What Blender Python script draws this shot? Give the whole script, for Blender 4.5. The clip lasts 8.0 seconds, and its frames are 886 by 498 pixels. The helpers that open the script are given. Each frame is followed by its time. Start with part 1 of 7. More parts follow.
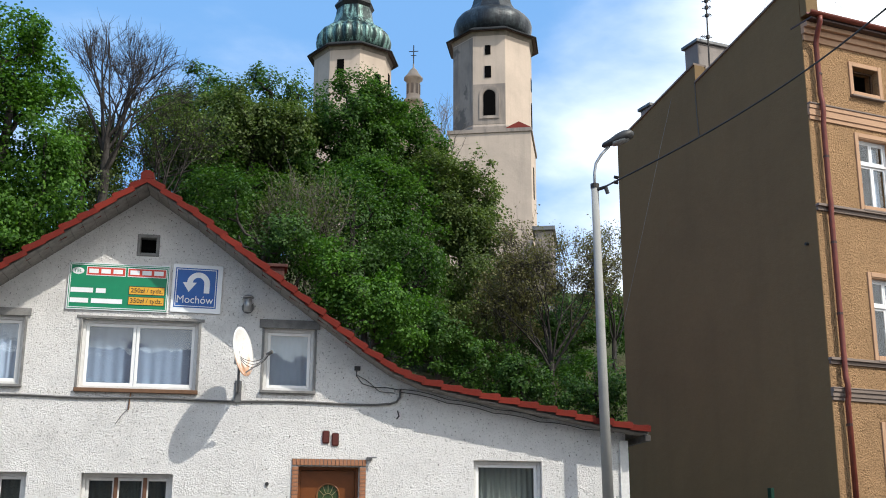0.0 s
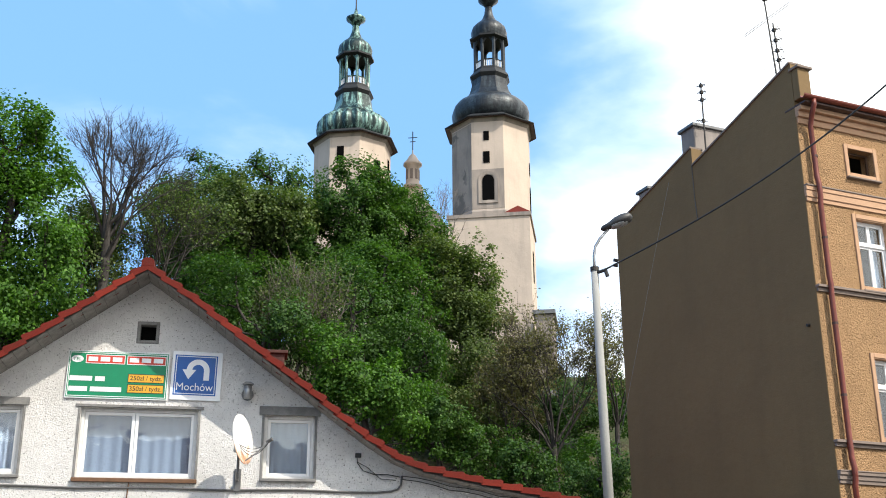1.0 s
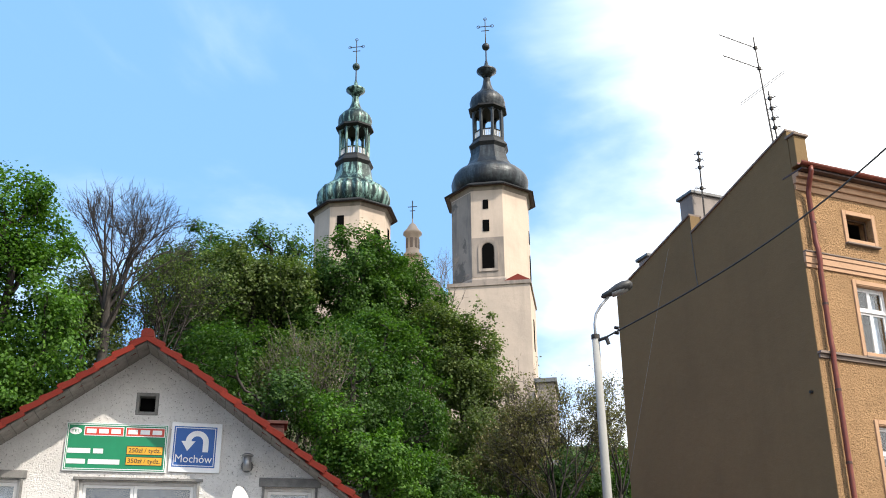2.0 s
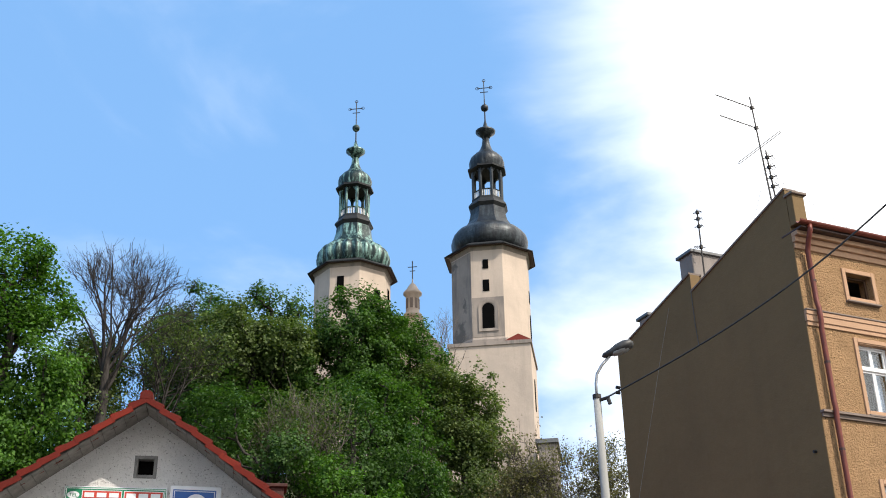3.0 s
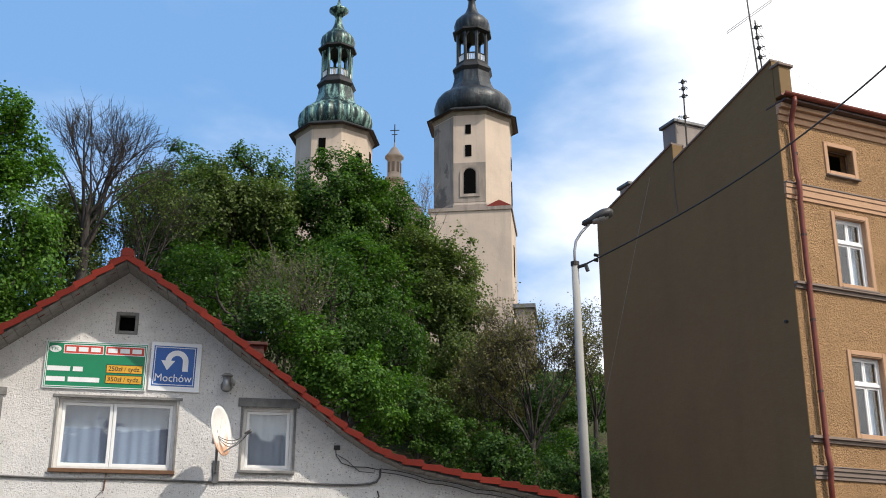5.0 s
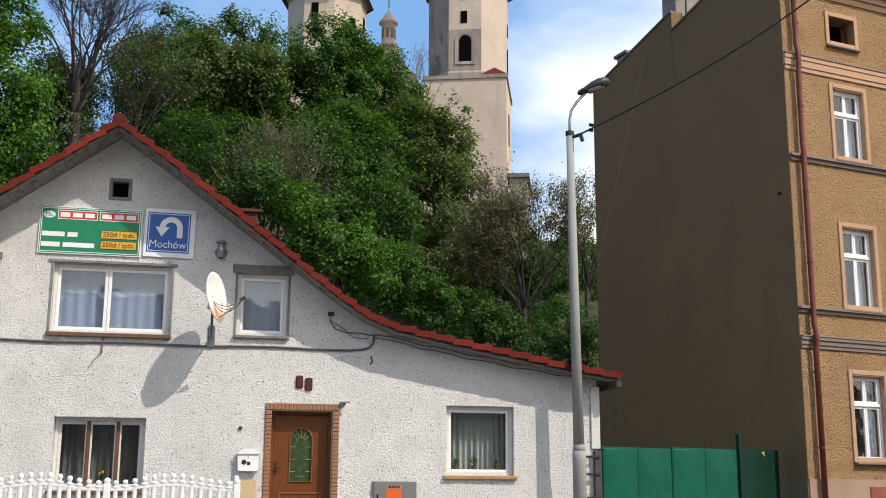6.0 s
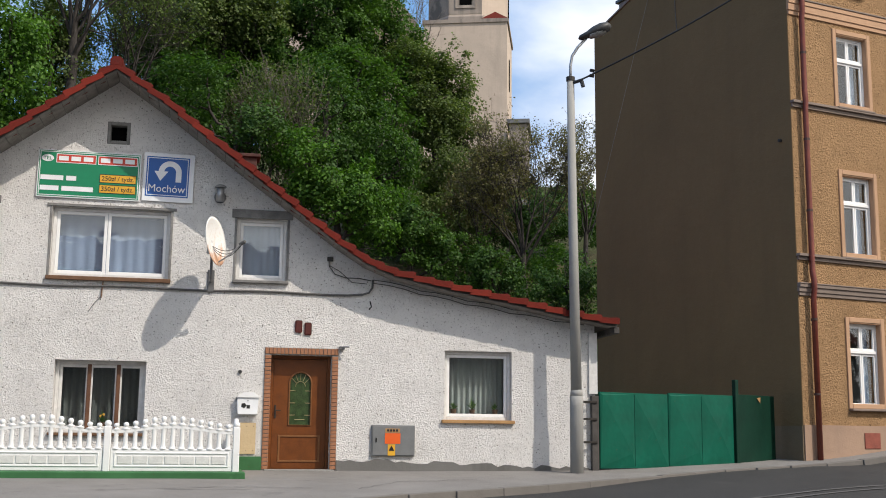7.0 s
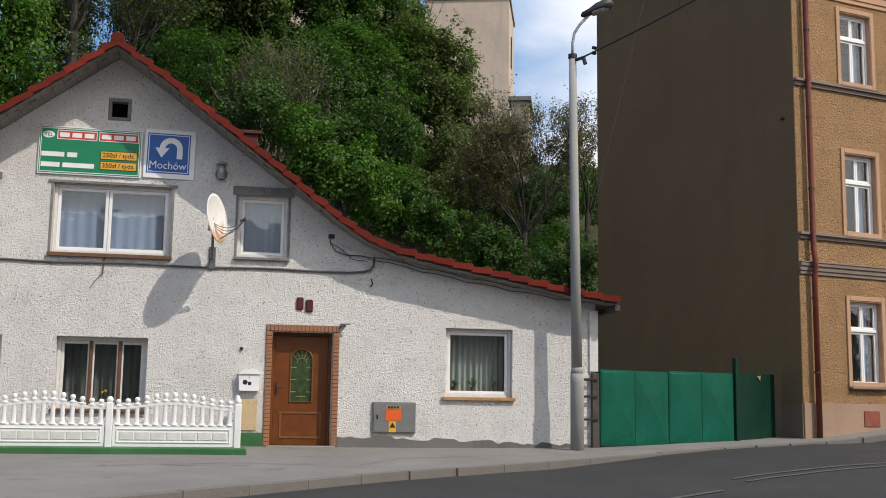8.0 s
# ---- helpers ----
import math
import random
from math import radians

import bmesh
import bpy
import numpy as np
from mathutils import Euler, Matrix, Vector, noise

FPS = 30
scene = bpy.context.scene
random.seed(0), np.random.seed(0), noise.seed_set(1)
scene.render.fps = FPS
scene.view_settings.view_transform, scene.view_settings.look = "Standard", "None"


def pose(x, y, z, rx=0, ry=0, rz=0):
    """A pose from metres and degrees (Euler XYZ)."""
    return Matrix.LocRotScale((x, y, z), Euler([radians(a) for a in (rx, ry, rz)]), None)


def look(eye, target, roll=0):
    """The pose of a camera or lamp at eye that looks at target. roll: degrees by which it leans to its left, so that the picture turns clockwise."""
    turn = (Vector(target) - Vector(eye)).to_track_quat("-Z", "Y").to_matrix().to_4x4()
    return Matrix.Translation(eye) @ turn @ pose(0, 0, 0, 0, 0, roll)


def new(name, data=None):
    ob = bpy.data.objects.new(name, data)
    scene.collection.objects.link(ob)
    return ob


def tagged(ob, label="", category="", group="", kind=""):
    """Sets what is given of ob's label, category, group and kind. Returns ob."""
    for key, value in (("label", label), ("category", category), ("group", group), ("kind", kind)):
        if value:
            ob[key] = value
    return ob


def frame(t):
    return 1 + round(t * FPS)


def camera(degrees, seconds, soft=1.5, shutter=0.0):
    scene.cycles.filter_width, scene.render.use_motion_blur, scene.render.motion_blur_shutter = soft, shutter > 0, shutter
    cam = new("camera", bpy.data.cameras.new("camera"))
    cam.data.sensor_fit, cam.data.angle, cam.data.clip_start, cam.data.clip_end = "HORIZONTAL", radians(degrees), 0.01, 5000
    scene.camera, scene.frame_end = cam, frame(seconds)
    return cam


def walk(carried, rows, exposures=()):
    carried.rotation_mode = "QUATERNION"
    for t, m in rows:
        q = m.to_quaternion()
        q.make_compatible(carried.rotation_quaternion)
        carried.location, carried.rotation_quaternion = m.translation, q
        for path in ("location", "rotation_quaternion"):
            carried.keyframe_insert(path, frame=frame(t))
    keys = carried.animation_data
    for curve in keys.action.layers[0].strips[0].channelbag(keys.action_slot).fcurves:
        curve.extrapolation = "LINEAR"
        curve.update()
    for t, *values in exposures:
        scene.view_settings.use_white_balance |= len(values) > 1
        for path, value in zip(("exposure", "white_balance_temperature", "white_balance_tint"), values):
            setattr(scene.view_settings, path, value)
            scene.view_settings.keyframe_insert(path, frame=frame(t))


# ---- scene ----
# World: x along the white house's front, y away from the street, z up from the house's doorstep.
HFOV = 42.81
EYE = 0.67
cam = camera(HFOV, 8.0, soft=1.0)
# seconds, yaw, pitch, roll in degrees: the camera stands still and tilts up, then down
ROWS = [
    (0.0, -9.867, 14.750, 0.258), (0.5, -9.860, 16.627, 0.050), (1.0, -9.857, 19.030, -0.268),
    (2.5, -9.900, 23.881, -0.778), (3.0, -9.928, 25.547, -0.956), (3.5, -9.966, 27.110, -1.167),
    (4.0, -10.065, 26.907, -1.107), (4.5, -10.372, 22.973, -0.515), (5.0, -10.880, 18.686, -0.019),
    (5.2, -11.059, 17.072, 0.199), (6.3, -11.242, 10.980, 0.440), (6.5, -11.254, 10.528, 0.509), (7.0, -11.294, 9.300, 0.659),
    (7.5, -11.314, 7.790, 0.872), (8.0, -11.246, 8.161, 0.810),
]


def aim(yaw, pitch, roll):
    a, p = radians(yaw), radians(pitch)
    eye = Vector((0, 0, EYE))
    return look(eye, eye + Vector((-math.sin(a) * math.cos(p), math.cos(a) * math.cos(p), math.sin(p))), roll)


walk(cam, [(t, aim(yaw, pitch, roll)) for t, yaw, pitch, roll in ROWS],
     [(0, 0.0, 6200, 8), (0.5, 0.2, 6250, 8), (1.0, 0.36, 6400, 8), (2.5, 0.40, 6550, 10), (3.0, 0.13, 6500, 10), (3.5, -0.05, 6350, 10), (4.0, -0.15, 6300, 10), (4.5, -0.18, 6350, 10), (5.2, -0.1, 6550, 11), (6.5, -0.16, 6500, 11), (7.0, -0.24, 6500, 11), (8.0, -0.40, 6500, 11)])

# ---------------------------------------------------------------- light
SUN_WAY = Vector((0.88, -1.0, 1.43)).normalized()
sun = bpy.data.lights.new("sun", "SUN")
sun.energy, sun.angle, sun.color = 4.3, radians(0.55), (1.0, 0.92, 0.81)
sun_ob = new("sun", sun)
sun_ob.matrix_world = look(SUN_WAY * 60, (0, 0, 0))

world = bpy.data.worlds.new("sky")
scene.world = world
world.use_nodes = True
wn = world.node_tree
wn.nodes.clear()


def wnode(kind, **vals):
    n = wn.nodes.new(kind)
    for k, v in vals.items():
        n.inputs[k].default_value = v
    return n


sky = wn.nodes.new("ShaderNodeTexSky")
sky.sky_type = "NISHITA"
sky.sun_disc = False
sky.sun_elevation = math.asin(SUN_WAY.z)
sky.sun_rotation = math.atan2(SUN_WAY.x, SUN_WAY.y)
sky.air_density, sky.dust_density, sky.ozone_density = 1.0, 0.6, 1.6
tc = wn.nodes.new("ShaderNodeTexCoord")
mp = wn.nodes.new("ShaderNodeMapping")
mp.inputs["Rotation"].default_value = (0.0, radians(35), radians(20))
mp.inputs["Scale"].default_value = (1.0, 1.0, 2.2)
wn.links.new(tc.outputs["Generated"], mp.inputs["Vector"])
cl = wnode("ShaderNodeTexNoise", Scale=2.4, Detail=7.0, Roughness=0.52, Distortion=0.35)
wn.links.new(mp.outputs[0], cl.inputs["Vector"])
sep = wn.nodes.new("ShaderNodeSeparateXYZ")
wn.links.new(tc.outputs["Generated"], sep.inputs[0])
# thin cloud thickens towards the side where the sun stands
grad = wn.nodes.new("ShaderNodeMapRange")
grad.interpolation_type = "SMOOTHSTEP"
grad.inputs["From Min"].default_value, grad.inputs["From Max"].default_value = 0.08, 0.62
grad.inputs["To Min"].default_value, grad.inputs["To Max"].default_value = -0.12, 0.42
# more cloud behind the camera, unseen, added to fill the shaded walls
side = wn.nodes.new("ShaderNodeMath")
side.operation = "MULTIPLY_ADD"
side.inputs[1].default_value, side.inputs[2].default_value = -0.45, 0.38
wn.links.new(sep.outputs[1], side.inputs[0])
toward = wn.nodes.new("ShaderNodeMath")
wn.links.new(sep.outputs[0], toward.inputs[0])
wn.links.new(side.outputs[0], toward.inputs[1])
# and it whitens towards the horizon
low = wn.nodes.new("ShaderNodeMath")
low.operation = "MULTIPLY_ADD"
low.inputs[1].default_value = -0.5
low.inputs[2].default_value = 0.27
wn.links.new(sep.outputs[2], low.inputs[0])
bank = wn.nodes.new("ShaderNodeMath")
wn.links.new(toward.outputs[0], bank.inputs[0])
wn.links.new(low.outputs[0], bank.inputs[1])
wn.links.new(bank.outputs[0], grad.inputs["Value"])
add = wn.nodes.new("ShaderNodeMath")
wn.links.new(cl.outputs[0], add.inputs[0])
wn.links.new(grad.outputs[0], add.inputs[1])
mask = wn.nodes.new("ShaderNodeMapRange")
mask.interpolation_type = "SMOOTHSTEP"
mask.inputs["From Min"].default_value, mask.inputs["From Max"].default_value = 0.42, 0.90
wn.links.new(add.outputs[0], mask.inputs["Value"])
mixw = wn.nodes.new("ShaderNodeMix")
mixw.data_type = "RGBA"
mixw.inputs["B"].default_value = (14.5, 14.5, 14.5, 1)
wn.links.new(mask.outputs[0], mixw.inputs["Factor"])
# a light blue spring haze lies over the whole sky
haze = wn.nodes.new("ShaderNodeMix")
haze.data_type = "RGBA"
haze.inputs["Factor"].default_value = 0.55
haze.inputs["B"].default_value = (3.1, 6.6, 12.2, 1)
wn.links.new(sky.outputs[0], haze.inputs["A"])
wn.links.new(haze.outputs["Result"], mixw.inputs["A"])
bg = wnode("ShaderNodeBackground", Strength=0.11)
wn.links.new(mixw.outputs["Result"], bg.inputs["Color"])
wo = wn.nodes.new("ShaderNodeOutputWorld")
wn.links.new(bg.outputs[0], wo.inputs[0])

# ---------------------------------------------------------------- materials
class Mat:
    """A small writer of node materials, in object space at real size."""

    def __init__(self, name, rough=0.8, metal=0.0, spec=0.4):
        self.m = bpy.data.materials.new(name)
        self.m.use_nodes = True
        self.t = self.m.node_tree
        self.p = self.t.nodes["Principled BSDF"]
        self.p.inputs["Roughness"].default_value = rough
        self.p.inputs["Metallic"].default_value = metal
        self.p.inputs["Specular IOR Level"].default_value = spec
        self.co = self.t.nodes.new("ShaderNodeTexCoord").outputs["Object"]
        self.bump_out = None

    def node(self, kind, **vals):
        n = self.t.nodes.new(kind)
        for k, v in vals.items():
            n.inputs[k].default_value = v
        return n

    def link(self, a, b):
        self.t.links.new(a, b)

    def stretched(self, sx, sy, sz):
        n = self.t.nodes.new("ShaderNodeMapping")
        n.inputs["Scale"].default_value = (sx, sy, sz)
        self.link(self.co, n.inputs["Vector"])
        return n.outputs[0]

    def noise(self, scale, detail=4.0, rough=0.55, co=None, dist=0.0):
        n = self.node("ShaderNodeTexNoise", Scale=scale, Detail=detail, Roughness=rough, Distortion=dist)
        self.link(co or self.co, n.inputs["Vector"])
        return n.outputs[0]

    def cells(self, scale, co=None, feature="F1"):
        n = self.node("ShaderNodeTexVoronoi", Scale=scale)
        n.feature = feature
        self.link(co or self.co, n.inputs["Vector"])
        return n.outputs["Distance"]

    def ramp(self, fac, stops):
        n = self.t.nodes.new("ShaderNodeValToRGB")
        els = n.color_ramp.elements
        while len(els) < len(stops):
            els.new(0.5)
        for e, (p, c) in zip(els, stops):
            e.position = p
            e.color = (*c, 1) if len(c) == 3 else c
        self.link(fac, n.inputs[0])
        return n.outputs[0]

    def range(self, fac, a, b, c, d):
        n = self.node("ShaderNodeMapRange", **{"From Min": a, "From Max": b, "To Min": c, "To Max": d})
        self.link(fac, n.inputs["Value"])
        return n.outputs[0]

    def mix(self, fac, a, b, how="MIX"):
        n = self.t.nodes.new("ShaderNodeMix")
        n.data_type, n.blend_type = "RGBA", how
        for key, v in (("Factor", fac), ("A", a), ("B", b)):
            if isinstance(v, (int, float)):
                n.inputs[key].default_value = v
            elif isinstance(v, tuple):
                n.inputs[key].default_value = (*v, 1)
            else:
                self.link(v, n.inputs[key])
        return n.outputs["Result"]

    def island(self):
        return self.t.nodes.new("ShaderNodeNewGeometry").outputs["Random Per Island"]

    def each(self):
        return self.t.nodes.new("ShaderNodeObjectInfo").outputs["Random"]

    def color(self, c):
        if isinstance(c, tuple):
            self.p.inputs["Base Color"].default_value = (*c, 1)
        else:
            self.link(c, self.p.inputs["Base Color"])
        return self

    def rough(self, r):
        self.link(r, self.p.inputs["Roughness"])
        return self

    def bump(self, h, dist=0.01, strength=1.0):
        n = self.node("ShaderNodeBump", Strength=strength, Distance=dist)
        self.link(h, n.inputs["Height"])
        if self.bump_out:
            self.link(self.bump_out, n.inputs["Normal"])
        self.bump_out = n.outputs[0]
        self.link(n.outputs[0], self.p.inputs["Normal"])
        return self


def soft_color(name, col, rough=0.7, metal=0.0, var=0.25, scale=6.0, spec=0.4, bump=0.0, fine=60.0):
    """A surface of one colour with mottling at two scales."""
    m = Mat(name, rough, metal, spec)
    dark = tuple(c * (1 - var) for c in col)
    lite = tuple(min(1, c * (1 + var * 0.6)) for c in col)
    c1 = m.ramp(m.noise(scale, 5), [(0.3, dark), (0.7, lite)])
    c2 = m.mix(0.35, c1, m.ramp(m.noise(fine, 3), [(0.3, dark), (0.7, lite)]))
    m.color(c2)
    m.rough(m.range(m.noise(scale * 2.3, 4), 0.3, 0.7, rough * 0.8, min(1, rough * 1.15)))
    if bump:
        m.bump(m.noise(fine, 4), bump)
    return m.m


def roughcast(name, col, pit_shade, scale, depth, stain, stain_amt=0.38):
    """Thrown render: lumps, rain streaks, and pits whose shade is put into the colour."""
    m = Mat(name, 0.95, 0, 0.15)
    lump = m.cells(scale)
    fine = m.noise(scale * 0.9, 6, 0.7, dist=1.2)
    h = m.mix(m.range(m.noise(2.2, 3), 0.35, 0.65, 0.55, 0.9), lump, fine)
    big = m.noise(0.55, 6, 0.6)
    streak = m.noise(1.0, 5, 0.6, co=m.stretched(2.6, 2.6, 0.35))
    base = m.mix(m.range(big, 0.42, 0.7, 0.0, stain_amt), col, stain)
    base = m.mix(m.range(streak, 0.52, 0.75, 0.0, stain_amt * 0.9), base, stain)
    base = m.mix(m.range(m.noise(scale * 0.12, 5, 0.65), 0.45, 0.8, 0.0, 0.35), base, stain)
    # dark specks paint the shade that sits in pits and holes
    base = m.mix(m.range(m.noise(scale * 0.6, 6, 0.72), 0.33, 0.43, 0.9, 0.0), base, pit_shade)
    base = m.mix(m.range(m.noise(scale * 0.22, 6, 0.75, dist=0.6), 0.29, 0.34, 0.85, 0.0), base, tuple(c * 0.5 for c in pit_shade))
    hole = m.mix(0.55, m.cells(scale * 0.36), m.noise(scale * 0.7, 5, 0.75, dist=1.0))
    base = m.mix(m.range(hole, 0.285, 0.335, 0.85, 0.0), base, tuple(c * 0.45 for c in pit_shade))
    soot = m.noise(0.8, 7, 0.7, dist=0.5)
    base = m.mix(m.range(soot, 0.53, 0.68, 0.0, stain_amt), base, tuple(c * 0.72 for c in stain))
    m.color(base)
    m.bump(h, depth, 1.0)
    m.bump(m.range(hole, 0.25, 0.36, 0.0, 1.0), 0.02, 0.8)
    m.bump(m.noise(scale * 0.35, 5, 0.7), depth * 0.6, 0.7)
    return m.m


M = {}
M["roughcast"] = roughcast("white_roughcast", (0.93, 0.905, 0.87), (0.30, 0.26, 0.22), 38.0, 0.06, (0.66, 0.64, 0.61), 0.18)
M["ochre"] = roughcast("ochre_roughcast", (0.47, 0.29, 0.15), (0.22, 0.13, 0.065), 26.0, 0.09, (0.37, 0.225, 0.12), 0.4)


def plaster_mat(name, col, stain, streaky=0.5, patch=None):
    m = Mat(name, 0.9, 0, 0.2)
    big = m.noise(0.35, 6, 0.6, dist=0.4)
    streak = m.noise(0.9, 6, 0.6, co=m.stretched(1.8, 1.8, 0.22))
    c = m.mix(m.range(big, 0.40, 0.68, 0.0, 0.55), col, stain)
    c = m.mix(m.range(streak, 0.5, 0.75, 0.0, streaky), c, stain)
    c = m.mix(m.range(m.noise(9, 4), 0.35, 0.75, 0.0, 0.3), c, tuple(x * 0.8 for x in col))
    if patch:
        c = m.mix(m.range(m.noise(0.23, 5, 0.65), 0.56, 0.6, 0.0, 0.8), c, patch)
    m.color(c)
    m.bump(m.noise(30, 5, 0.6), 0.006)
    m.bump(m.noise(2.0, 4), 0.02)
    return m.m


M["gable"] = plaster_mat("brown_gable_plaster", (0.202, 0.134, 0.065), (0.15, 0.101, 0.052), 0.4)
M["gable_low"] = plaster_mat("grey_plinth_plaster", (0.19, 0.145, 0.095), (0.14, 0.11, 0.075), 0.5)
M["plinth"] = plaster_mat("pink_plinth_plaster", (0.36, 0.245, 0.175), (0.26, 0.185, 0.14), 0.5)
M["trim"] = plaster_mat("smooth_ochre_trim", (0.49, 0.305, 0.19), (0.36, 0.225, 0.145), 0.4)
M["ledge"] = plaster_mat("grey_brown_ledge", (0.24, 0.19, 0.16), (0.15, 0.12, 0.10), 0.5)
M["tower"] = plaster_mat("church_tower_plaster", (0.54, 0.44, 0.355), (0.38, 0.315, 0.26), 0.75)
M["tower_old"] = plaster_mat("weathered_tower_plaster", (0.34, 0.285, 0.24), (0.14, 0.125, 0.115), 0.95, (0.12, 0.11, 0.10))
M["concrete"] = plaster_mat("grey_concrete", (0.27, 0.262, 0.245), (0.18, 0.175, 0.165), 0.6)
M["pole_concrete"] = plaster_mat("pale_pole_concrete", (0.33, 0.325, 0.305), (0.22, 0.215, 0.20), 0.6)
M["foundation"] = plaster_mat("grey_cement_plinth", (0.17, 0.165, 0.155), (0.08, 0.076, 0.072), 0.8)
M["chimney"] = plaster_mat("sooty_chimney_plaster", (0.33, 0.29, 0.26), (0.15, 0.13, 0.12), 0.8)
M["room_front"] = plaster_mat("grey_street_plaster", (0.30, 0.27, 0.23), (0.2, 0.18, 0.16), 0.5)
M["yellow_plaster"] = plaster_mat("yellow_plaster", (0.55, 0.42, 0.25), (0.42, 0.32, 0.2), 0.4)


def copper_mat(name, green, dark, lo, hi):
    """Old copper sheet: dark patina with pale streaks that run down it."""
    m = Mat(name, 0.42, 0.3, 0.5)
    streak = m.noise(1.0, 5, 0.65, co=m.stretched(3.6, 3.6, 0.28))
    big = m.noise(0.6, 5, 0.6)
    k = m.mix(0.35, streak, big)
    c = m.mix(m.range(k, lo, hi, 0.0, 1.0), dark, green)
    m.color(m.mix(m.range(m.noise(7, 4), 0.42, 0.7, 0, 0.5), c, tuple(x * 0.5 for x in dark)))
    m.bump(m.noise(4, 4), 0.03)
    return m.m


M["copper_green"] = copper_mat("verdigris_copper", (0.22, 0.37, 0.32), (0.010, 0.026, 0.024), 0.475, 0.56)
M["copper_dark"] = copper_mat("darkened_copper", (0.085, 0.105, 0.11), (0.014, 0.017, 0.021), 0.46, 0.72)
M["iron"] = soft_color("dark_iron", (0.05, 0.045, 0.04), 0.6, 0.6)
M["steel"] = soft_color("grey_galvanised_steel", (0.38, 0.38, 0.38), 0.45, 0.7, 0.2, 12)
M["diffuser"] = soft_color("cloudy_lamp_bowl", (0.30, 0.31, 0.30), 0.35, 0, 0.3, 14)
M["lamp_grey"] = soft_color("dark_grey_lamp_housing", (0.055, 0.055, 0.055), 0.55, 0.3, 0.3, 8)
M["lead"] = soft_color("grey_zinc_sheet", (0.16, 0.16, 0.16), 0.5, 0.5, 0.3, 5)


def tile_mat():
    m = Mat("red_clay_roof_tile", 0.85, 0, 0.12)
    c = m.ramp(m.island(), [(0.0, (0.055, 0.009, 0.007)), (0.5, (0.105, 0.014, 0.010)), (1.0, (0.19, 0.026, 0.016))])
    c2 = m.ramp(m.each(), [(0.0, (0.055, 0.009, 0.007)), (0.5, (0.105, 0.014, 0.010)), (1.0, (0.19, 0.026, 0.016))])
    c = m.mix(0.6, c, c2)
    c = m.mix(m.range(m.noise(8, 5, 0.65), 0.5, 0.75, 0, 0.7), c, (0.05, 0.026, 0.022))
    m.color(m.mix(m.range(m.noise(60, 3), 0.4, 0.7, 0, 0.25), c, (0.20, 0.032, 0.02)))
    m.bump(m.noise(50, 4), 0.004)
    return m.m


M["tile"] = tile_mat()
M["eave_wood"] = soft_color("dark_eave_boards", (0.085, 0.078, 0.072), 0.8, 0, 0.4, 5, 0.2, 0.004)
M["verge"] = soft_color("grey_soffit_board", (0.24, 0.22, 0.20), 0.85, 0, 0.4, 6, 0.2, 0.004)
M["white_paint"] = soft_color("white_window_paint", (0.80, 0.80, 0.79), 0.35, 0, 0.08, 5)
M["old_white"] = soft_color("weathered_white_paint", (0.66, 0.65, 0.63), 0.5, 0, 0.18, 9)
M["cement"] = soft_color("grey_cement_band", (0.22, 0.215, 0.205), 0.9, 0, 0.4, 7, 0.2, 0.006)
M["brown_wood"] = soft_color("varnished_brown_wood", (0.20, 0.085, 0.03), 0.4, 0, 0.35, 8)
M["dark_brick"] = soft_color("sooty_brick", (0.075, 0.036, 0.03), 0.85, 0, 0.4, 9, 0.2, 0.004)
M["mullion_wood"] = soft_color("faded_brown_wood", (0.135, 0.06, 0.03), 0.55, 0, 0.35, 8)
M["dark_wood"] = soft_color("dark_window_wood", (0.10, 0.055, 0.03), 0.5, 0, 0.4, 8)
M["ochre_sill"] = soft_color("ochre_tile_sill", (0.42, 0.24, 0.10), 0.5, 0, 0.3, 9)
M["brown_sill"] = soft_color("brown_metal_sill", (0.16, 0.085, 0.045), 0.45, 0.1, 0.3, 9)
M["gutter"] = soft_color("red_brown_gutter_paint", (0.17, 0.04, 0.025), 0.4, 0.1, 0.35, 5)
M["gutter_dark"] = soft_color("dark_brown_eaves", (0.065, 0.035, 0.028), 0.5, 0.1, 0.35, 5)
M["cable"] = soft_color("black_cable", (0.03, 0.03, 0.03), 0.6)
M["grey_cable"] = soft_color("grey_cable", (0.10, 0.098, 0.095), 0.7)
# black that paints the shade in openings; also a cabinet handle
M["black"] = soft_color("black_shade_and_handle", (0.005, 0.005, 0.005), 1.0, 0, 0.25, 6, 0.0)
M["skirt"] = soft_color("dark_tarred_copper", (0.022, 0.023, 0.024), 0.6, 0.2, 0.3, 5)
M["red_brown"] = soft_color("red_brown_metal", (0.26, 0.075, 0.05), 0.5, 0.1, 0.3, 8)
M["dark_letter"] = soft_color("dark_red_cast_metal", (0.10, 0.025, 0.02), 0.45, 0.2, 0.3, 20)


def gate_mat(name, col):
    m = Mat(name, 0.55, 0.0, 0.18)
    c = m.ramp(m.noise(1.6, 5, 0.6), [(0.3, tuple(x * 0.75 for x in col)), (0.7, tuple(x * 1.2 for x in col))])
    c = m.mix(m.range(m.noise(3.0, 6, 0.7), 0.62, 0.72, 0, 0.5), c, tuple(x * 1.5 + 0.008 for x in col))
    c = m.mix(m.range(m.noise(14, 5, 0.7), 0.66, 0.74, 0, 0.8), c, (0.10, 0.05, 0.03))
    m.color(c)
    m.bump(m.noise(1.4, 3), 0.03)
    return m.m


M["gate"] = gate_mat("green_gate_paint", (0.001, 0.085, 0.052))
# darker copy of the gate green: the wicket's shade is put into it
M["gate_dark"] = gate_mat("darkened_gate_green", (0.004, 0.03, 0.018))
M["green_kerb"] = gate_mat("green_plinth_paint", (0.045, 0.14, 0.055))


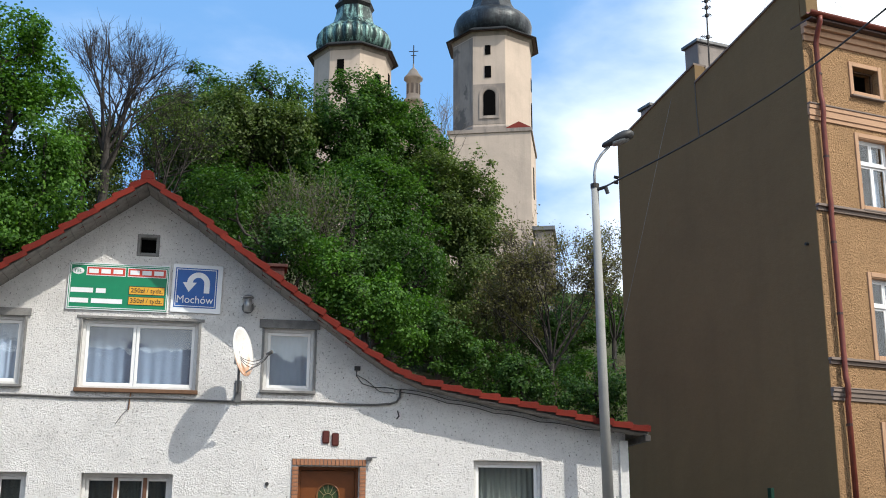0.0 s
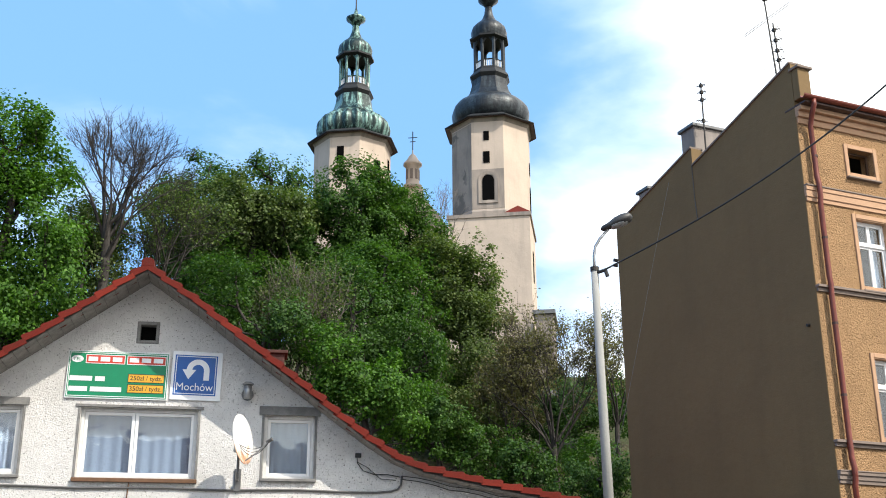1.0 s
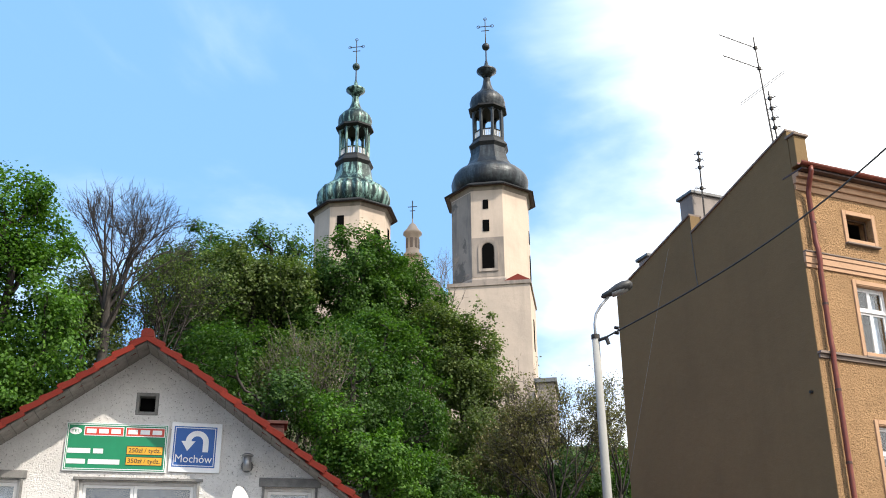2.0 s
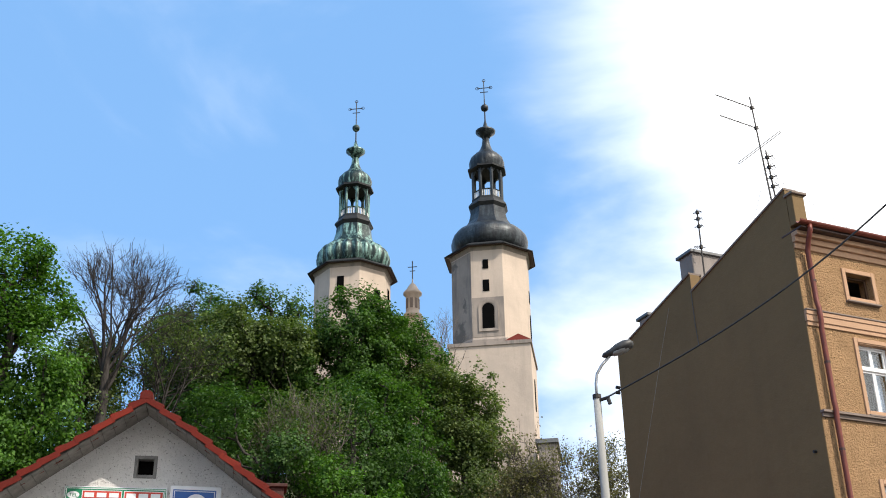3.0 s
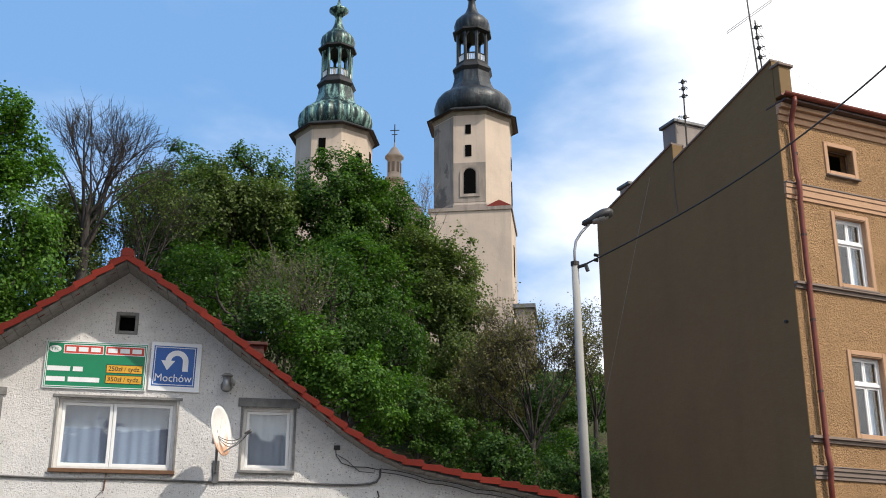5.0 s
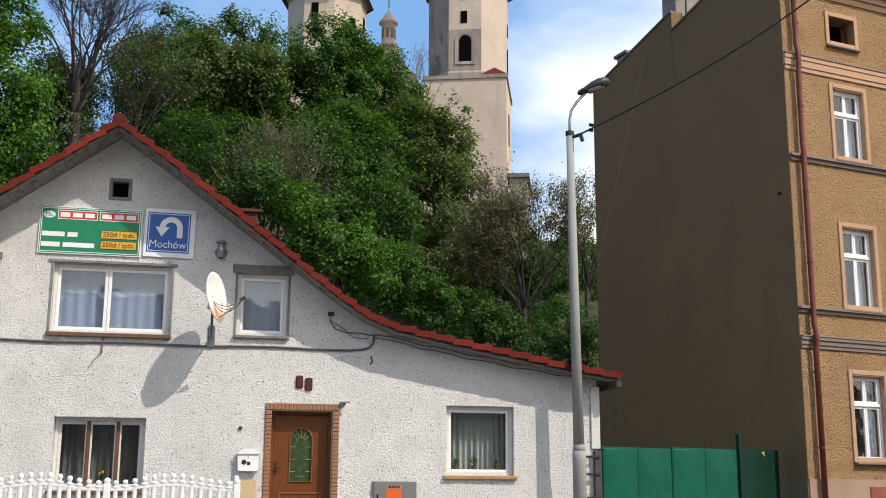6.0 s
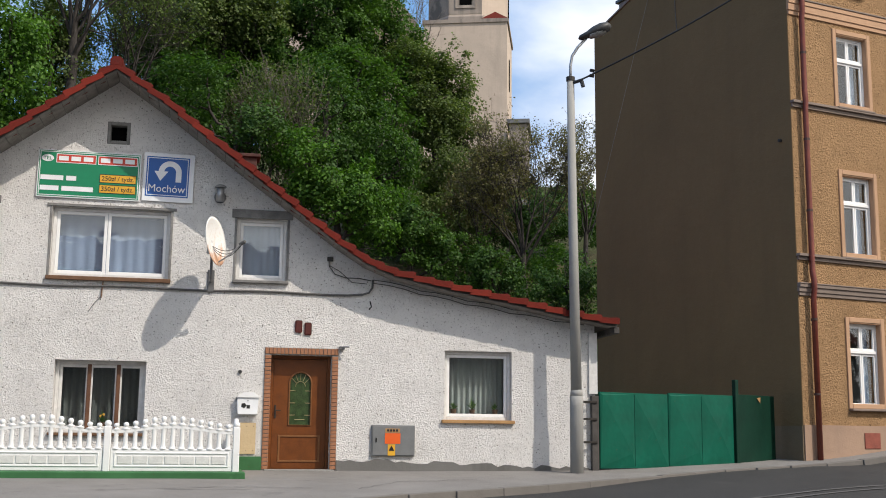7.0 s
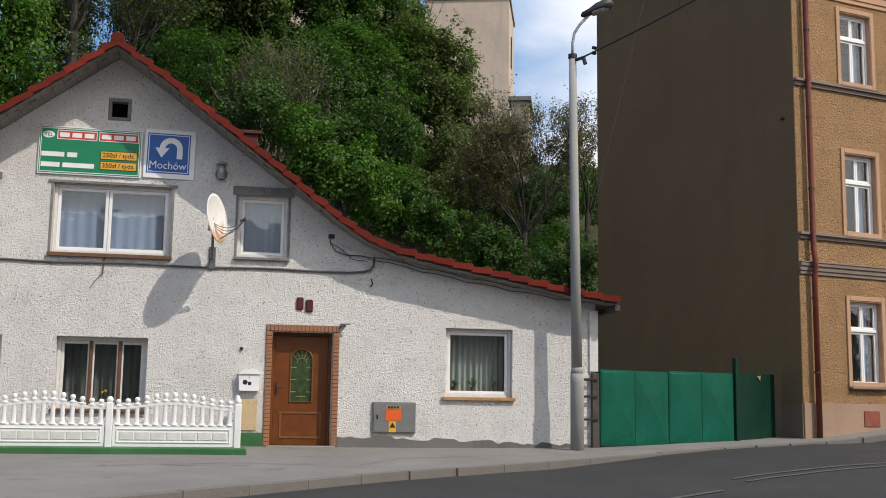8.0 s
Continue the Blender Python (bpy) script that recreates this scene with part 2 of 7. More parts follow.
def glass_mat():
    m = Mat("window_glass", 0.03, 0, 0.5)
    m.p.inputs["Transmission Weight"].default_value = 1.0
    m.p.inputs["IOR"].default_value = 1.62
    m.color((0.93, 0.96, 0.95))
    m.bump(m.noise(1.8, 2), 0.004)
    return m.m


M["glass"] = glass_mat()
# opaque: the green reflected in the door's pane is put into its colour
M["door_glass"] = soft_color("green_reflection_glass", (0.045, 0.075, 0.028), 0.18, 0, 0.6, 11, 0.5, 0.004)


def cloth(name, col, lace=0.0, trans=0.35):
    m = Mat(name, 0.9, 0, 0.1)
    c = m.mix(m.range(m.noise(40, 3), 0.3, 0.7, 0, 0.25), col, tuple(x * 0.7 for x in col))
    if lace:
        c = m.mix(m.range(m.cells(22), 0.1, 0.35, lace, 0.0), c, tuple(x * 0.35 for x in col))
    m.color(c)
    m.p.inputs["Subsurface Weight"].default_value = 0.0
    m.bump(m.noise(90, 2), 0.002)
    return m.m


# blue of the sky mirrored in the panes is put into these curtains
M["curtain"] = cloth("sky_tinted_net_curtain", (0.34, 0.42, 0.56), 0.45)
M["curtain_blue"] = cloth("sky_blue_net_curtain", (0.20, 0.26, 0.37), 0.5)
M["curtain_pale"] = cloth("pale_sky_net_curtain", (0.58, 0.70, 0.86), 0.1)
# near-black: the dimness behind the lower panes is put into this cloth
M["curtain_dim"] = cloth("darkened_net_curtain", (0.09, 0.10, 0.097), 0.8)
M["curtain_fold"] = cloth("pale_folded_curtain", (0.26, 0.29, 0.29), 0.3)
M["room"] = soft_color("dim_room_wall", (0.22, 0.20, 0.18), 0.9)


def asphalt():
    m = Mat("asphalt", 0.88, 0, 0.3)
    c = m.ramp(m.noise(0.6, 6, 0.6), [(0.3, (0.022, 0.0215, 0.022)), (0.7, (0.036, 0.035, 0.034))])
    c = m.mix(m.range(m.noise(90, 3, 0.7), 0.35, 0.7, 0, 0.6), c, (0.065, 0.063, 0.06))
    c = m.mix(m.range(m.noise(0.5, 6, 0.65, dist=0.6), 0.52, 0.68, 0, 0.5), c, (0.062, 0.06, 0.057))
    c = m.mix(m.range(m.noise(2.4, 5, 0.7), 0.62, 0.72, 0, 0.5), c, (0.016, 0.016, 0.017))
    m.color(m.mix(m.range(m.cells(2.2), 0.0, 0.03, 0.5, 0.0), c, (0.03, 0.03, 0.03)))
    m.bump(m.noise(120, 3), 0.006)
    return m.m


def pavement_mat():
    m = Mat("pavement_asphalt", 0.9, 0, 0.25)
    c = m.ramp(m.noise(0.8, 6, 0.62), [(0.3, (0.155, 0.145, 0.135)), (0.7, (0.22, 0.208, 0.195))])
    c = m.mix(m.range(m.noise(70, 4, 0.7), 0.35, 0.7, 0, 0.45), c, (0.28, 0.265, 0.25))
    m.color(m.mix(m.range(m.noise(1.7, 6, 0.7), 0.6, 0.7, 0, 0.6), c, (0.10, 0.094, 0.088)))
    m.bump(m.noise(90, 4), 0.006)
    m.bump(m.noise(2, 3), 0.03)
    return m.m


M["asphalt"], M["pavement"] = asphalt(), pavement_mat()
M["kerb"] = plaster_mat("concrete_kerb", (0.17, 0.158, 0.145), (0.11, 0.10, 0.092), 0.3)
M["marking"] = soft_color("worn_road_paint", (0.10, 0.097, 0.093), 0.8, 0, 0.6, 9)


def soil():
    m = Mat("grassy_hillside_soil", 0.95, 0, 0.1)
    c = m.ramp(m.noise(0.35, 6, 0.65), [(0.35, (0.04, 0.052, 0.018)), (0.55, (0.055, 0.048, 0.028)), (0.75, (0.09, 0.075, 0.05))])
    m.color(m.mix(m.range(m.noise(6, 5, 0.7), 0.4, 0.7, 0, 0.6), c, (0.04, 0.065, 0.018)))
    m.bump(m.noise(5, 5), 0.12)
    return m.m


M["soil"] = soil()


def bark(name, a, b):
    m = Mat(name, 0.95, 0, 0.1)
    s = m.noise(9, 5, 0.7, co=m.stretched(1, 1, 0.25))
    m.color(m.ramp(s, [(0.3, a), (0.7, b)]))
    m.bump(s, 0.03)
    return m.m


M["bark"] = bark("dark_bark", (0.026, 0.023, 0.022), (0.075, 0.067, 0.060))
M["bark_grey"] = bark("grey_brown_bark", (0.10, 0.085, 0.072), (0.22, 0.19, 0.165))


def leaf_mat(name, dark, mid, lite, trans=0.40):
    m = Mat(name, 0.6, 0, 0.3)
    t = m.t
    c = m.ramp(m.island(), [(0.0, dark), (0.55, mid), (1.0, lite)])
    c = m.mix(m.range(m.noise(0.45, 4, 0.6), 0.40, 0.75, 0.0, 0.5), c, dark)
    m.color(c)
    tr = t.nodes.new("ShaderNodeBsdfTranslucent")
    m.link(m.mix(1.0, c, (1.15, 1.3, 0.6), "MULTIPLY"), tr.inputs["Color"])
    mx = t.nodes.new("ShaderNodeMixShader")
    mx.inputs[0].default_value = trans
    m.link(m.p.outputs[0], mx.inputs[1])
    m.link(tr.outputs[0], mx.inputs[2])
    m.link(mx.outputs[0], t.nodes["Material Output"].inputs["Surface"])
    return m.m


M["leaf_bright"] = leaf_mat("fresh_green_leaves", (0.03, 0.084, 0.01), (0.068, 0.16, 0.017), (0.13, 0.262, 0.034))
M["leaf_mid"] = leaf_mat("green_leaves", (0.026, 0.068, 0.011), (0.052, 0.118, 0.018), (0.104, 0.198, 0.036))
M["leaf_olive"] = leaf_mat("olive_budding_leaves", (0.045, 0.074, 0.019), (0.086, 0.128, 0.032), (0.15, 0.195, 0.056))
M["leaf_deep"] = leaf_mat("deep_green_leaves", (0.023, 0.06, 0.012), (0.044, 0.102, 0.018), (0.084, 0.162, 0.032))
M["leaf_russet"] = leaf_mat("russet_spring_buds", (0.095, 0.085, 0.040), (0.145, 0.128, 0.06), (0.19, 0.185, 0.085))

# ---------------------------------------------------------------- mesh helpers
def mesh_of(name, verts, faces, mat=None, smooth=False):
    me = bpy.data.meshes.new(name)
    me.from_pydata([tuple(v) for v in verts], [], [tuple(f) for f in faces])
    if mat:
        me.materials.append(mat)
    if smooth:
        me.polygons.foreach_set("use_smooth", [True] * len(me.polygons))
    me.update()
    return me


class Geo:
    """Vertices and faces gathered for one mesh."""

    def __init__(self):
        self.v, self.f = [], []

    def add(self, verts, faces, m=None):
        n = len(self.v)
        self.v += [tuple(m @ Vector(p)) if m else tuple(p) for p in verts]
        self.f += [tuple(i + n for i in q) for q in faces]
        return self

    def box(self, x0, y0, z0, x1, y1, z1, b=0.0, m=None):
        """A box, with chamfered edges where b is given."""
        if x0 > x1: x0, x1 = x1, x0
        if y0 > y1: y0, y1 = y1, y0
        if z0 > z1: z0, z1 = z1, z0
        if not b:
            v = [(x, y, z) for z in (z0, z1) for y in (y0, y1) for x in (x0, x1)]
            return self.add(v, [(0, 2, 3, 1), (4, 5, 7, 6), (0, 1, 5, 4), (2, 6, 7, 3), (0, 4, 6, 2), (1, 3, 7, 5)], m)
        bm = bmesh.new()
        bmesh.ops.create_cube(bm, size=1.0)
        for w in bm.verts:
            w.co = Vector((x0 if w.co.x < 0 else x1, y0 if w.co.y < 0 else y1, z0 if w.co.z < 0 else z1))
        bmesh.ops.bevel(bm, geom=list(bm.edges), offset=b, segments=1, affect="EDGES")
        bm.verts.index_update()
        self.add([w.co for w in bm.verts], [[w.index for w in f.verts] for f in bm.faces], m)
        bm.free()
        return self

    def prism(self, pts, a, b, m=None):
        """A closed outline of (x, z) points drawn out along y from a to b."""
        n = len(pts)
        v = [(x, a, z) for x, z in pts] + [(x, b, z) for x, z in pts]
        f = [tuple(range(n)), tuple(range(2 * n - 1, n - 1, -1))]
        f += [((i + 1) % n, i, n + i, n + (i + 1) % n) for i in range(n)]
        return self.add(v, f, m)

    def tube(self, pts, r, n=8, r2=None):
        """A round rod along the points, tapering from r to r2."""
        pts = [Vector(p) for p in pts]
        r2 = r if r2 is None else r2
        base = len(self.v)
        last = None
        for i, p in enumerate(pts):
            d = (pts[min(i + 1, len(pts) - 1)] - pts[max(i - 1, 0)]).normalized()
            side = d.cross(Vector((0, 0, 1)) if abs(d.z) < 0.95 else Vector((1, 0, 0))).normalized()
            if last is not None:
                side = (last - d * last.dot(d)).normalized()
            last = side
            up = d.cross(side)
            rr = r + (r2 - r) * i / max(1, len(pts) - 1)
            for k in range(n):
                a = 2 * math.pi * k / n
                self.v.append(tuple(p + side * math.cos(a) * rr + up * math.sin(a) * rr))
        for i in range(len(pts) - 1):
            for k in range(n):
                a, b = base + i * n + k, base + i * n + (k + 1) % n
                self.f.append((a, b, b + n, a + n))
        self.f.append(tuple(base + k for k in range(n - 1, -1, -1)))
        self.f.append(tuple(base + (len(pts) - 1) * n + k for k in range(n)))
        return self

    def lathe(self, prof, n=24, centre=(0, 0), turn=0.0, rib=0.0, ribs=0, per=1):
        """A turned body of (radius, height) points. rib: the depth of grooves."""
        base = len(self.v)
        for r, z in prof:
            for k in range(n):
                a = 2 * math.pi * k / n + turn
                rr = r * (1 + rib * (abs(math.sin(a * ribs / 2)) - 1)) if ribs else r
                self.v.append((centre[0] + rr * math.cos(a), centre[1] + rr * math.sin(a), z))
        for i in range(len(prof) - 1):
            for k in range(n):
                a, b = base + i * n + k, base + i * n + (k + 1) % n
                self.f.append((a, b, b + n, a + n))
        self.f.append(tuple(base + k for k in range(n - 1, -1, -1)))
        self.f.append(tuple(base + (len(prof) - 1) * n + k for k in range(n)))
        return self

    def ball(self, c, r, n=8, squash=1.0):
        return self.lathe([(max(0.001, r * math.sin(math.pi * i / n)), c[2] - r * squash * math.cos(math.pi * i / n)) for i in range(n + 1)], n, (c[0], c[1]))


def thing(name, label, category, place=None, group="", kind=""):
    e = new(name)
    if place is not None:
        e.matrix_world = place
    return tagged(e, label, category, group, kind)


def part(name, geo, mat, parent=None, label="", smooth=False):
    """One mesh under a thing or a part; geo in the parent's own space."""
    me = geo if isinstance(geo, bpy.types.Mesh) else mesh_of(name, geo.v, geo.f, mat, smooth)
    ob = new(name, me)
    if parent:
        ob.parent = parent
    if label:
        ob["label"] = label
    return ob


def solo(name, geo, mat, label, category="", kind="", group="", place=None, smooth=False):
    """A thing of one mesh."""
    ob = new(name, mesh_of(name, geo.v, geo.f, mat, smooth))
    if place is not None:
        ob.matrix_world = place
    return tagged(ob, label, category, group, kind)


def wall_with_holes(x0, x1, top, holes, y0, y1, zb=0.0):
    """A front wall from x0 to x1 under the outline top(x), one welded mesh with rectangular holes (x0, z0, x1, z1) cut through, y0 front, y1 back."""
    line, extra = top
    xs = sorted({x0, x1, *[h[0] for h in holes], *[h[2] for h in holes], *[x for x in extra if x0 < x < x1]})
    zs = sorted({zb, *[h[1] for h in holes], *[h[3] for h in holes]})
    index, verts, cells = {}, [], []

    def vert(x, y, z):
        key = (round(x, 4), round(y, 4), round(z, 4))
        if key not in index:
            index[key] = len(verts)
            verts.append(key)
        return index[key]

    solid = {}
    for i, (a, b) in enumerate(zip(xs, xs[1:])):
        ta, tb = line(a), line(b)
        rows = [z for z in zs if z < min(ta, tb) - 0.01]
        for k, lo in enumerate(rows):
            last = k == len(rows) - 1
            ha, hb = (ta, tb) if last else (rows[k + 1], rows[k + 1])
            hole = any(h[0] <= a + 1e-6 and h[2] >= b - 1e-6 and h[1] <= lo + 1e-6 and h[3] >= max(ha, hb) - 1e-6 for h in holes)
            if not hole:
                solid[(i, k)] = (a, b, lo, ha, hb, last)
    g = Geo()
    for (i, k), (a, b, lo, ha, hb, last) in solid.items():
        q = [(a, lo), (b, lo), (b, hb), (a, ha)]
        f = [vert(x, y0, z) for x, z in q]
        r = [vert(x, y1, z) for x, z in q]
        cells.append(tuple(f))
        cells.append(tuple(reversed(r)))
        for side, near in ((0, (i, k - 1)), (1, (i + 1, k)), (2, (i, k + 1)), (3, (i - 1, k))):
            if near not in solid or (side == 2 and last):
                n = (side + 1) % 4
                cells.append((f[n], f[side], r[side], r[n]))
    g.v, g.f = verts, cells
    return g

# ---------------------------------------------------------------- ground, road, pavement
WALL_Y = 20.7                      # the white house's front
CORNER = Vector((12.31, 22.3, 0))  # the ochre building's street corner
TURN = 13.92                       # its facade turns away from the street by this


RISE = ((-40, 0.0), (4.5, 0.0), (6, 0.015), (8, 0.04), (10, 0.07), (12, 0.10), (13.5, 0.20), (14.6, 0.33), (20, 1.0), (34, 2.4))
KERB = ((-40, -16.8), (-9, 7.2), (-1.13, 13.4), (0.92, 15.02), (2.78, 16.55), (4.6, 17.6), (6.1, 18.45), (7.9, 19.55), (10.1, 20.92), (12.35, 21.68), (14.5, 22.1), (20, 23.3), (40, 28.3))


def along(points, x):
    """The height of a line of (x, value) points over x, with its corners rounded."""
    px, pv = zip(*points)
    return float(np.mean(np.interp([x - 0.7, x, x + 0.7], px, pv)))


def street(x, y):
    """Height of the street's plane: it falls towards the camera and climbs along the ochre building."""
    return 0.045 * (y - 20.7) + along(RISE, x) * min(1, max(0, (y - 12) / 8))


def kerb_y(x):
    return along(KERB, x)


def road_lift(x):
    """How far the carriageway lies below the pavement; the kerb is lowered before the gate."""
    return -0.12 + 0.085 * min(1, max(0, (x - 5.5) / 2.5)) * min(1, max(0, (13.5 - x) / 1.5))


def hill(x, y):
    """The churchyard hill behind the houses."""
    z = 0.41 * (y - 27) if y > 27 else 0.0
    z = min(z, 19.5 - 3.5 * min(1, max(0, (x - 9) / 5)) + 0.02 * (y - 70)) if y > 30 else z
    if y > 27:
        z += 0.5 * (noise.noise(Vector((x * 0.15, y * 0.15, 0))) + 0.4 * noise.noise(Vector((x * 0.6, y * 0.6, 3)))) * min(1, (y - 27) / 6)
    if y > 160:
        z = max(2.0, z - 0.12 * (y - 160))
    return z


def axis(lo, hi, fine_lo, fine_hi, step):
    out, x = [], fine_lo
    while x <= fine_hi:
        out.append(x)
        x += step
    d, x = step * 1.6, fine_hi
    while x < hi:
        x += d
        d *= 1.5
        out.append(x)
    d, x = step * 1.6, fine_lo
    while x > lo:
        x -= d
        d *= 1.5
        out.insert(0, x)
    return out


def build_ground():
    xs, ys = axis(-900, 900, -30, 45, 1.5), axis(-700, 1500, -4, 110, 1.5)
    v, f = [], []
    for y in ys:
        for x in xs:
            if y < 27:
                z = street(max(-30, min(30, x)), max(-10, y)) - 0.22
            else:
                z = max(hill(x, y), street(max(-30, min(30, x)), 27) - 0.22)
            v.append((x, y, z))
    n = len(xs)
    for j in range(len(ys) - 1):
        for i in range(n - 1):
            a = j * n + i
            f.append((a, a + 1, a + n + 1, a + n))
    g = Geo().add(v, f)
    return solo("ground", g, M["soil"], "grassy earth of the street block and wooded hill", "ground", "structure", smooth=True)


build_ground()


def strip(name, mat, label, lo, hi, lift, x0=-26.0, x1=34.0, n=120, m=8):
    """A paved sheet between two lines y = lo(x) and y = hi(x), with a thickness."""
    v, f = [], []
    for i in range(n + 1):
        x = x0 + (x1 - x0) * i / n
        a, b = lo(x), hi(x)
        for j in range(m + 1):
            y = a + (b - a) * j / m
            v.append((x, y, street(x, y) + (lift(x) if callable(lift) else lift) + 0.006 * noise.noise(Vector((x * 0.8, y * 0.8, 5)))))
    w = m + 1
    for i in range(n):
        for j in range(m):
            a = i * w + j
            f.append((a, a + w, a + w + 1, a + 1))
    k = len(v)
    for i in range(n + 1):
        x, y, z = v[i * w]
        v.append((x, y, z - 0.2))
    for i in range(n):
        f.append((i * w, k + i, k + i + 1, (i + 1) * w))
    return solo(name, Geo().add(v, f), mat, label, name, "structure", smooth=False)


strip("road", M["asphalt"], "grey worn asphalt street climbing past the houses", lambda x: kerb_y(x) - 12.0, lambda x: kerb_y(x) - 0.13, road_lift)
strip("pavement", M["pavement"], "pale patched asphalt pavement before the houses", lambda x: kerb_y(x), lambda x: max(kerb_y(x) + 1.2, 24.5), 0.0)


strip("pavement_opposite", M["pavement"], "patched asphalt pavement on the far side of the street", lambda x: min(-10.2, kerb_y(x) - 13.5), lambda x: kerb_y(x) - 12.0, 0.0, -26.0, 34.0)


def build_kerb():
    kerb = thing("kerb", "weathered concrete kerb stones along the pavement", "kerb", kind="structure")
    x = -9.0
    g = Geo().box(-0.499, -0.075, -0.20, 0.499, 0.075, 0.004, 0.008)
    me = mesh_of("kerb_stone", g.v, g.f, M["kerb"])
    while x < 26:
        s = (kerb_y(x + 0.5) - kerb_y(x - 0.5))
        dx = 1.0 / math.hypot(1, s)
        xm = x + dx / 2
        y = kerb_y(xm) - 0.07
        o = new("kerb_stone", me)
        o.parent = kerb
        o.matrix_basis = pose(xm, y, street(xm, y) + random.uniform(-0.006, 0.006), 0, math.degrees(-math.atan((street(xm + .5, kerb_y(xm + .5)) - street(xm - .5, kerb_y(xm - .5))) / math.hypot(1, s))), math.degrees(math.atan(s)) + random.uniform(-.4, .4))
        x += dx


build_kerb()


def build_markings():
    for off, x0, x1, wd in ((3.55, 7.5, 16.0, 0.10), (3.92, 7.55, 15.5, 0.10), (4.27, 4.4, 6.8, 0.12)):
        v, f = [], []
        n = 30
        for i in range(n + 1):
            x = x0 + (x1 - x0) * i / n
            for d in (0, wd):
                y = kerb_y(x) - off - d
                v.append((x, y, street(x, y) + road_lift(x) + 0.010))
        for i in range(n):
            f.append((2 * i, 2 * i + 1, 2 * i + 3, 2 * i + 2))
        solo("road_marking", Geo().add(v, f), M["marking"], "worn white painted line on the asphalt", "road marking", "structure")


build_markings()

def far_side():
    """The house row across the street, unseen behind the camera, added to darken the window reflections: plain
    plastered walls with eaves.
    """
    g = Geo().box(-60, -16.0, -3.0, 70, -10.0, 7.6)
    w = solo("wall_opposite", g, M["room_front"], "plain plastered house row across the street", "wall", "structure")
    v = [(-60.5, -9.5, 7.6), (70.5, -9.5, 7.6), (70.5, -13.0, 9.6), (-60.5, -13.0, 9.6), (70.5, -16.5, 7.6), (-60.5, -16.5, 7.6)]
    solo("roof_opposite", Geo().add(v, [(0, 1, 2, 3), (3, 2, 4, 5), (0, 3, 5), (1, 4, 2), (0, 5, 4, 1)]), M["tile"], "tiled roof of the row across the street", "roof", "structure")


far_side()

# ---------------------------------------------------------------- white house
OVERHANG = ((-9, 0.74), (0.3, 0.74), (2.6, 0.44), (9, 0.40))   # how far the roof stands out over the front wall
ROOF = [(-7.436, 2.999), (-6.751, 3.556), (-1.927, 7.127), (-0.998, 6.501), (0.02, 5.728), (1.052, 4.977), (2.109, 4.205), (2.632, 3.878), (3.159, 3.66), (4.223, 3.437), (5.298, 3.244), (6.393, 3.036), (7.44, 2.878)]


def over(x):
    return float(np.interp(x, *zip(*OVERHANG)))


def roof_z(x):
    for (a, za), (b, zb) in zip(ROOF, ROOF[1:]):
        if x <= b:
            return za + (zb - za) * (x - a) / (b - a)
    return ROOF[-1][1]


HX0, HX1 = -7.2, 7.12
UPPER = [(-5.4, 3.38, -3.92, 4.60), (-2.94, 3.35, -0.90, 4.60), (0.29, 3.39, 1.20, 4.54)]
LOWER = [(-5.1, 0.62, -3.64, 1.88), (-2.74, 0.62, -1.19, 1.88), (4.19, 0.93, 5.48, 2.21)]
DOOR = (0.99, 0.0, 2.09, 2.06)
VENT = (-2.08, 5.80, -1.70, 6.19)


def build_house():
    house = thing("white_house", "white roughcast gabled house with red clay tile roof", "house")
    holes = UPPER + LOWER + [DOOR, VENT]
    xs = [p[0] for p in ROOF]
    g = wall_with_holes(HX0, HX1, (lambda x: roof_z(x) - 0.16, xs), holes, WALL_Y, WALL_Y + 0.35, -0.35)
    part("front_wall", g, M["roughcast"], house)
    g = Geo()
    g.box(HX0, WALL_Y + 0.35, -0.35, HX0 + 0.35, WALL_Y + 9, roof_z(HX0) - 0.16)
    part("side_wall", g, M["roughcast"], house)
    g = Geo().box(HX1 - 0.35, WALL_Y + 0.35, -0.35, HX1, WALL_Y + 9, roof_z(HX1) - 0.16)
    part("side_wall", g, M["roughcast"], house)
    g = wall_with_holes(HX0, HX1, (lambda x: roof_z(x) - 0.16, xs), [], WALL_Y + 9, WALL_Y + 9.3, -0.35)
    part("back_wall", g, M["roughcast"], house)
    g = Geo().box(HX0 + 0.36, WALL_Y + 0.36, 2.45, HX1 - 0.36, WALL_Y + 8.9, 2.65)
    part("upper_floor", g, M["room"], house)
    # a partition behind the windows keeps the rooms dim
    g = Geo().box(HX0 + 0.36, WALL_Y + 3.6, 0.0, HX1 - 0.36, WALL_Y + 3.7, 2.44)
    part("partition", g, M["room"], house)
    # roof slab
    outline = [(x, z - 0.055) for x, z in ROOF] + [(x, z - 0.155) for x, z in reversed(ROOF)]
    g = Geo().prism(outline, 0.0, WALL_Y + 9.6)
    g.v = [(x, y if y > 1 else WALL_Y - over(x), z) for x, y, z in g.v]
    roof = part("roof", g, M["eave_wood"], house)
    return house, roof


house, house_roof = build_house()

# ---------------------------------------------------------------- ochre building
B_PLACE = Matrix.Translation(CORNER) @ pose(0, 0, 0, 0, 0, TURN)
B_LEN, B_DEEP = 9.4, 7.9
COLS = [1.40, 4.30, 7.20]
B_WINS = [(u, z0, u + 0.93, z1) for u in COLS for z0, z1 in ((1.34, 3.20), (4.68, 6.54), (8.14, 9.86))]
B_ATTIC = [(u + 0.02, 10.97, u + 0.80, 11.65) for u in COLS]


def gable_top(v):
    return 13.62 - 0.264 * v if v < 4.06 else 13.08 - 0.245 * (v - 4.06)


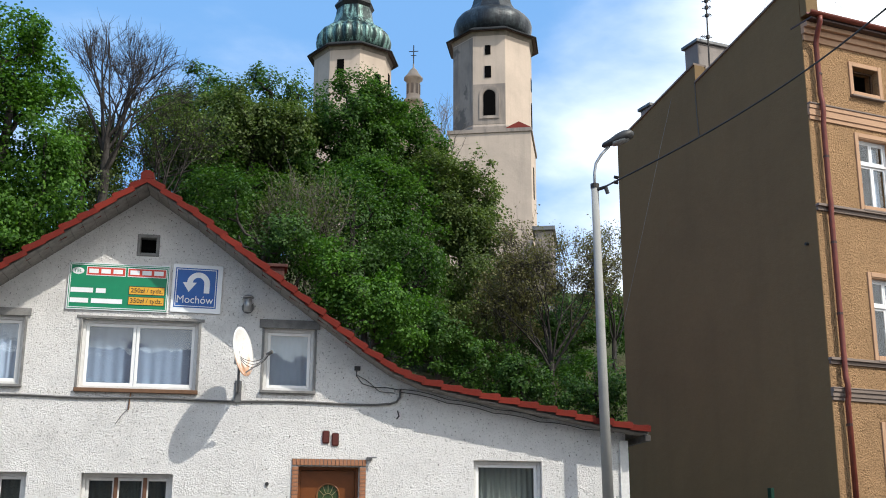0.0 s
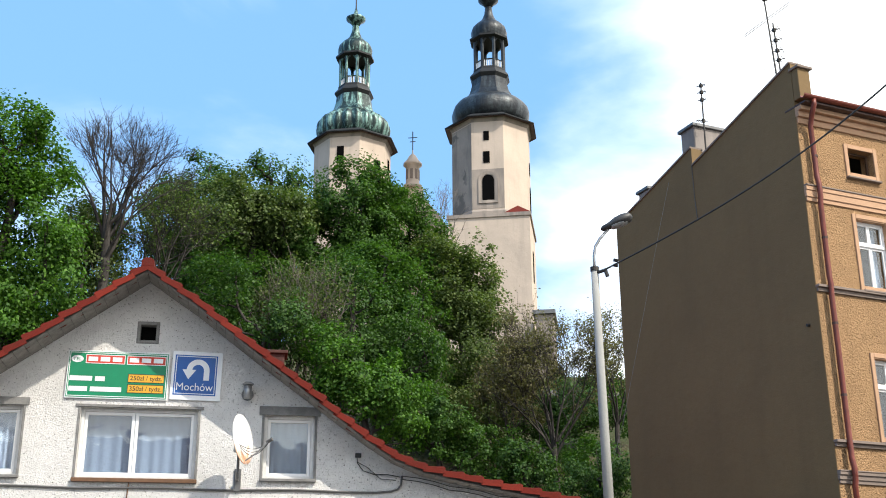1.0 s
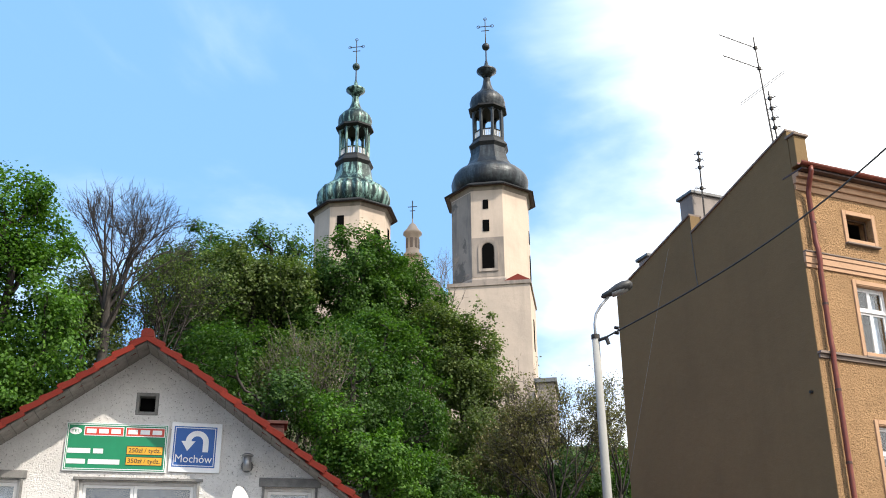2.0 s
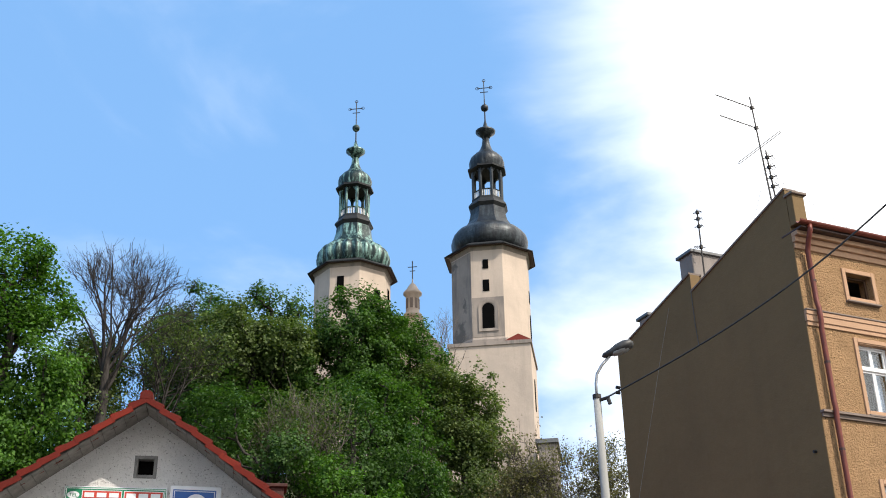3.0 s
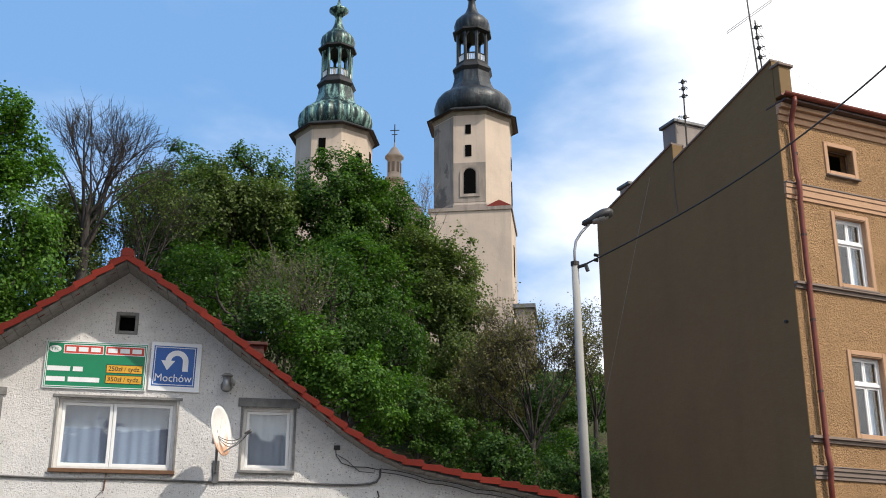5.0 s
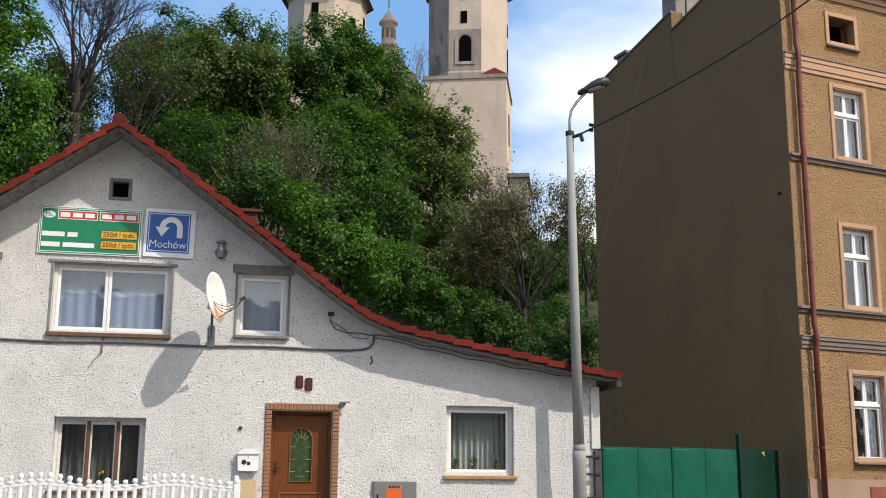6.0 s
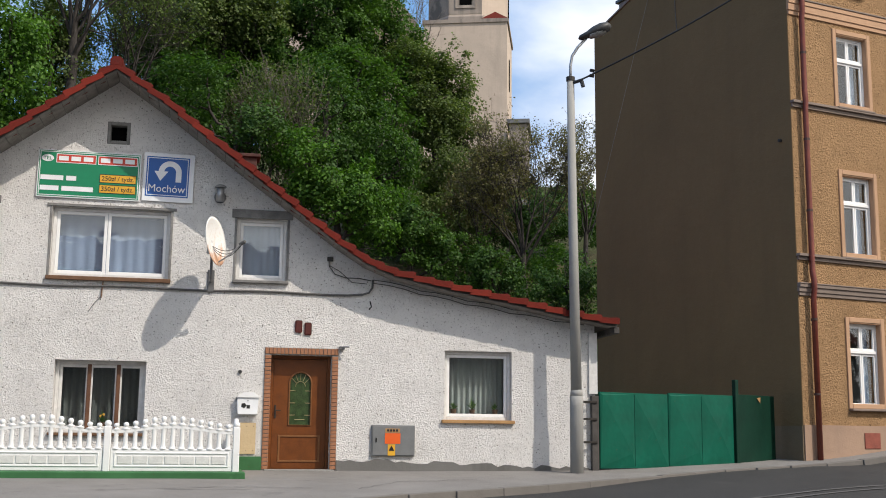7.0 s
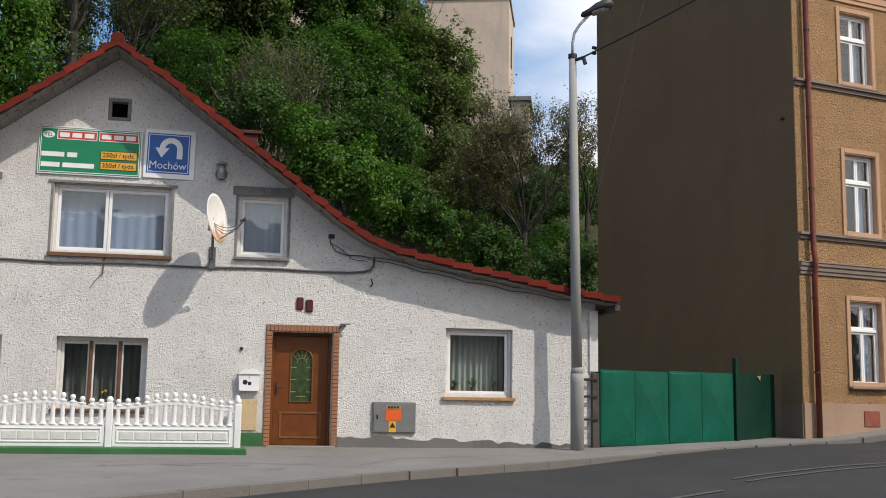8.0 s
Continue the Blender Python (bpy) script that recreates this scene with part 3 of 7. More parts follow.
def build_building():
    b = thing("ochre_building", "tall ochre stucco tenement with bare brown gable wall", "building", B_PLACE)
    g = wall_with_holes(0.0, B_LEN, (lambda x: 12.45, []), B_WINS + B_ATTIC, 0.0, 0.40, 0.95)
    part("facade", g, M["ochre"], b)
    g = Geo().box(0.0, -0.03, -0.5, B_LEN, 0.37, 0.95)
    part("plinth", g, M["plinth"], b)
    pts = [(0.008, -0.5), (0.008, 13.62), (4.06, gable_top(4.05)), (4.06, 13.08), (B_DEEP, gable_top(B_DEEP)), (B_DEEP, -0.5)]
    v = [(-0.012, y, z) for y, z in pts] + [(0.30, y, z) for y, z in pts]
    n = len(pts)
    f = [tuple(range(n))[::-1], tuple(range(n, 2 * n))] + [(i, (i + 1) % n, n + (i + 1) % n, n + i) for i in range(n)]
    part("gable_wall", Geo().add(v, f), M["gable"], b)
    part("back_wall", Geo().box(0.31, B_DEEP - 0.35, -0.5, B_LEN, B_DEEP, 12.0), M["gable"], b)
    part("side_wall", Geo().box(B_LEN - 0.3, 0.41, -0.5, B_LEN, B_DEEP - 0.36, 12.2), M["gable"], b)
    roof = [(0.31, -0.25, 12.75), (B_LEN, -0.25, 12.75), (B_LEN, B_DEEP + 0.2, 11.7), (0.31, B_DEEP + 0.2, 11.7)]
    v = roof + [(x, y, z - 0.15) for x, y, z in roof]
    part("roof", Geo().add(v, [(0, 1, 2, 3), (7, 6, 5, 4), (0, 4, 5, 1), (1, 5, 6, 2), (2, 6, 7, 3), (3, 7, 4, 0)]), M["lead"], b)
    for z in (4.2, 7.7, 10.4):
        part("floor_slab", Geo().box(0.31, 0.41, z - 0.1, B_LEN - 0.31, B_DEEP - 0.36, z + 0.1), M["room"], b)
    part("partition", Geo().box(0.31, 3.2, 0.0, B_LEN - 0.31, 3.3, 12.0), M["room"], b)
    return b


building = build_building()

# ---------------------------------------------------------------- church
def church_tower(name, label, x, y, dz, mats, ribs):
    """An octagonal tower with a ribbed copper onion, an open lantern and a cross."""
    place = Matrix.Translation((x, y, dz))
    t = thing(name, label, "church tower", place)
    rot = radians(-85.5)
    body, old, cop = mats
    R = 3.38
    g = Geo().lathe([(R * 1.0, 24.0), (R * 1.0, 41.2)], 8, (0, 0), rot)
    part("shaft", g, body, t)
    g = Geo().lathe([(R * 1.012, 32.4), (R * 1.03, 32.55), (R * 1.03, 32.75), (R * 1.0, 32.9)], 8, (0, 0), rot)
    part("string_course", g, old, t)
    g = Geo().lathe([(R, 40.6), (R * 1.08, 41.0), (R * 1.08, 41.15)], 8, (0, 0), rot)
    part("cornice", g, old, t)
    g = Geo().lathe([(R * 1.0, 41.12), (R * 1.19, 40.9), (R * 1.195, 40.98), (R * 1.05, 41.28), (R * 0.93, 41.5), (R * 0.86, 41.6)], 8, (0, 0), rot)
    part("skirt_roof", g, M["skirt"], t)
    g = Geo().lathe([(R * 1.0, 40.95), (R * 1.155, 40.86), (R * 1.16, 40.90), (R * 1.0, 41.05)], 8, (0, 0), rot)
    part("soffit", g, M["gutter_dark"], t)
    prof = [(2.88, 41.4), (3.12, 41.75), (3.27, 42.2), (3.30, 42.6), (3.20, 43.0), (2.9, 43.4), (2.4, 43.75), (2.0, 44.1), (1.72, 44.6), (1.58, 45.1), (1.50, 45.7)]
    g = Geo().lathe(prof[:7] + [(2.0, 43.85)], 128, (0, 0), rot, *ribs)
    part("onion_dome", g, cop, t, "", True)
    g = Geo().lathe([(2.42, 43.7), (2.12, 43.95), (1.80, 44.5), (1.64, 45.1), (1.56, 45.75)], 8, (0, 0), rot)
    part("dome_neck", g, cop, t)
    g = Geo().lathe([(1.5, 45.6), (1.78, 46.0), (1.72, 46.15), (1.45, 46.5), (1.45, 46.7)], 8, (0, 0), rot)
    part("lantern_base", g, M["skirt"], t)
    g = Geo().lathe([(1.35, 49.42), (1.74, 49.56), (1.76, 49.72), (1.40, 49.85)], 8, (0, 0), rot)
    part("lantern_rim", g, M["skirt"], t)
    for k in range(8):
        a = rot + k * math.pi / 4
        c, s = math.cos(a) * 1.28, math.sin(a) * 1.28
        part("lantern_post", Geo().tube([(c, s, 46.6), (c, s, 49.75)], 0.15, 6), cop, t)
        a2 = a + math.pi / 4
        c2, s2 = math.cos(a2) * 1.28, math.sin(a2) * 1.28
        for q in range(1, 6):
            w = q / 6
            part("baluster", Geo().tube([(c + (c2 - c) * w, s + (s2 - s) * w, 46.7), (c + (c2 - c) * w, s + (s2 - s) * w, 47.35)], 0.045, 4), M["old_white"], t)
        part("lantern_rail", Geo().tube([(c, s, 47.4), (c2, s2, 47.4)], 0.07, 5), cop, t)
        mid = Vector(((c + c2) / 2, (s + s2) / 2, 0))
        pts = []
        for q in range(7):
            w = q / 6
            pts.append((c + (c2 - c) * w, s + (s2 - s) * w, 49.0 + 0.55 * math.sin(math.pi * w)))
        part("arch", Geo().tube(pts, 0.10, 5), cop, t)
    g = Geo().lathe([(1.40, 49.74), (1.45, 49.9), (1.54, 50.2), (1.57, 50.5), (1.48, 50.85), (1.2, 51.2), (0.85, 51.5), (0.58, 51.85), (0.38, 52.4), (0.28, 53.2)], 48, (0, 0), rot, 0.04, 16)
    part("upper_onion", g, cop, t, "", True)
    g = Geo().lathe([(0.28, 53.05), (0.5, 53.4), (0.88, 53.7), (0.90, 53.85), (0.6, 54.05), (0.22, 54.35), (0.09, 54.9)], 16, (0, 0), rot)
    part("finial", g, cop, t, "", True)
    part("spike", Geo().tube([(0, 0, 54.7), (0, 0, 57.3)], 0.07, 6, 0.05), M["iron"], t)
    part("ball", Geo().ball((0, 0, 56.35), 0.36, 10), cop, t, "", True)
    cross = Geo().tube([(0, 0, 57.0), (0, 0, 59.3)], 0.045, 5)
    a = radians(-18)
    ca, sa = math.cos(a), math.sin(a)
    for z, w in ((58.5, 0.62), (58.05, 0.36)):
        cross.tube([(-ca * w, -sa * w, z), (ca * w, sa * w, z)], 0.04, 5)
    ends = [(-ca * 0.62, -sa * 0.62, 58.5), (ca * 0.62, sa * 0.62, 58.5), (0, 0, 59.3)]
    for e in ends:
        ring = [(e[0] + ca * 0.14 * math.cos(q), e[1] + sa * 0.14 * math.cos(q), e[2] + 0.14 * math.sin(q)) for q in [i * math.pi / 4 for i in range(9)]]
        cross.tube(ring, 0.03, 4)
    part("cross", cross, M["iron"], t)
    return t


def tower_window(t, normal_deg, side, z0, z1, w, arched, mat_shade, mat_frame, R=3.38 * math.cos(math.pi / 8)):
    """A window in one face of the shaft: a recess frame, and a flat black sheet painted for the shade inside."""
    a = radians(normal_deg)
    m = Matrix.Rotation(a, 4, "Z") @ Matrix.Translation((R, 0, 0)) @ Matrix.Rotation(radians(90), 4, "Z")
    n = 8 if arched else 1

    def outline(w, z0, z1):
        if not arched:
            return [(side - w / 2, z0), (side + w / 2, z0), (side + w / 2, z1), (side - w / 2, z1)]
        zc = z1 - w / 2
        return [(side - w / 2, z0), (side + w / 2, z0)] + [(side + w / 2 * math.cos(q), zc + w / 2 * math.sin(q)) for q in [i * math.pi / n for i in range(n + 1)]]

    g = Geo().prism(outline(w, z0, z1), -0.05, 0.12, m)
    win = part("window", g, mat_shade, t)
    if mat_frame:
        o, i = outline(w + 0.62, z0 - 0.25, z1 + 0.31), outline(w + 0.12, z0, z1 + 0.06)
        k = len(o)
        v = [(x, -0.10, z) for x, z in o] + [(x, -0.06, z) for x, z in i] + [(x, 0.02, z) for x, z in o] + [(x, 0.02, z) for x, z in i]
        f = [(j, (j + 1) % k, k + (j + 1) % k, k + j) for j in range(k)]
        f += [(j, 2 * k + j, 2 * k + (j + 1) % k, (j + 1) % k) for j in range(k)]
        f += [(k + j, k + (j + 1) % k, 3 * k + (j + 1) % k, 3 * k + j) for j in range(k)]
        part("window_surround", Geo().add(v, f, m), mat_frame, win)


def build_church():
    tr = church_tower("church_tower", "octagonal plastered church tower with dark copper onion dome", 18.92, 85.0, 0.0, (M["tower"], M["tower_old"], M["copper_dark"]), (0.025, 8))
    # the openings: black sheets on the wall in place of their shade
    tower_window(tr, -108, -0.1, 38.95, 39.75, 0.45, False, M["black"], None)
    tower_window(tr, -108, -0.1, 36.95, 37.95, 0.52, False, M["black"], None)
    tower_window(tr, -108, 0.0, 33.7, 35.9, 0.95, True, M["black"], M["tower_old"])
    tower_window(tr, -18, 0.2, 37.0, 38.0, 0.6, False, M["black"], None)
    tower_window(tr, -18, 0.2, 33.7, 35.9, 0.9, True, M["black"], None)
    R = 3.38 * math.cos(math.pi / 8)
    # square lower body
    m = Matrix.Rotation(radians(-18), 4, "Z")
    g = Geo().box(-3.25, -3.25, 10.0, 3.25, 3.25, 32.35, 0.0, m)
    low = part("lower_body", g, M["tower"], tr)
    g = Geo().box(-3.36, -3.36, 32.2, 3.36, 3.36, 32.5, 0.0, m)
    part("ledge", g, M["tower_old"], tr)
    # red tile broach on the open corners
    for sx, sy in ((1, -1), (1, 1), (-1, 1)):
        k = 3.33
        v = [(sx * k, sy * k, 32.5), (sx * k, sy * 1.2, 32.5), (sx * 1.2, sy * k, 32.5), (sx * 2.25, sy * 2.25, 33.45)]
        f = [(0, 1, 3), (0, 3, 2), (1, 2, 3), (0, 2, 1)]
        part("corner_roof", Geo().add(v, f, m), M["tile"], tr, "small red tile corner roof")
    # old patched plaster panel below the middle opening
    mm = Matrix.Rotation(radians(-108), 4, "Z") @ Matrix.Translation((R, 0, 0)) @ Matrix.Rotation(radians(90), 4, "Z")
    part("plaster_panel", Geo().box(-1.29, -0.02, 33.0, 1.29, 0.05, 36.4, 0.0, mm), M["tower_old"], tr, "dark weathered plaster panel")
    mm = Matrix.Rotation(radians(-153), 4, "Z") @ Matrix.Translation((R, 0, 0)) @ Matrix.Rotation(radians(90), 4, "Z")
    part("plaster_panel", Geo().box(-1.29, -0.03, 33.0, 1.29, 0.05, 40.5, 0.0, mm), M["tower_old"], tr, "dark weathered plaster panel")
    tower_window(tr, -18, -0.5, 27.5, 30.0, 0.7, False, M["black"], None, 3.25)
    tl = church_tower("church_tower", "octagonal plastered church tower with green copper onion dome", 7.82, 91.0, 0.55, (M["tower"], M["tower_old"], M["copper_green"]), (0.10, 22))
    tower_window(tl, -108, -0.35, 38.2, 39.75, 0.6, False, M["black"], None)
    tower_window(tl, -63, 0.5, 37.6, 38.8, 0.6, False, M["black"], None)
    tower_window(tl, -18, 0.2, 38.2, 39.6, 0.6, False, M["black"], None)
    g = Geo().box(-3.25, -3.25, 10.0, 3.25, 3.25, 32.0, 0.0, m)
    part("lower_body", g, M["tower"], tl)
    # nave between and behind the towers
    nave = thing("church_nave", "tall plastered church nave with stepped gable", "church", Matrix.Translation((13.2, 92.0, 0)) @ pose(0, 0, 0, 0, 0, -18))
    pts = [(-5.5, 10.0), (5.5, 10.0), (5.5, 33.5), (3.4, 34.2), (2.4, 35.8), (1.0, 37.6), (0.9, 38.6), (-0.9, 38.6), (-1.0, 37.6), (-2.4, 35.8), (-3.4, 34.2), (-5.5, 33.5)]
    part("gable", Geo().prism(pts, 0.0, 0.8), M["tower"], nave)
    part("body", Geo().prism([(-5.4, 10), (5.4, 10), (5.4, 32.8), (0, 37.0), (-5.4, 32.8)], 0.81, 30.0), M["tower_old"], nave)
    g = Geo().lathe([(0.85, 38.5), (0.85, 38.8), (0.62, 38.9), (0.62, 40.6), (0.85, 40.75), (0.85, 40.9), (0.55, 41.25), (0.3, 41.7), (0.08, 41.9), (0.05, 42.3)], 12, (0, 0.4))
    tur = part("turret", g, M["tower"], nave, "small round turret", True)
    for k in range(4):
        a = radians(-90 + k * 42 - 42)
        mm = Matrix.Translation((0, 0.4, 0)) @ Matrix.Rotation(a, 4, "Z") @ Matrix.Translation((0.60, 0, 0)) @ Matrix.Rotation(radians(90), 4, "Z")
        part("turret_window", Geo().box(-0.13, -0.03, 39.3, 0.13, 0.05, 40.25, 0, mm), M["ledge"], tur)
    g = Geo().tube([(0, 0.4, 42.2), (0, 0.4, 44.1)], 0.05, 5).tube([(-0.42, 0.4, 43.5), (0.42, 0.4, 43.5)], 0.04, 5).tube([(-0.25, 0.4, 43.1), (0.25, 0.4, 43.1)], 0.04, 5)
    part("cross", g, M["iron"], nave)


build_church()


def hillside_walls():
    w = thing("retaining_wall", "old grey stone retaining wall below the church", "wall", kind="structure")
    part("wall_face", Geo().box(-2, 56.0, 5.0, 30, 56.9, 12.5), M["tower_old"], w)
    part("coping", Geo().box(-2.1, 55.85, 12.5, 30.1, 57.05, 12.8), M["lead"], w)
    s = thing("stair_house", "low plastered church annexe with dark flat roof", "annexe", Matrix.Translation((22.3, 78.0, 0)) @ pose(0, 0, 0, 0, 0, -18))
    part("body", Geo().box(-1.8, 0, 10, -0.5, 5, 23.4), M["tower_old"], s)
    part("roof", Geo().box(-2.0, -0.25, 23.4, -0.3, 5.2, 23.7), M["lead"], s)


hillside_walls()

# ---------------------------------------------------------------- trees
def np_mesh(name, v, f, mat, smooth=False):
    """A mesh out of arrays: v (n, 3), f (m, 4)."""
    me = bpy.data.meshes.new(name)
    me.vertices.add(len(v))
    me.vertices.foreach_set("co", np.asarray(v, np.float32).ravel())
    me.loops.add(f.size)
    me.loops.foreach_set("vertex_index", f.astype(np.int32).ravel())
    me.polygons.add(len(f))
    me.polygons.foreach_set("loop_start", np.arange(0, f.size, f.shape[1], dtype=np.int32))
    me.polygons.foreach_set("loop_total", np.full(len(f), f.shape[1], np.int32))
    if smooth:
        me.polygons.foreach_set("use_smooth", np.ones(len(f), bool))
    me.materials.append(mat)
    me.update(calc_edges=True)
    return me


def skeleton_of(rng, base, top, tips, trunk_r, tip_r=0.009, rise=0.15):
    """Branches that join every tip to the trunk: each tip grows from the nearest node nearer the root."""
    n0 = 9
    w = np.linspace(0, 1, n0)[:, None]
    nodes = base + (top - base) * w + rng.normal(size=(n0, 3)) * 0.012 * np.linalg.norm(top - base) * np.sin(np.pi * w)
    nodes = list(nodes)
    parent = [-1] + list(range(n0 - 1))
    depth = [np.linalg.norm(nodes[i] - base) for i in range(n0)]
    order = np.argsort(np.linalg.norm(tips - (base + 0.45 * (top - base)), axis=1))
    pos = np.zeros((n0 + 3 * len(tips), 3))
    dep = np.zeros(n0 + 3 * len(tips))
    pos[:n0], dep[:n0] = nodes, depth
    cnt = n0
    ends = []
    for k in order:
        p = tips[k]
        d = np.linalg.norm(pos[:cnt] - p, axis=1)
        up = p[2] - pos[:cnt, 2]
        cost = d + 0.18 * dep[:cnt] + np.where(up < rise * d, 1.6 * d, 0)
        cost[:2] += 50
        j = int(np.argmin(cost))
        prev = j
        L = d[j]
        for s in (0.35, 0.7, 1.0):
            q = pos[j] + (p - pos[j]) * s
            q = q + np.array([0, 0, -0.10 * L * math.sin(math.pi * s)]) + rng.normal(size=3) * 0.05 * L * (s < 1)
            pos[cnt] = q
            dep[cnt] = dep[prev] + L * 0.35
            parent.append(prev)
            prev = cnt
            cnt += 1
        ends.append(prev)
    load = np.zeros(cnt)
    for e in ends:
        i = e
        load[i] += 1
    for i in range(cnt - 1, 0, -1):
        load[parent[i]] += load[i]
    rad = trunk_r * (np.maximum(load, 0.6) / max(load[0], 1)) ** 0.57
    rad = np.maximum(rad, tip_r * 0.8)
    a = np.array(parent[1:])
    b = np.arange(1, cnt)
    return pos[:cnt], a, b, rad


def rods(p, q, ra, rb, n=5):
    """Tapered rods between arrays of points, as one vertex and face array."""
    d = q - p
    L = np.linalg.norm(d, axis=1, keepdims=True) + 1e-9
    d = d / L
    ref = np.where(np.abs(d[:, 2:3]) < 0.9, np.array([[0, 0, 1.0]]), np.array([[1.0, 0, 0]]))
    s = np.cross(d, ref)
    s /= np.linalg.norm(s, axis=1, keepdims=True)
    u = np.cross(d, s)
    ang = np.arange(n) * 2 * np.pi / n
    ring = s[:, None, :] * np.cos(ang)[None, :, None] + u[:, None, :] * np.sin(ang)[None, :, None]
    v = np.concatenate([p[:, None, :] + ring * ra[:, None, None], q[:, None, :] + ring * rb[:, None, None]], 1)
    m = len(p)
    k = np.arange(n)
    f = np.stack([k, (k + 1) % n, n + (k + 1) % n, n + k], 1)
    f = (f[None] + (np.arange(m) * 2 * n)[:, None, None]).reshape(-1, 4)
    return v.reshape(-1, 3), f


def leaves_at(rng, c, spread, per, size, core=None):
    """Small folded leaves that clothe a tuft round each centre of c; they turn their faces outwards and up, as leaves do. core: the middle of the crown."""
    n = len(c) * per
    off = rng.normal(size=(n, 3))
    off *= rng.uniform(0.12, 1, (n, 1)) ** 0.5 / np.linalg.norm(off, axis=1, keepdims=True)
    big = np.repeat(rng.uniform(0.6, 1.4, len(c)), per)[:, None]
    shape = np.repeat(rng.uniform(0.75, 1.3, (len(c), 3)) * np.array([1, 1, 0.8]), per, 0)
    out = np.zeros((n, 3))
    if core is not None:
        out = np.repeat(c - core, per, 0)
        out /= np.linalg.norm(out, axis=1, keepdims=True) + 1e-6
    p = np.repeat(c, per, 0) + off * spread * shape * big + rng.normal(size=(n, 3)) * 0.10 * spread
    p[:, 2] -= 0.12 * spread * (off[:, 0] ** 2 + off[:, 1] ** 2)
    nor = off * 0.55 + out * 0.45 + np.array([0, 0, 0.55]) + rng.normal(size=(n, 3)) * 0.45
    nor /= np.linalg.norm(nor, axis=1, keepdims=True)
    a = np.cross(nor, rng.normal(size=(n, 3)))
    a /= np.linalg.norm(a, axis=1, keepdims=True)
    b = np.cross(nor, a)
    s = size * rng.uniform(0.55, 1.35, (n, 1))
    v = np.stack([p, p + a * s * 0.5 + b * s * 0.42 + nor * s * 0.1, p + a * s - nor * s * 0.14, p + a * s * 0.5 - b * s * 0.42 + nor * s * 0.1], 1)
    f = np.arange(n * 4).reshape(-1, 4)
    return v.reshape(-1, 3), f


def bare_tree(label, base, fork, crown, limbs, trunk_r, seed, bark_mat, buds=0, bud=0.07, bud_mat=None, levels=5):
    """A leafless or budding tree: limbs fan out from the fork and divide again and again until they fill the crown (x, y, z, rx, ry, rz)."""
    rng = np.random.default_rng(seed)
    base, fork = np.array(base, float), np.array(fork, float)
    mid, half = np.array(crown[:3], float), np.array(crown[3:], float)
    P, Q, RA, RB, tips = [], [], [], [], []

    def grow(p, way, L, r, depth):
        steps = 3
        for k in range(steps):
            if depth < levels - 1 and np.linalg.norm((p - mid) / half) > rng.uniform(0.85, 1.12):
                tips.append(p)
                RB[-1] = 0.006
                return
            way = way + rng.normal(size=3) * 0.13 + np.array([0, 0, 0.05])
            way /= np.linalg.norm(way)
            q = p + way * L / steps
            r2 = r * 0.90
            P.append(p), Q.append(q), RA.append(r), RB.append(r2)
            p, r = q, r2
            if depth > 0 and k == 1:
                side = way + rng.normal(size=3) * 0.55
                grow(p, side / np.linalg.norm(side), L * rng.uniform(0.5, 0.8), r * 0.6, depth - 1)
        if depth <= 1:
            tips.append(p)
        if depth > 0:
            for _ in range(2):
                turn = way + rng.normal(size=3) * 0.36
                grow(p, turn / np.linalg.norm(turn), L * rng.uniform(0.62, 0.86), r * rng.uniform(0.62, 0.8), depth - 1)

    t = thing("tree", label, "tree", Matrix.Translation(base))
    w = np.linspace(0, 1, 7)[:, None]
    stem = base + (fork - base) * w + rng.normal(size=(7, 3)) * 0.05 * np.sin(np.pi * w)
    rr = trunk_r * (1.12 - 0.34 * w[:, 0])
    v, f = rods(stem[:-1] - base, stem[1:] - base, rr[:-1], rr[1:], 9)
    part("trunk", np_mesh("trunk", v, f, bark_mat, True), None, t)
    for k in range(limbs):
        a = 2 * math.pi * (k + rng.uniform(-0.3, 0.3)) / limbs
        goal = mid + half * np.array([0.75 * math.cos(a), 0.75 * math.sin(a), rng.uniform(-0.1, 0.6)]) if k else mid + half * np.array([0, 0, 0.7])
        start = fork - (fork - base) * rng.uniform(0.0, 0.22)
        way = goal - start
        L = np.linalg.norm(way)
        grow(start, way / L, L * 0.52, trunk_r * rng.uniform(0.36, 0.52), levels)
    P, Q, RA, RB = (np.array(x) for x in (P, Q, RA, RB))
    RA, RB = np.maximum(RA * 0.9, 0.007), np.maximum(RB * 0.9, 0.0055)
    v, f = rods(P - base, Q - base, RA, RB, 4)
    part("bough", np_mesh("bough", v, f, bark_mat), None, t)["kind"] = "stuff"
    ends = np.repeat(np.array(tips), 2, 0)
    out = ends - (mid - np.array([0, 0, half[2]]))
    out = out / np.linalg.norm(out, axis=1, keepdims=True) + rng.normal(size=ends.shape) * 0.6
    far = ends + out * rng.uniform(0.12, 0.42, (len(ends), 1)) * half[2] / 2.2
    v, f = rods(ends - base, far - base, np.full(len(ends), 0.0065), np.full(len(ends), 0.004), 3)
    part("twig", np_mesh("twig", v, f, bark_mat), None, t)["kind"] = "stuff"
    if buds:
        tips = far
        v, f = leaves_at(rng, np.array(tips) - base, 0.22, buds, bud)
        part("crown", np_mesh("crown", v, f, bud_mat), None, t)
    return t


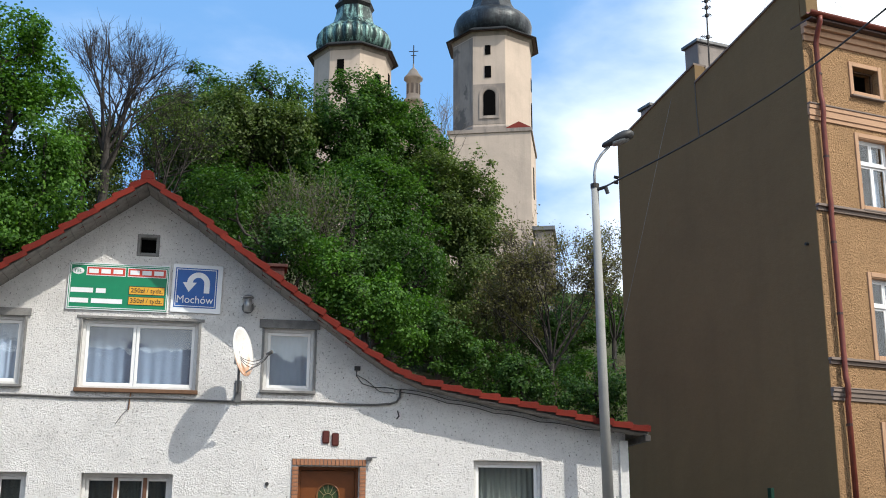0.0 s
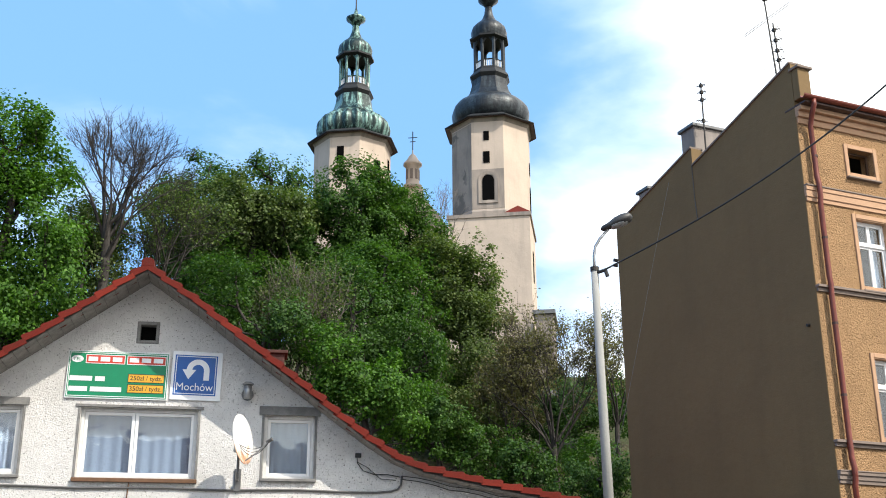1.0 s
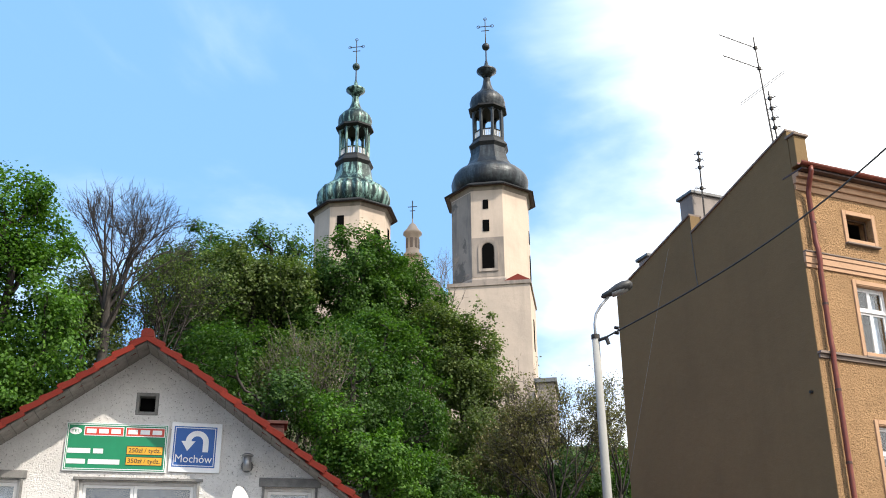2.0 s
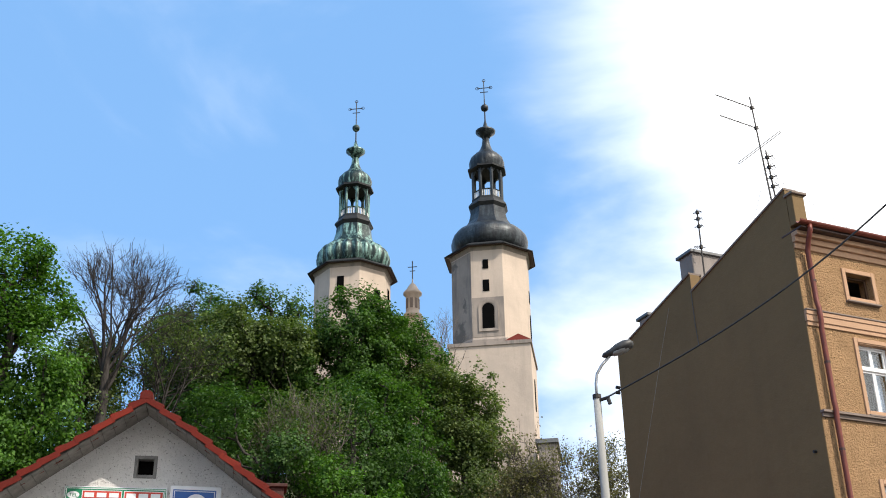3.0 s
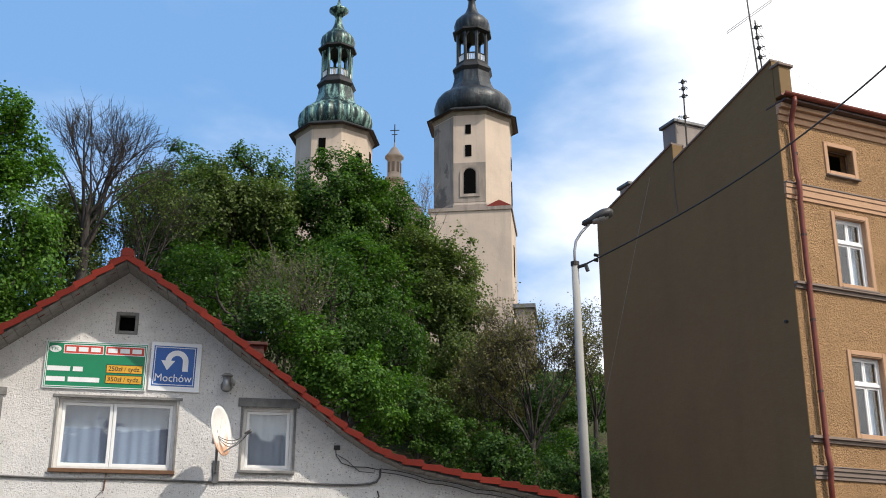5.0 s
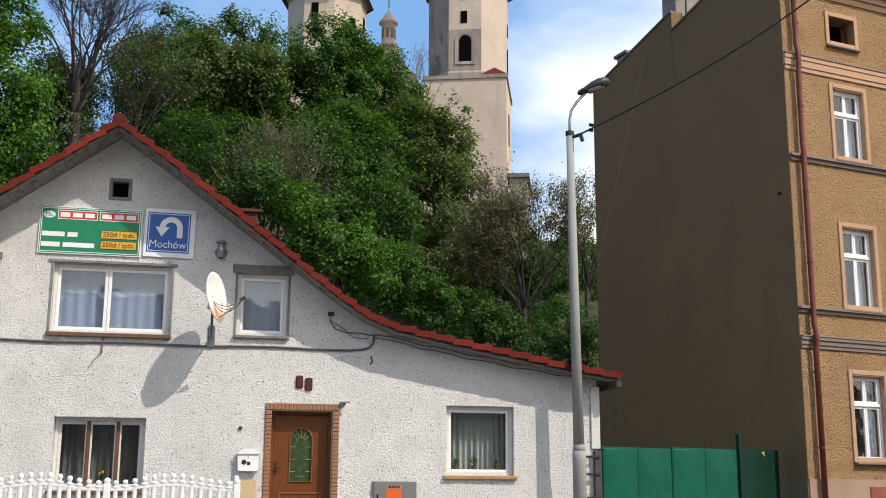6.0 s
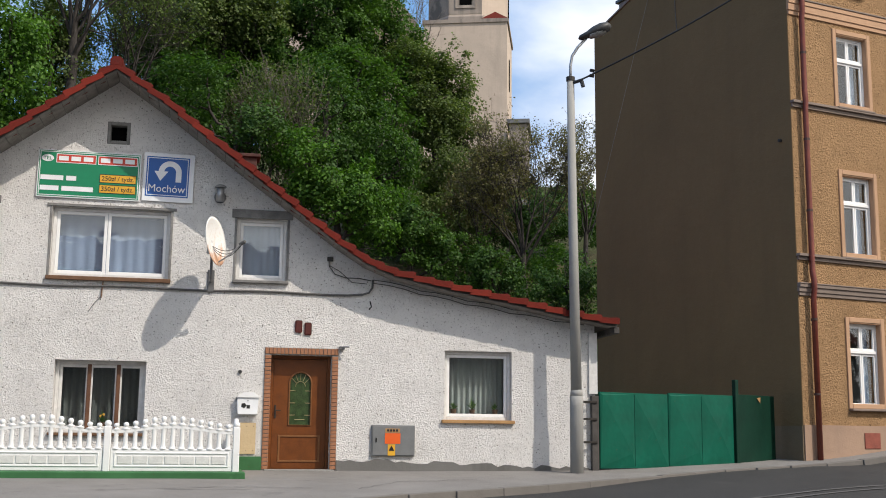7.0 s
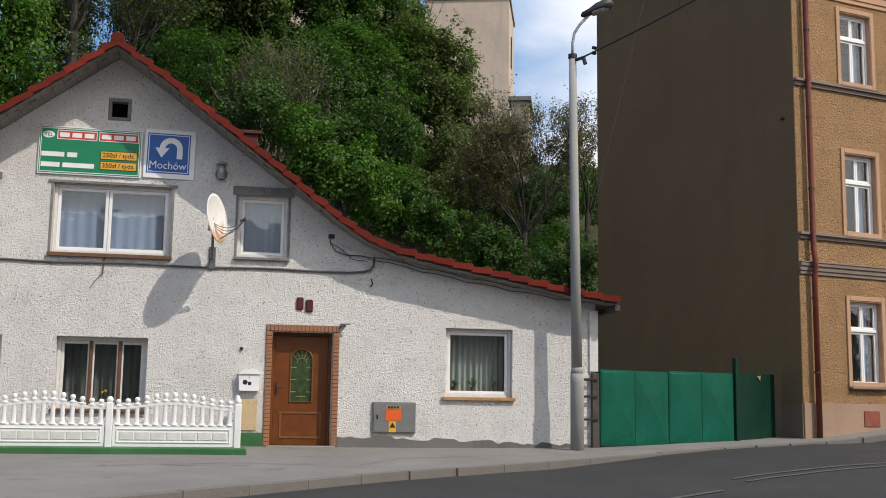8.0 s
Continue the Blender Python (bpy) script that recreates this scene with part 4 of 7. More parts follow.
def tree(label, base, blobs, tips, per, leaf, leaf_mat, trunk_r, seed, bark_mat=None, spread=0.34, twigs=0, kind_name="tree", thin=0.0, hollow=0.35, rise=0.15):
    """A tree whose crown fills the blobs (x, y, z, rx, ry, rz) unevenly. twigs: bare side shoots per tip."""
    rng = np.random.default_rng(seed)
    base = np.array(base, float)
    P = []
    vol = np.array([b[3] * b[4] * b[5] for b in blobs])
    for b, share in zip(blobs, vol / vol.sum()):
        want = max(6, int(tips * share))
        got = 0
        tries = 0
        while got < want and tries < want * 60:
            tries += 1
            d = rng.normal(size=3)
            d /= np.linalg.norm(d)
            r = (hollow + (1 - hollow) * rng.uniform() ** 0.6) * rng.uniform(0.88, 1.12)
            bumpy = 1.10 + 0.24 * noise.noise(Vector((d[0] * 2.2 + seed, d[1] * 2.2, d[2] * 2.2)))
            p = np.array(b[:3]) + d * r * bumpy * np.array(b[3:])
            if noise.noise(Vector(p * 0.7) + Vector((seed, 0, 0))) < -0.22 + thin:
                continue
            P.append(p)
            got += 1
    P = np.array(P)
    top = np.array([np.mean([b[0] for b in blobs]), np.mean([b[1] for b in blobs]), np.max([b[2] + 0.25 * b[5] for b in blobs])])
    top[:2] = base[:2] * 0.4 + top[:2] * 0.6
    pos, a, b, rad = skeleton_of(rng, base, top, P, trunk_r, rise=rise)
    t = thing(kind_name, label, "tree" if kind_name != "shrub" else "shrub", Matrix.Translation(base))
    stem = rad[a] > 0.42 * trunk_r
    bk = bark_mat or M["bark"]
    v, f = rods(pos[a[stem]] - base, pos[b[stem]] - base, rad[a[stem]], rad[b[stem]], 8)
    part("trunk", np_mesh("trunk", v, f, bk, True), None, t)
    v, f = rods(pos[a[~stem]] - base, pos[b[~stem]] - base, rad[a[~stem]], rad[b[~stem]])
    part("bough", np_mesh("bough", v, f, bk, True), None, t)["kind"] = "stuff"
    if twigs:
        n = len(P) * twigs
        out = np.repeat(P, twigs, 0) - (base + np.array([0, 0, (top - base)[2] * 0.5]))
        out /= np.linalg.norm(out, axis=1, keepdims=True)
        way = out * 0.8 + rng.normal(size=(n, 3)) * 0.45 + np.array([0, 0, 0.35])
        way /= np.linalg.norm(way, axis=1, keepdims=True)
        L = rng.uniform(0.35, 1.1, (n, 1))
        near = np.repeat(P, twigs, 0)
        v, f = rods(near - base, near + way * L - base, np.full(n, 0.010), np.full(n, 0.005), 3)
        part("twig", np_mesh("twig", v, f, bk), None, t)["kind"] = "stuff"
        P = np.concatenate([P, near + way * L])
    if per:
        v, f = leaves_at(rng, P - base, spread, per, leaf, np.mean([b[:3] for b in blobs], 0) - base)
        part("crown", np_mesh("crown", v, f, leaf_mat), None, t)
    return t


def build_trees():
    g = lambda x, y: hill(x, y) - 0.3
    green, mid, olive, deep, russet = M["leaf_bright"], M["leaf_mid"], M["leaf_olive"], M["leaf_deep"], M["leaf_russet"]

    def leafy(label, x, y, blobs, mat, seed, clumps, per=135, leaf=0.128, trunk=0.28, spread=0.50, **more):
        return tree(label, (x, y, g(x, y)), blobs, clumps, per, leaf, mat, trunk, seed, spread=spread, **more)

    leafy("tall fresh green maple beside the white house", -7.9, 33.3, [(-7.6, 33.0, 14.7, 1.6, 1.6, 1.8), (-6.5, 33.5, 14.1, 1.0, 1.0, 1.3), (-6.4, 33.0, 12.0, 0.95, 1.1, 1.4), (-7.5, 33.5, 10.9, 1.7, 1.7, 1.9), (-5.7, 32.5, 9.9, 0.8, 0.8, 1.2), (-6.0, 33.0, 11.8, 0.8, 0.9, 1.2), (-6.3, 33.6, 10.0, 1.0, 1.0, 1.6), (-9.2, 34.0, 12.8, 1.8, 1.9, 3.0), (-6.6, 32.6, 8.6, 1.5, 1.2, 1.5)], green, 11, 400, 150, 0.112, thin=-0.4)
    bare_tree("bare leafless tree with fine twigs on the hill", (-5.15, 40, g(-5.15, 40)), (-5.45, 40, 14.9), (-4.95, 40.0, 16.8, 2.5, 2.1, 1.95), 9, 0.20, 12, M["bark"])
    leafy("thin budding tree with pale yellow green leaves", -6.2, 41.4, [(-6.2, 41.2, 13.6, 1.3, 1.2, 2.1)], olive, 13, 130, 40, 0.10, 0.12, 0.36, bark_mat=M["bark_grey"], twigs=3)
    bare_tree("brownish budding tree before the leafy wood", (-3.3, 42, g(-3.3, 42)), (-3.4, 42.0, 12.6), (-3.3, 42.0, 15.1, 1.8, 1.5, 2.1), 7, 0.17, 14, M["bark"], 4, 0.095, olive)
    leafy("dark green tree behind the budding one", -3.0, 50.2, [(-2.46, 50.0, 20.1, 1.7, 1.7, 1.85), (-4.12, 50.5, 19.4, 1.35, 1.4, 1.6), (-3.1, 50.2, 17.2, 1.9, 1.6, 1.8)], mid, 15, 165, 130, 0.125)
    leafy("green tree with a rounded top", 0.2, 51, [(-0.16, 51.0, 21.2, 1.75, 1.7, 1.5), (1.6, 51.0, 21.0, 1.0, 1.2, 1.35)], mid, 16, 80, 105)
    leafy("olive green tree with a broad dome crown", 0.1, 47, [(-0.65, 47.0, 17.6, 1.95, 1.7, 1.65), (1.05, 47.0, 17.7, 1.4, 1.4, 1.6), (-1.9, 47.3, 17.2, 1.1, 1.2, 1.5)], olive, 28, 140, 85, 0.13, twigs=2, thin=0.05)
    leafy("large fresh green tree before the church", 4.2, 48, [(3.94, 48.0, 19.3, 2.05, 1.9, 2.1), (2.52, 47.0, 17.5, 1.4, 1.5, 1.85), (5.73, 49.0, 19.3, 1.6, 1.6, 2.0), (4.3, 47.6, 16.6, 1.9, 1.6, 1.6)], mid, 17, 310, 135, thin=0.06)
    leafy("green tree beside the church tower", 7.0, 50, [(6.9, 50.0, 19.0, 1.6, 1.5, 2.1), (7.18, 49.0, 16.2, 1.2, 1.3, 2.1)], mid, 29, 130, 130, 0.125)
    leafy("slender olive green tree before the tower", 9.0, 46.6, [(8.87, 47.0, 14.7, 1.25, 1.3, 1.9), (8.2, 47.5, 15.8, 1.1, 1.2, 1.5), (9.15, 46.5, 12.3, 1.25, 1.4, 2.2), (8.9, 46.0, 9.5, 1.3, 1.4, 1.8)], olive, 19, 230, 75, 0.115, 0.2, 0.42, twigs=3)
    bare_tree("grey budding tree with many thin stems", (1.6, 38.5, g(1.6, 38.5)), (1.65, 38.5, 8.0), (1.75, 38.5, 10.8, 1.6, 1.3, 2.4), 9, 0.11, 18, M["bark_grey"], 4, 0.085, olive)
    leafy("dark green tree in the middle of the wood", -0.8, 45, [(-1.37, 45.0, 14.2, 1.6, 1.5, 1.7), (0.45, 46.0, 14.3, 1.5, 1.5, 1.55), (-0.96, 43.0, 11.7, 1.65, 1.4, 1.5)], mid, 21, 220, 115, 0.12, thin=0.05)
    leafy("dense fresh green tree on the steep slope", 5.2, 43, [(4.43, 43.5, 14.2, 1.6, 1.6, 1.9), (6.0, 44.0, 13.1, 1.3, 1.5, 2.1), (4.14, 42.5, 11.5, 1.65, 1.5, 1.6), (5.39, 42.0, 10.2, 1.4, 1.4, 1.6)], mid, 22, 320, 120, 0.12, spread=0.5, thin=0.08)
    leafy("olive tree between the larger crowns", 0.9, 48.5, [(-0.4, 48.6, 16.3, 1.6, 1.4, 1.5), (1.5, 48.6, 15.6, 1.6, 1.4, 1.7), (-2.2, 48.4, 15.6, 1.5, 1.3, 1.6)], olive, 37, 140, 80, 0.13, twigs=2)
    leafy("dark shrubs below the church wall", 12.4, 46, [(12.0, 45.0, 9.0, 1.3, 1.0, 1.1), (13.8, 46.5, 10.0, 1.4, 1.0, 1.0), (15.4, 47.0, 10.2, 1.3, 1.0, 1.1)], deep, 38, 90, 120, 0.10, 0.1, 0.4, twigs=2, kind_name="shrub")
    leafy("green tree under the church trees", 3.2, 40, [(3.15, 40.0, 12.7, 1.3, 1.3, 1.4), (5.84, 41.0, 11.0, 1.2, 1.3, 1.6), (2.9, 39.5, 10.4, 1.3, 1.2, 1.5)], deep, 34, 160, 125, 0.115)
    leafy("bright green young tree behind the roof", 3.9, 36.3, [(3.52, 36.5, 8.9, 1.25, 1.1, 1.1), (4.6, 36.0, 7.8, 1.3, 1.1, 1.0), (2.4, 36.4, 9.3, 1.0, 1.0, 1.2)], green, 20, 125, 135, 0.105, 0.14, 0.4)
    leafy("dark undergrowth tree behind the house roof", 0.9, 37, [(1.3, 37.0, 10.4, 1.1, 1.2, 1.3), (-1.04, 38.0, 12.2, 1.15, 1.2, 1.4), (0.0, 36.5, 8.9, 1.6, 1.3, 1.6)], deep, 27, 130, 110, 0.115, 0.14)
    bare_tree("bare twiggy tree at the church wall", (10.6, 60, g(10.6, 60)), (10.6, 60, 19.6), (10.6, 60.0, 22.8, 1.5, 1.4, 2.4), 6, 0.16, 35, M["bark_grey"], levels=4)
    bare_tree("brown budding tree with many bare boughs", (11.05, 40.0, g(11.05, 40)), (11.04, 40.0, 7.3), (11.05, 40.2, 10.2, 2.3, 1.7, 2.35), 9, 0.125, 23, M["bark"], 5, 0.085, russet)
    bare_tree("thin brown budding tree beside the tall building", (14.1, 42.0, g(14.1, 42)), (14.15, 42.0, 8.6), (14.2, 42.0, 10.7, 1.3, 1.1, 2.0), 6, 0.11, 36, M["bark"], 4, 0.085, russet, 4)
    bare_tree("russet budding tree at the foot of the wall", (10.0, 42.5, g(10.0, 42.5)), (10.0, 42.5, 7.4), (9.95, 42.5, 9.3, 1.3, 1.1, 1.7), 7, 0.10, 26, M["bark"], 9, 0.09, russet, 4)
    leafy("dark green shrub on the slope", 6.4, 38, [(5.85, 38.0, 8.0, 1.3, 1.1, 1.1), (7.07, 37.0, 6.95, 0.95, 0.9, 0.85)], mid, 24, 75, 140, 0.10, 0.10, 0.36, kind_name="shrub")
    leafy("green shrub under the brown trees", 9.6, 37.4, [(9.24, 37.0, 6.0, 1.0, 0.9, 0.8), (8.2, 37.6, 6.6, 0.9, 0.9, 0.9)], deep, 25, 60, 130, 0.095, 0.08, 0.34, kind_name="shrub")
    leafy("green shrub beside the tall building", 11.9, 37, [(11.65, 38.0, 6.5, 0.85, 0.8, 0.9), (12.13, 36.0, 6.1, 0.6, 0.7, 1.1), (10.6, 36.4, 5.2, 0.9, 0.8, 0.9)], deep, 30, 75, 120, 0.095, 0.08, 0.34, kind_name="shrub")


build_trees()


def undergrowth():
    """Low leafy growth all over the foot of the hill."""
    rng = np.random.default_rng(77)
    for mat, n, lab in ((M["leaf_olive"], 420, "olive undergrowth of weeds on the hillside"), (M["leaf_bright"], 260, "fresh green undergrowth on the hillside")):
        x, y = rng.uniform(-10, 17, n), rng.uniform(30, 47, n)
        c = np.array([(a, b, hill(a, b) + 0.18) for a, b in zip(x, y)])
        v, f = leaves_at(rng, c, 0.55, 60, 0.11)
        ob = new("undergrowth", np_mesh("undergrowth", v, f, mat))
        tagged(ob, lab, "undergrowth", "", "stuff")


undergrowth()

# ---------------------------------------------------------------- street lamp
def build_lamp():
    lamp = thing("street_lamp", "grey concrete street lamp post with curved steel arm", "street lamp", pose(6.56, 20.12, -0.03))
    g = Geo().tube([(0, 0, -0.3), (0, 0, 1.25), (0, 0, 1.42)], 0.125, 12).tube([(0, 0, 1.4), (0, 0, 1.55)], 0.125, 12, 0.10)
    part("base_sleeve", g, M["pole_concrete"], lamp, "", True)
    part("pole", Geo().tube([(0, 0, 1.4), (-0.04, 0, 4.5), (-0.07, 0, 7.5)], 0.104, 12, 0.072), M["pole_concrete"], lamp, "", True)
    arm = [(-0.07, 0, 7.3), (-0.07, 0, 7.75), (-0.04, -0.02, 7.95), (0.06, -0.05, 8.12), (0.22, -0.1, 8.30)]
    part("arm", Geo().tube(arm, 0.028, 8), M["steel"], lamp, "", True)
    m = Matrix.Translation((0.38, -0.16, 8.42)) @ pose(0, 0, 0, 0, -22, -18)
    g = Geo()
    prof = [(0.02, -0.34), (0.075, -0.30), (0.10, -0.15), (0.155, 0.0), (0.17, 0.15), (0.13, 0.28), (0.04, 0.33)]
    tmp = Geo().lathe(prof, 14)
    v = [(z, x, y * 0.62 if y < 0 else y * 0.75) for x, y, z in tmp.v]
    part("lamp_head", g.add(v, tmp.f, m), M["lamp_grey"], lamp, "", True)
    tmp = Geo().lathe([(0.02, -0.16), (0.10, -0.12), (0.14, 0.02), (0.135, 0.16), (0.08, 0.25), (0.01, 0.28)], 14)
    v = [(z, x, y * 0.55 - 0.035 if y < 0 else y * 0.1 - 0.035) for x, y, z in tmp.v]
    part("diffuser", Geo().add(v, tmp.f, m), M["diffuser"], lamp, "cloudy plastic bowl", True)
    return lamp


build_lamp()

# ---------------------------------------------------------------- the white house's details
def letters(text, size, mat, m, parent, name="lettering", width=None):
    """Raised flat letters out of the built-in font. m: the pose of their left foot, facing -y."""
    cu = bpy.data.curves.new(name, "FONT")
    cu.body, cu.size, cu.extrude, cu.resolution_u = text, size, 0.002, 3
    tmp = bpy.data.objects.new(name, cu)
    scene.collection.objects.link(tmp)
    me = bpy.data.meshes.new_from_object(tmp.evaluated_get(bpy.context.evaluated_depsgraph_get()))
    bpy.data.objects.remove(tmp)
    bpy.data.curves.remove(cu)
    xs = [v.co.x for v in me.vertices]
    k = width / (max(xs) - min(xs)) if width else 1.0
    me.transform(m @ Matrix.Rotation(radians(90), 4, "X") @ Matrix.Diagonal((k, 1, 1, 1)) @ Matrix.Translation((-min(xs), 0, 0)))
    me.materials.clear()
    me.materials.append(mat)
    return part(name, me, None, parent)


def plain(name, col, rough=0.45):
    return soft_color(name, col, rough, 0, 0.12, 4)


M["sign_green"] = plain("sign_green", (0.003, 0.20, 0.09))
M["sign_blue"] = plain("sign_blue", (0.015, 0.10, 0.36))
M["sign_red"] = plain("sign_red", (0.52, 0.05, 0.03))
M["sign_yellow"] = plain("sign_yellow", (0.68, 0.36, 0.03))
M["sign_white"] = plain("sign_white", (0.78, 0.79, 0.80))
M["sign_black"] = plain("sign_black", (0.02, 0.02, 0.02))
M["orange"] = plain("orange_sticker", (0.75, 0.12, 0.02))
M["grey_box"] = soft_color("grey_cabinet_paint", (0.17, 0.175, 0.175), 0.5, 0, 0.2, 5)
M["brick"] = soft_color("red_brick", (0.33, 0.155, 0.085), 0.85, 0, 0.35, 14, 0.2, 0.004)
M["door_wood"] = soft_color("varnished_door_wood", (0.15, 0.045, 0.009), 0.38, 0, 0.35, 5)
M["lace_glass"] = soft_color("brass_glazing_bar", (0.45, 0.38, 0.2), 0.35, 0.6)


def rusty_white():
    m = Mat("white_dish_with_rust", 0.5, 0, 0.4)
    sep_z = m.t.nodes.new("ShaderNodeSeparateXYZ")
    m.link(m.co, sep_z.inputs[0])
    # rust has run down over the lower half
    run = m.noise(4.0, 6, 0.65, co=m.stretched(3.0, 3.0, 0.7))
    low = m.range(sep_z.outputs[2], 3.98, 3.62, 0.0, 0.30)
    amount = m.node("ShaderNodeMath")
    m.link(run, amount.inputs[0])
    m.link(low, amount.inputs[1])
    c = m.mix(m.range(amount.outputs[0], 0.60, 0.78, 0, 0.85), (0.80, 0.79, 0.76), (0.50, 0.22, 0.08))
    m.color(m.mix(m.range(m.noise(22, 4), 0.5, 0.7, 0, 0.3), c, (0.60, 0.48, 0.36)))
    return m.m


M["dish"] = rusty_white()


def ring_boxes(g, x0, z0, x1, z1, t, y0, y1, b=0.006):
    """Four bars round an opening."""
    g.box(x0, y0, z0, x0 + t, y1, z1, b)
    g.box(x1 - t, y0, z0, x1, y1, z1, b)
    g.box(x0 + t, y0, z0, x1 - t, y1, z0 + t, b)
    g.box(x0 + t, y0, z1 - t, x1 - t, y1, z1, b)
    return g


def pane(parent, x0, z0, x1, z1, y, place=None):
    o = part("pane", Geo().box(x0, y, z0, x1, y + 0.006, z1), M["glass"], parent)
    o.visible_shadow = False
    return o


def curtain(label, mat, x0, z0, x1, z1, y, folds, deep=0.03, place=None, scallop=0.0):
    """A hanging net curtain with folds and, where given, a scalloped hem."""
    n = max(20, folds * 8)
    v, f = [], []
    for i in range(n + 1):
        w = i / n
        x = x0 + (x1 - x0) * w
        d = deep * math.sin(w * folds * 2 * math.pi + 0.6 * math.sin(w * 9)) + deep * 0.4 * math.sin(w * folds * 3.7)
        lo = z0 + scallop * abs(math.sin(w * folds * 0.7 * math.pi))
        for z, k in ((z1, 0.5), ((lo + z1) / 2, 0.85), (lo, 1.0)):
            v.append((x, y + d * k, z))
    for i in range(n):
        for j in range(2):
            a = 3 * i + j
            f.append((a, a + 3, a + 4, a + 1))
    g = Geo().add(v, f)
    m = len(v)
    g.add([(x, yy + 0.003, z) for x, yy, z in v], [tuple(reversed(q)) for q in f])
    return solo("curtain", g, mat, label, "curtain", place=place, smooth=True)


def house_window(name, hole, label, bars, frame_mat, sash_mat, sill_mat, sill_drop=0.05, depth=0.14, lintel=0.0, mullion=None):
    """A framed window in the house wall. bars: inner upright positions as shares of the width."""
    x0, z0, x1, z1 = hole
    w = thing(name, label, "window", kind="structure")
    y = WALL_Y + depth
    part("frame", ring_boxes(Geo(), x0 + 0.002, z0 + 0.002, x1 - 0.002, z1 - 0.002, 0.06, y - 0.03, y + 0.05), frame_mat, w)
    edges = [x0 + 0.06] + [x0 + (x1 - x0) * b for b in bars] + [x1 - 0.06]
    for i, (a, b) in enumerate(zip(edges, edges[1:])):
        s = part("sash", ring_boxes(Geo(), a + 0.004, z0 + 0.064, b - 0.004, z1 - 0.064, 0.055, y - 0.005, y + 0.04), sash_mat, w)
        pane(s, a + 0.055, z0 + 0.115, b - 0.055, z1 - 0.115, y + 0.015)
    for b in bars if mullion else ():
        x = x0 + (x1 - x0) * b
        part("mullion", Geo().box(x - 0.034, y - 0.035, z0 + 0.062, x + 0.034, y - 0.008, z1 - 0.062, 0.006), mullion, w)
    part("sill", Geo().box(x0 - 0.05, WALL_Y - 0.07, z0 - sill_drop, x1 + 0.05, WALL_Y + depth - 0.03, z0 + 0.002, 0.008), sill_mat, w)
    if lintel:
        part("lintel", Geo().box(x0 - 0.10, WALL_Y - 0.025, z1, x1 + 0.10, WALL_Y + 0.03, z1 + lintel, 0.006), M["cement"], w)
        part("reveal_band", Geo().box(x0 - 0.045, WALL_Y - 0.012, z0, x0 - 0.002, WALL_Y + 0.02, z1, 0.003), M["cement"], w)
        part("reveal_band", Geo().box(x1 + 0.002, WALL_Y - 0.012, z0, x1 + 0.045, WALL_Y + 0.02, z1, 0.003), M["cement"], w)
    return w


# window_1's thin cement lintel also paints the grey shadow band above it
house_window("window_1", UPPER[1], "white two-light plastic window with brown sill in roughcast wall", [0.46], M["old_white"], M["white_paint"], M["brown_sill"], 0.07, 0.13, 0.05)
house_window("window_2", UPPER[2], "small white single-light window under a cement lintel", [], M["old_white"], M["white_paint"], M["cement"], 0.05, 0.12, 0.16)
house_window("window_3", LOWER[1], "three-light window with brown wooden mullions and dark panes", [0.37, 0.69], M["old_white"], M["old_white"], M["brown_sill"], 0.05, 0.20, 0.0, M["mullion_wood"])
house_window("window_4", LOWER[2], "white single-light plastic window with ochre tile sill", [], M["old_white"], M["white_paint"], M["ochre_sill"], 0.06, 0.14)
house_window("window_5", UPPER[0], "white window under a grey cement lintel", [0.5], M["old_white"], M["white_paint"], M["cement"], 0.05, 0.12, 0.14)
house_window("window_6", LOWER[0], "three-light window with dark panes and brown mullions", [0.34, 0.66], M["old_white"], M["old_white"], M["brown_sill"], 0.05, 0.17, 0.0, M["brown_wood"])
curtain("white net curtain tinted by reflected sky behind the two-light window", M["curtain_blue"], -2.85, 3.38, -0.98, 4.54, WALL_Y + 0.30, 9, 0.012)
curtain("white net curtain with scalloped hem, tinted by reflected sky, in the small window", M["curtain_pale"], 0.34, 3.42, 1.14, 4.46, WALL_Y + 0.28, 6, 0.012, None, 0.05)
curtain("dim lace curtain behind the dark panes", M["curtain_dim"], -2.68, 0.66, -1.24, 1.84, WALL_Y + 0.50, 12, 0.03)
curtain("grey net curtain with long folds above potted plants", M["curtain_fold"], 4.25, 1.0, 5.42, 2.14, WALL_Y + 0.46, 11, 0.035)
curtain("white net curtain tinted by reflected sky in the side window", M["curtain"], -5.3, 3.45, -4.0, 4.52, WALL_Y + 0.27, 9, 0.02)
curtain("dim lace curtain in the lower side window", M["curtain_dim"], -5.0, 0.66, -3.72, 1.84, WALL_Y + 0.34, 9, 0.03)


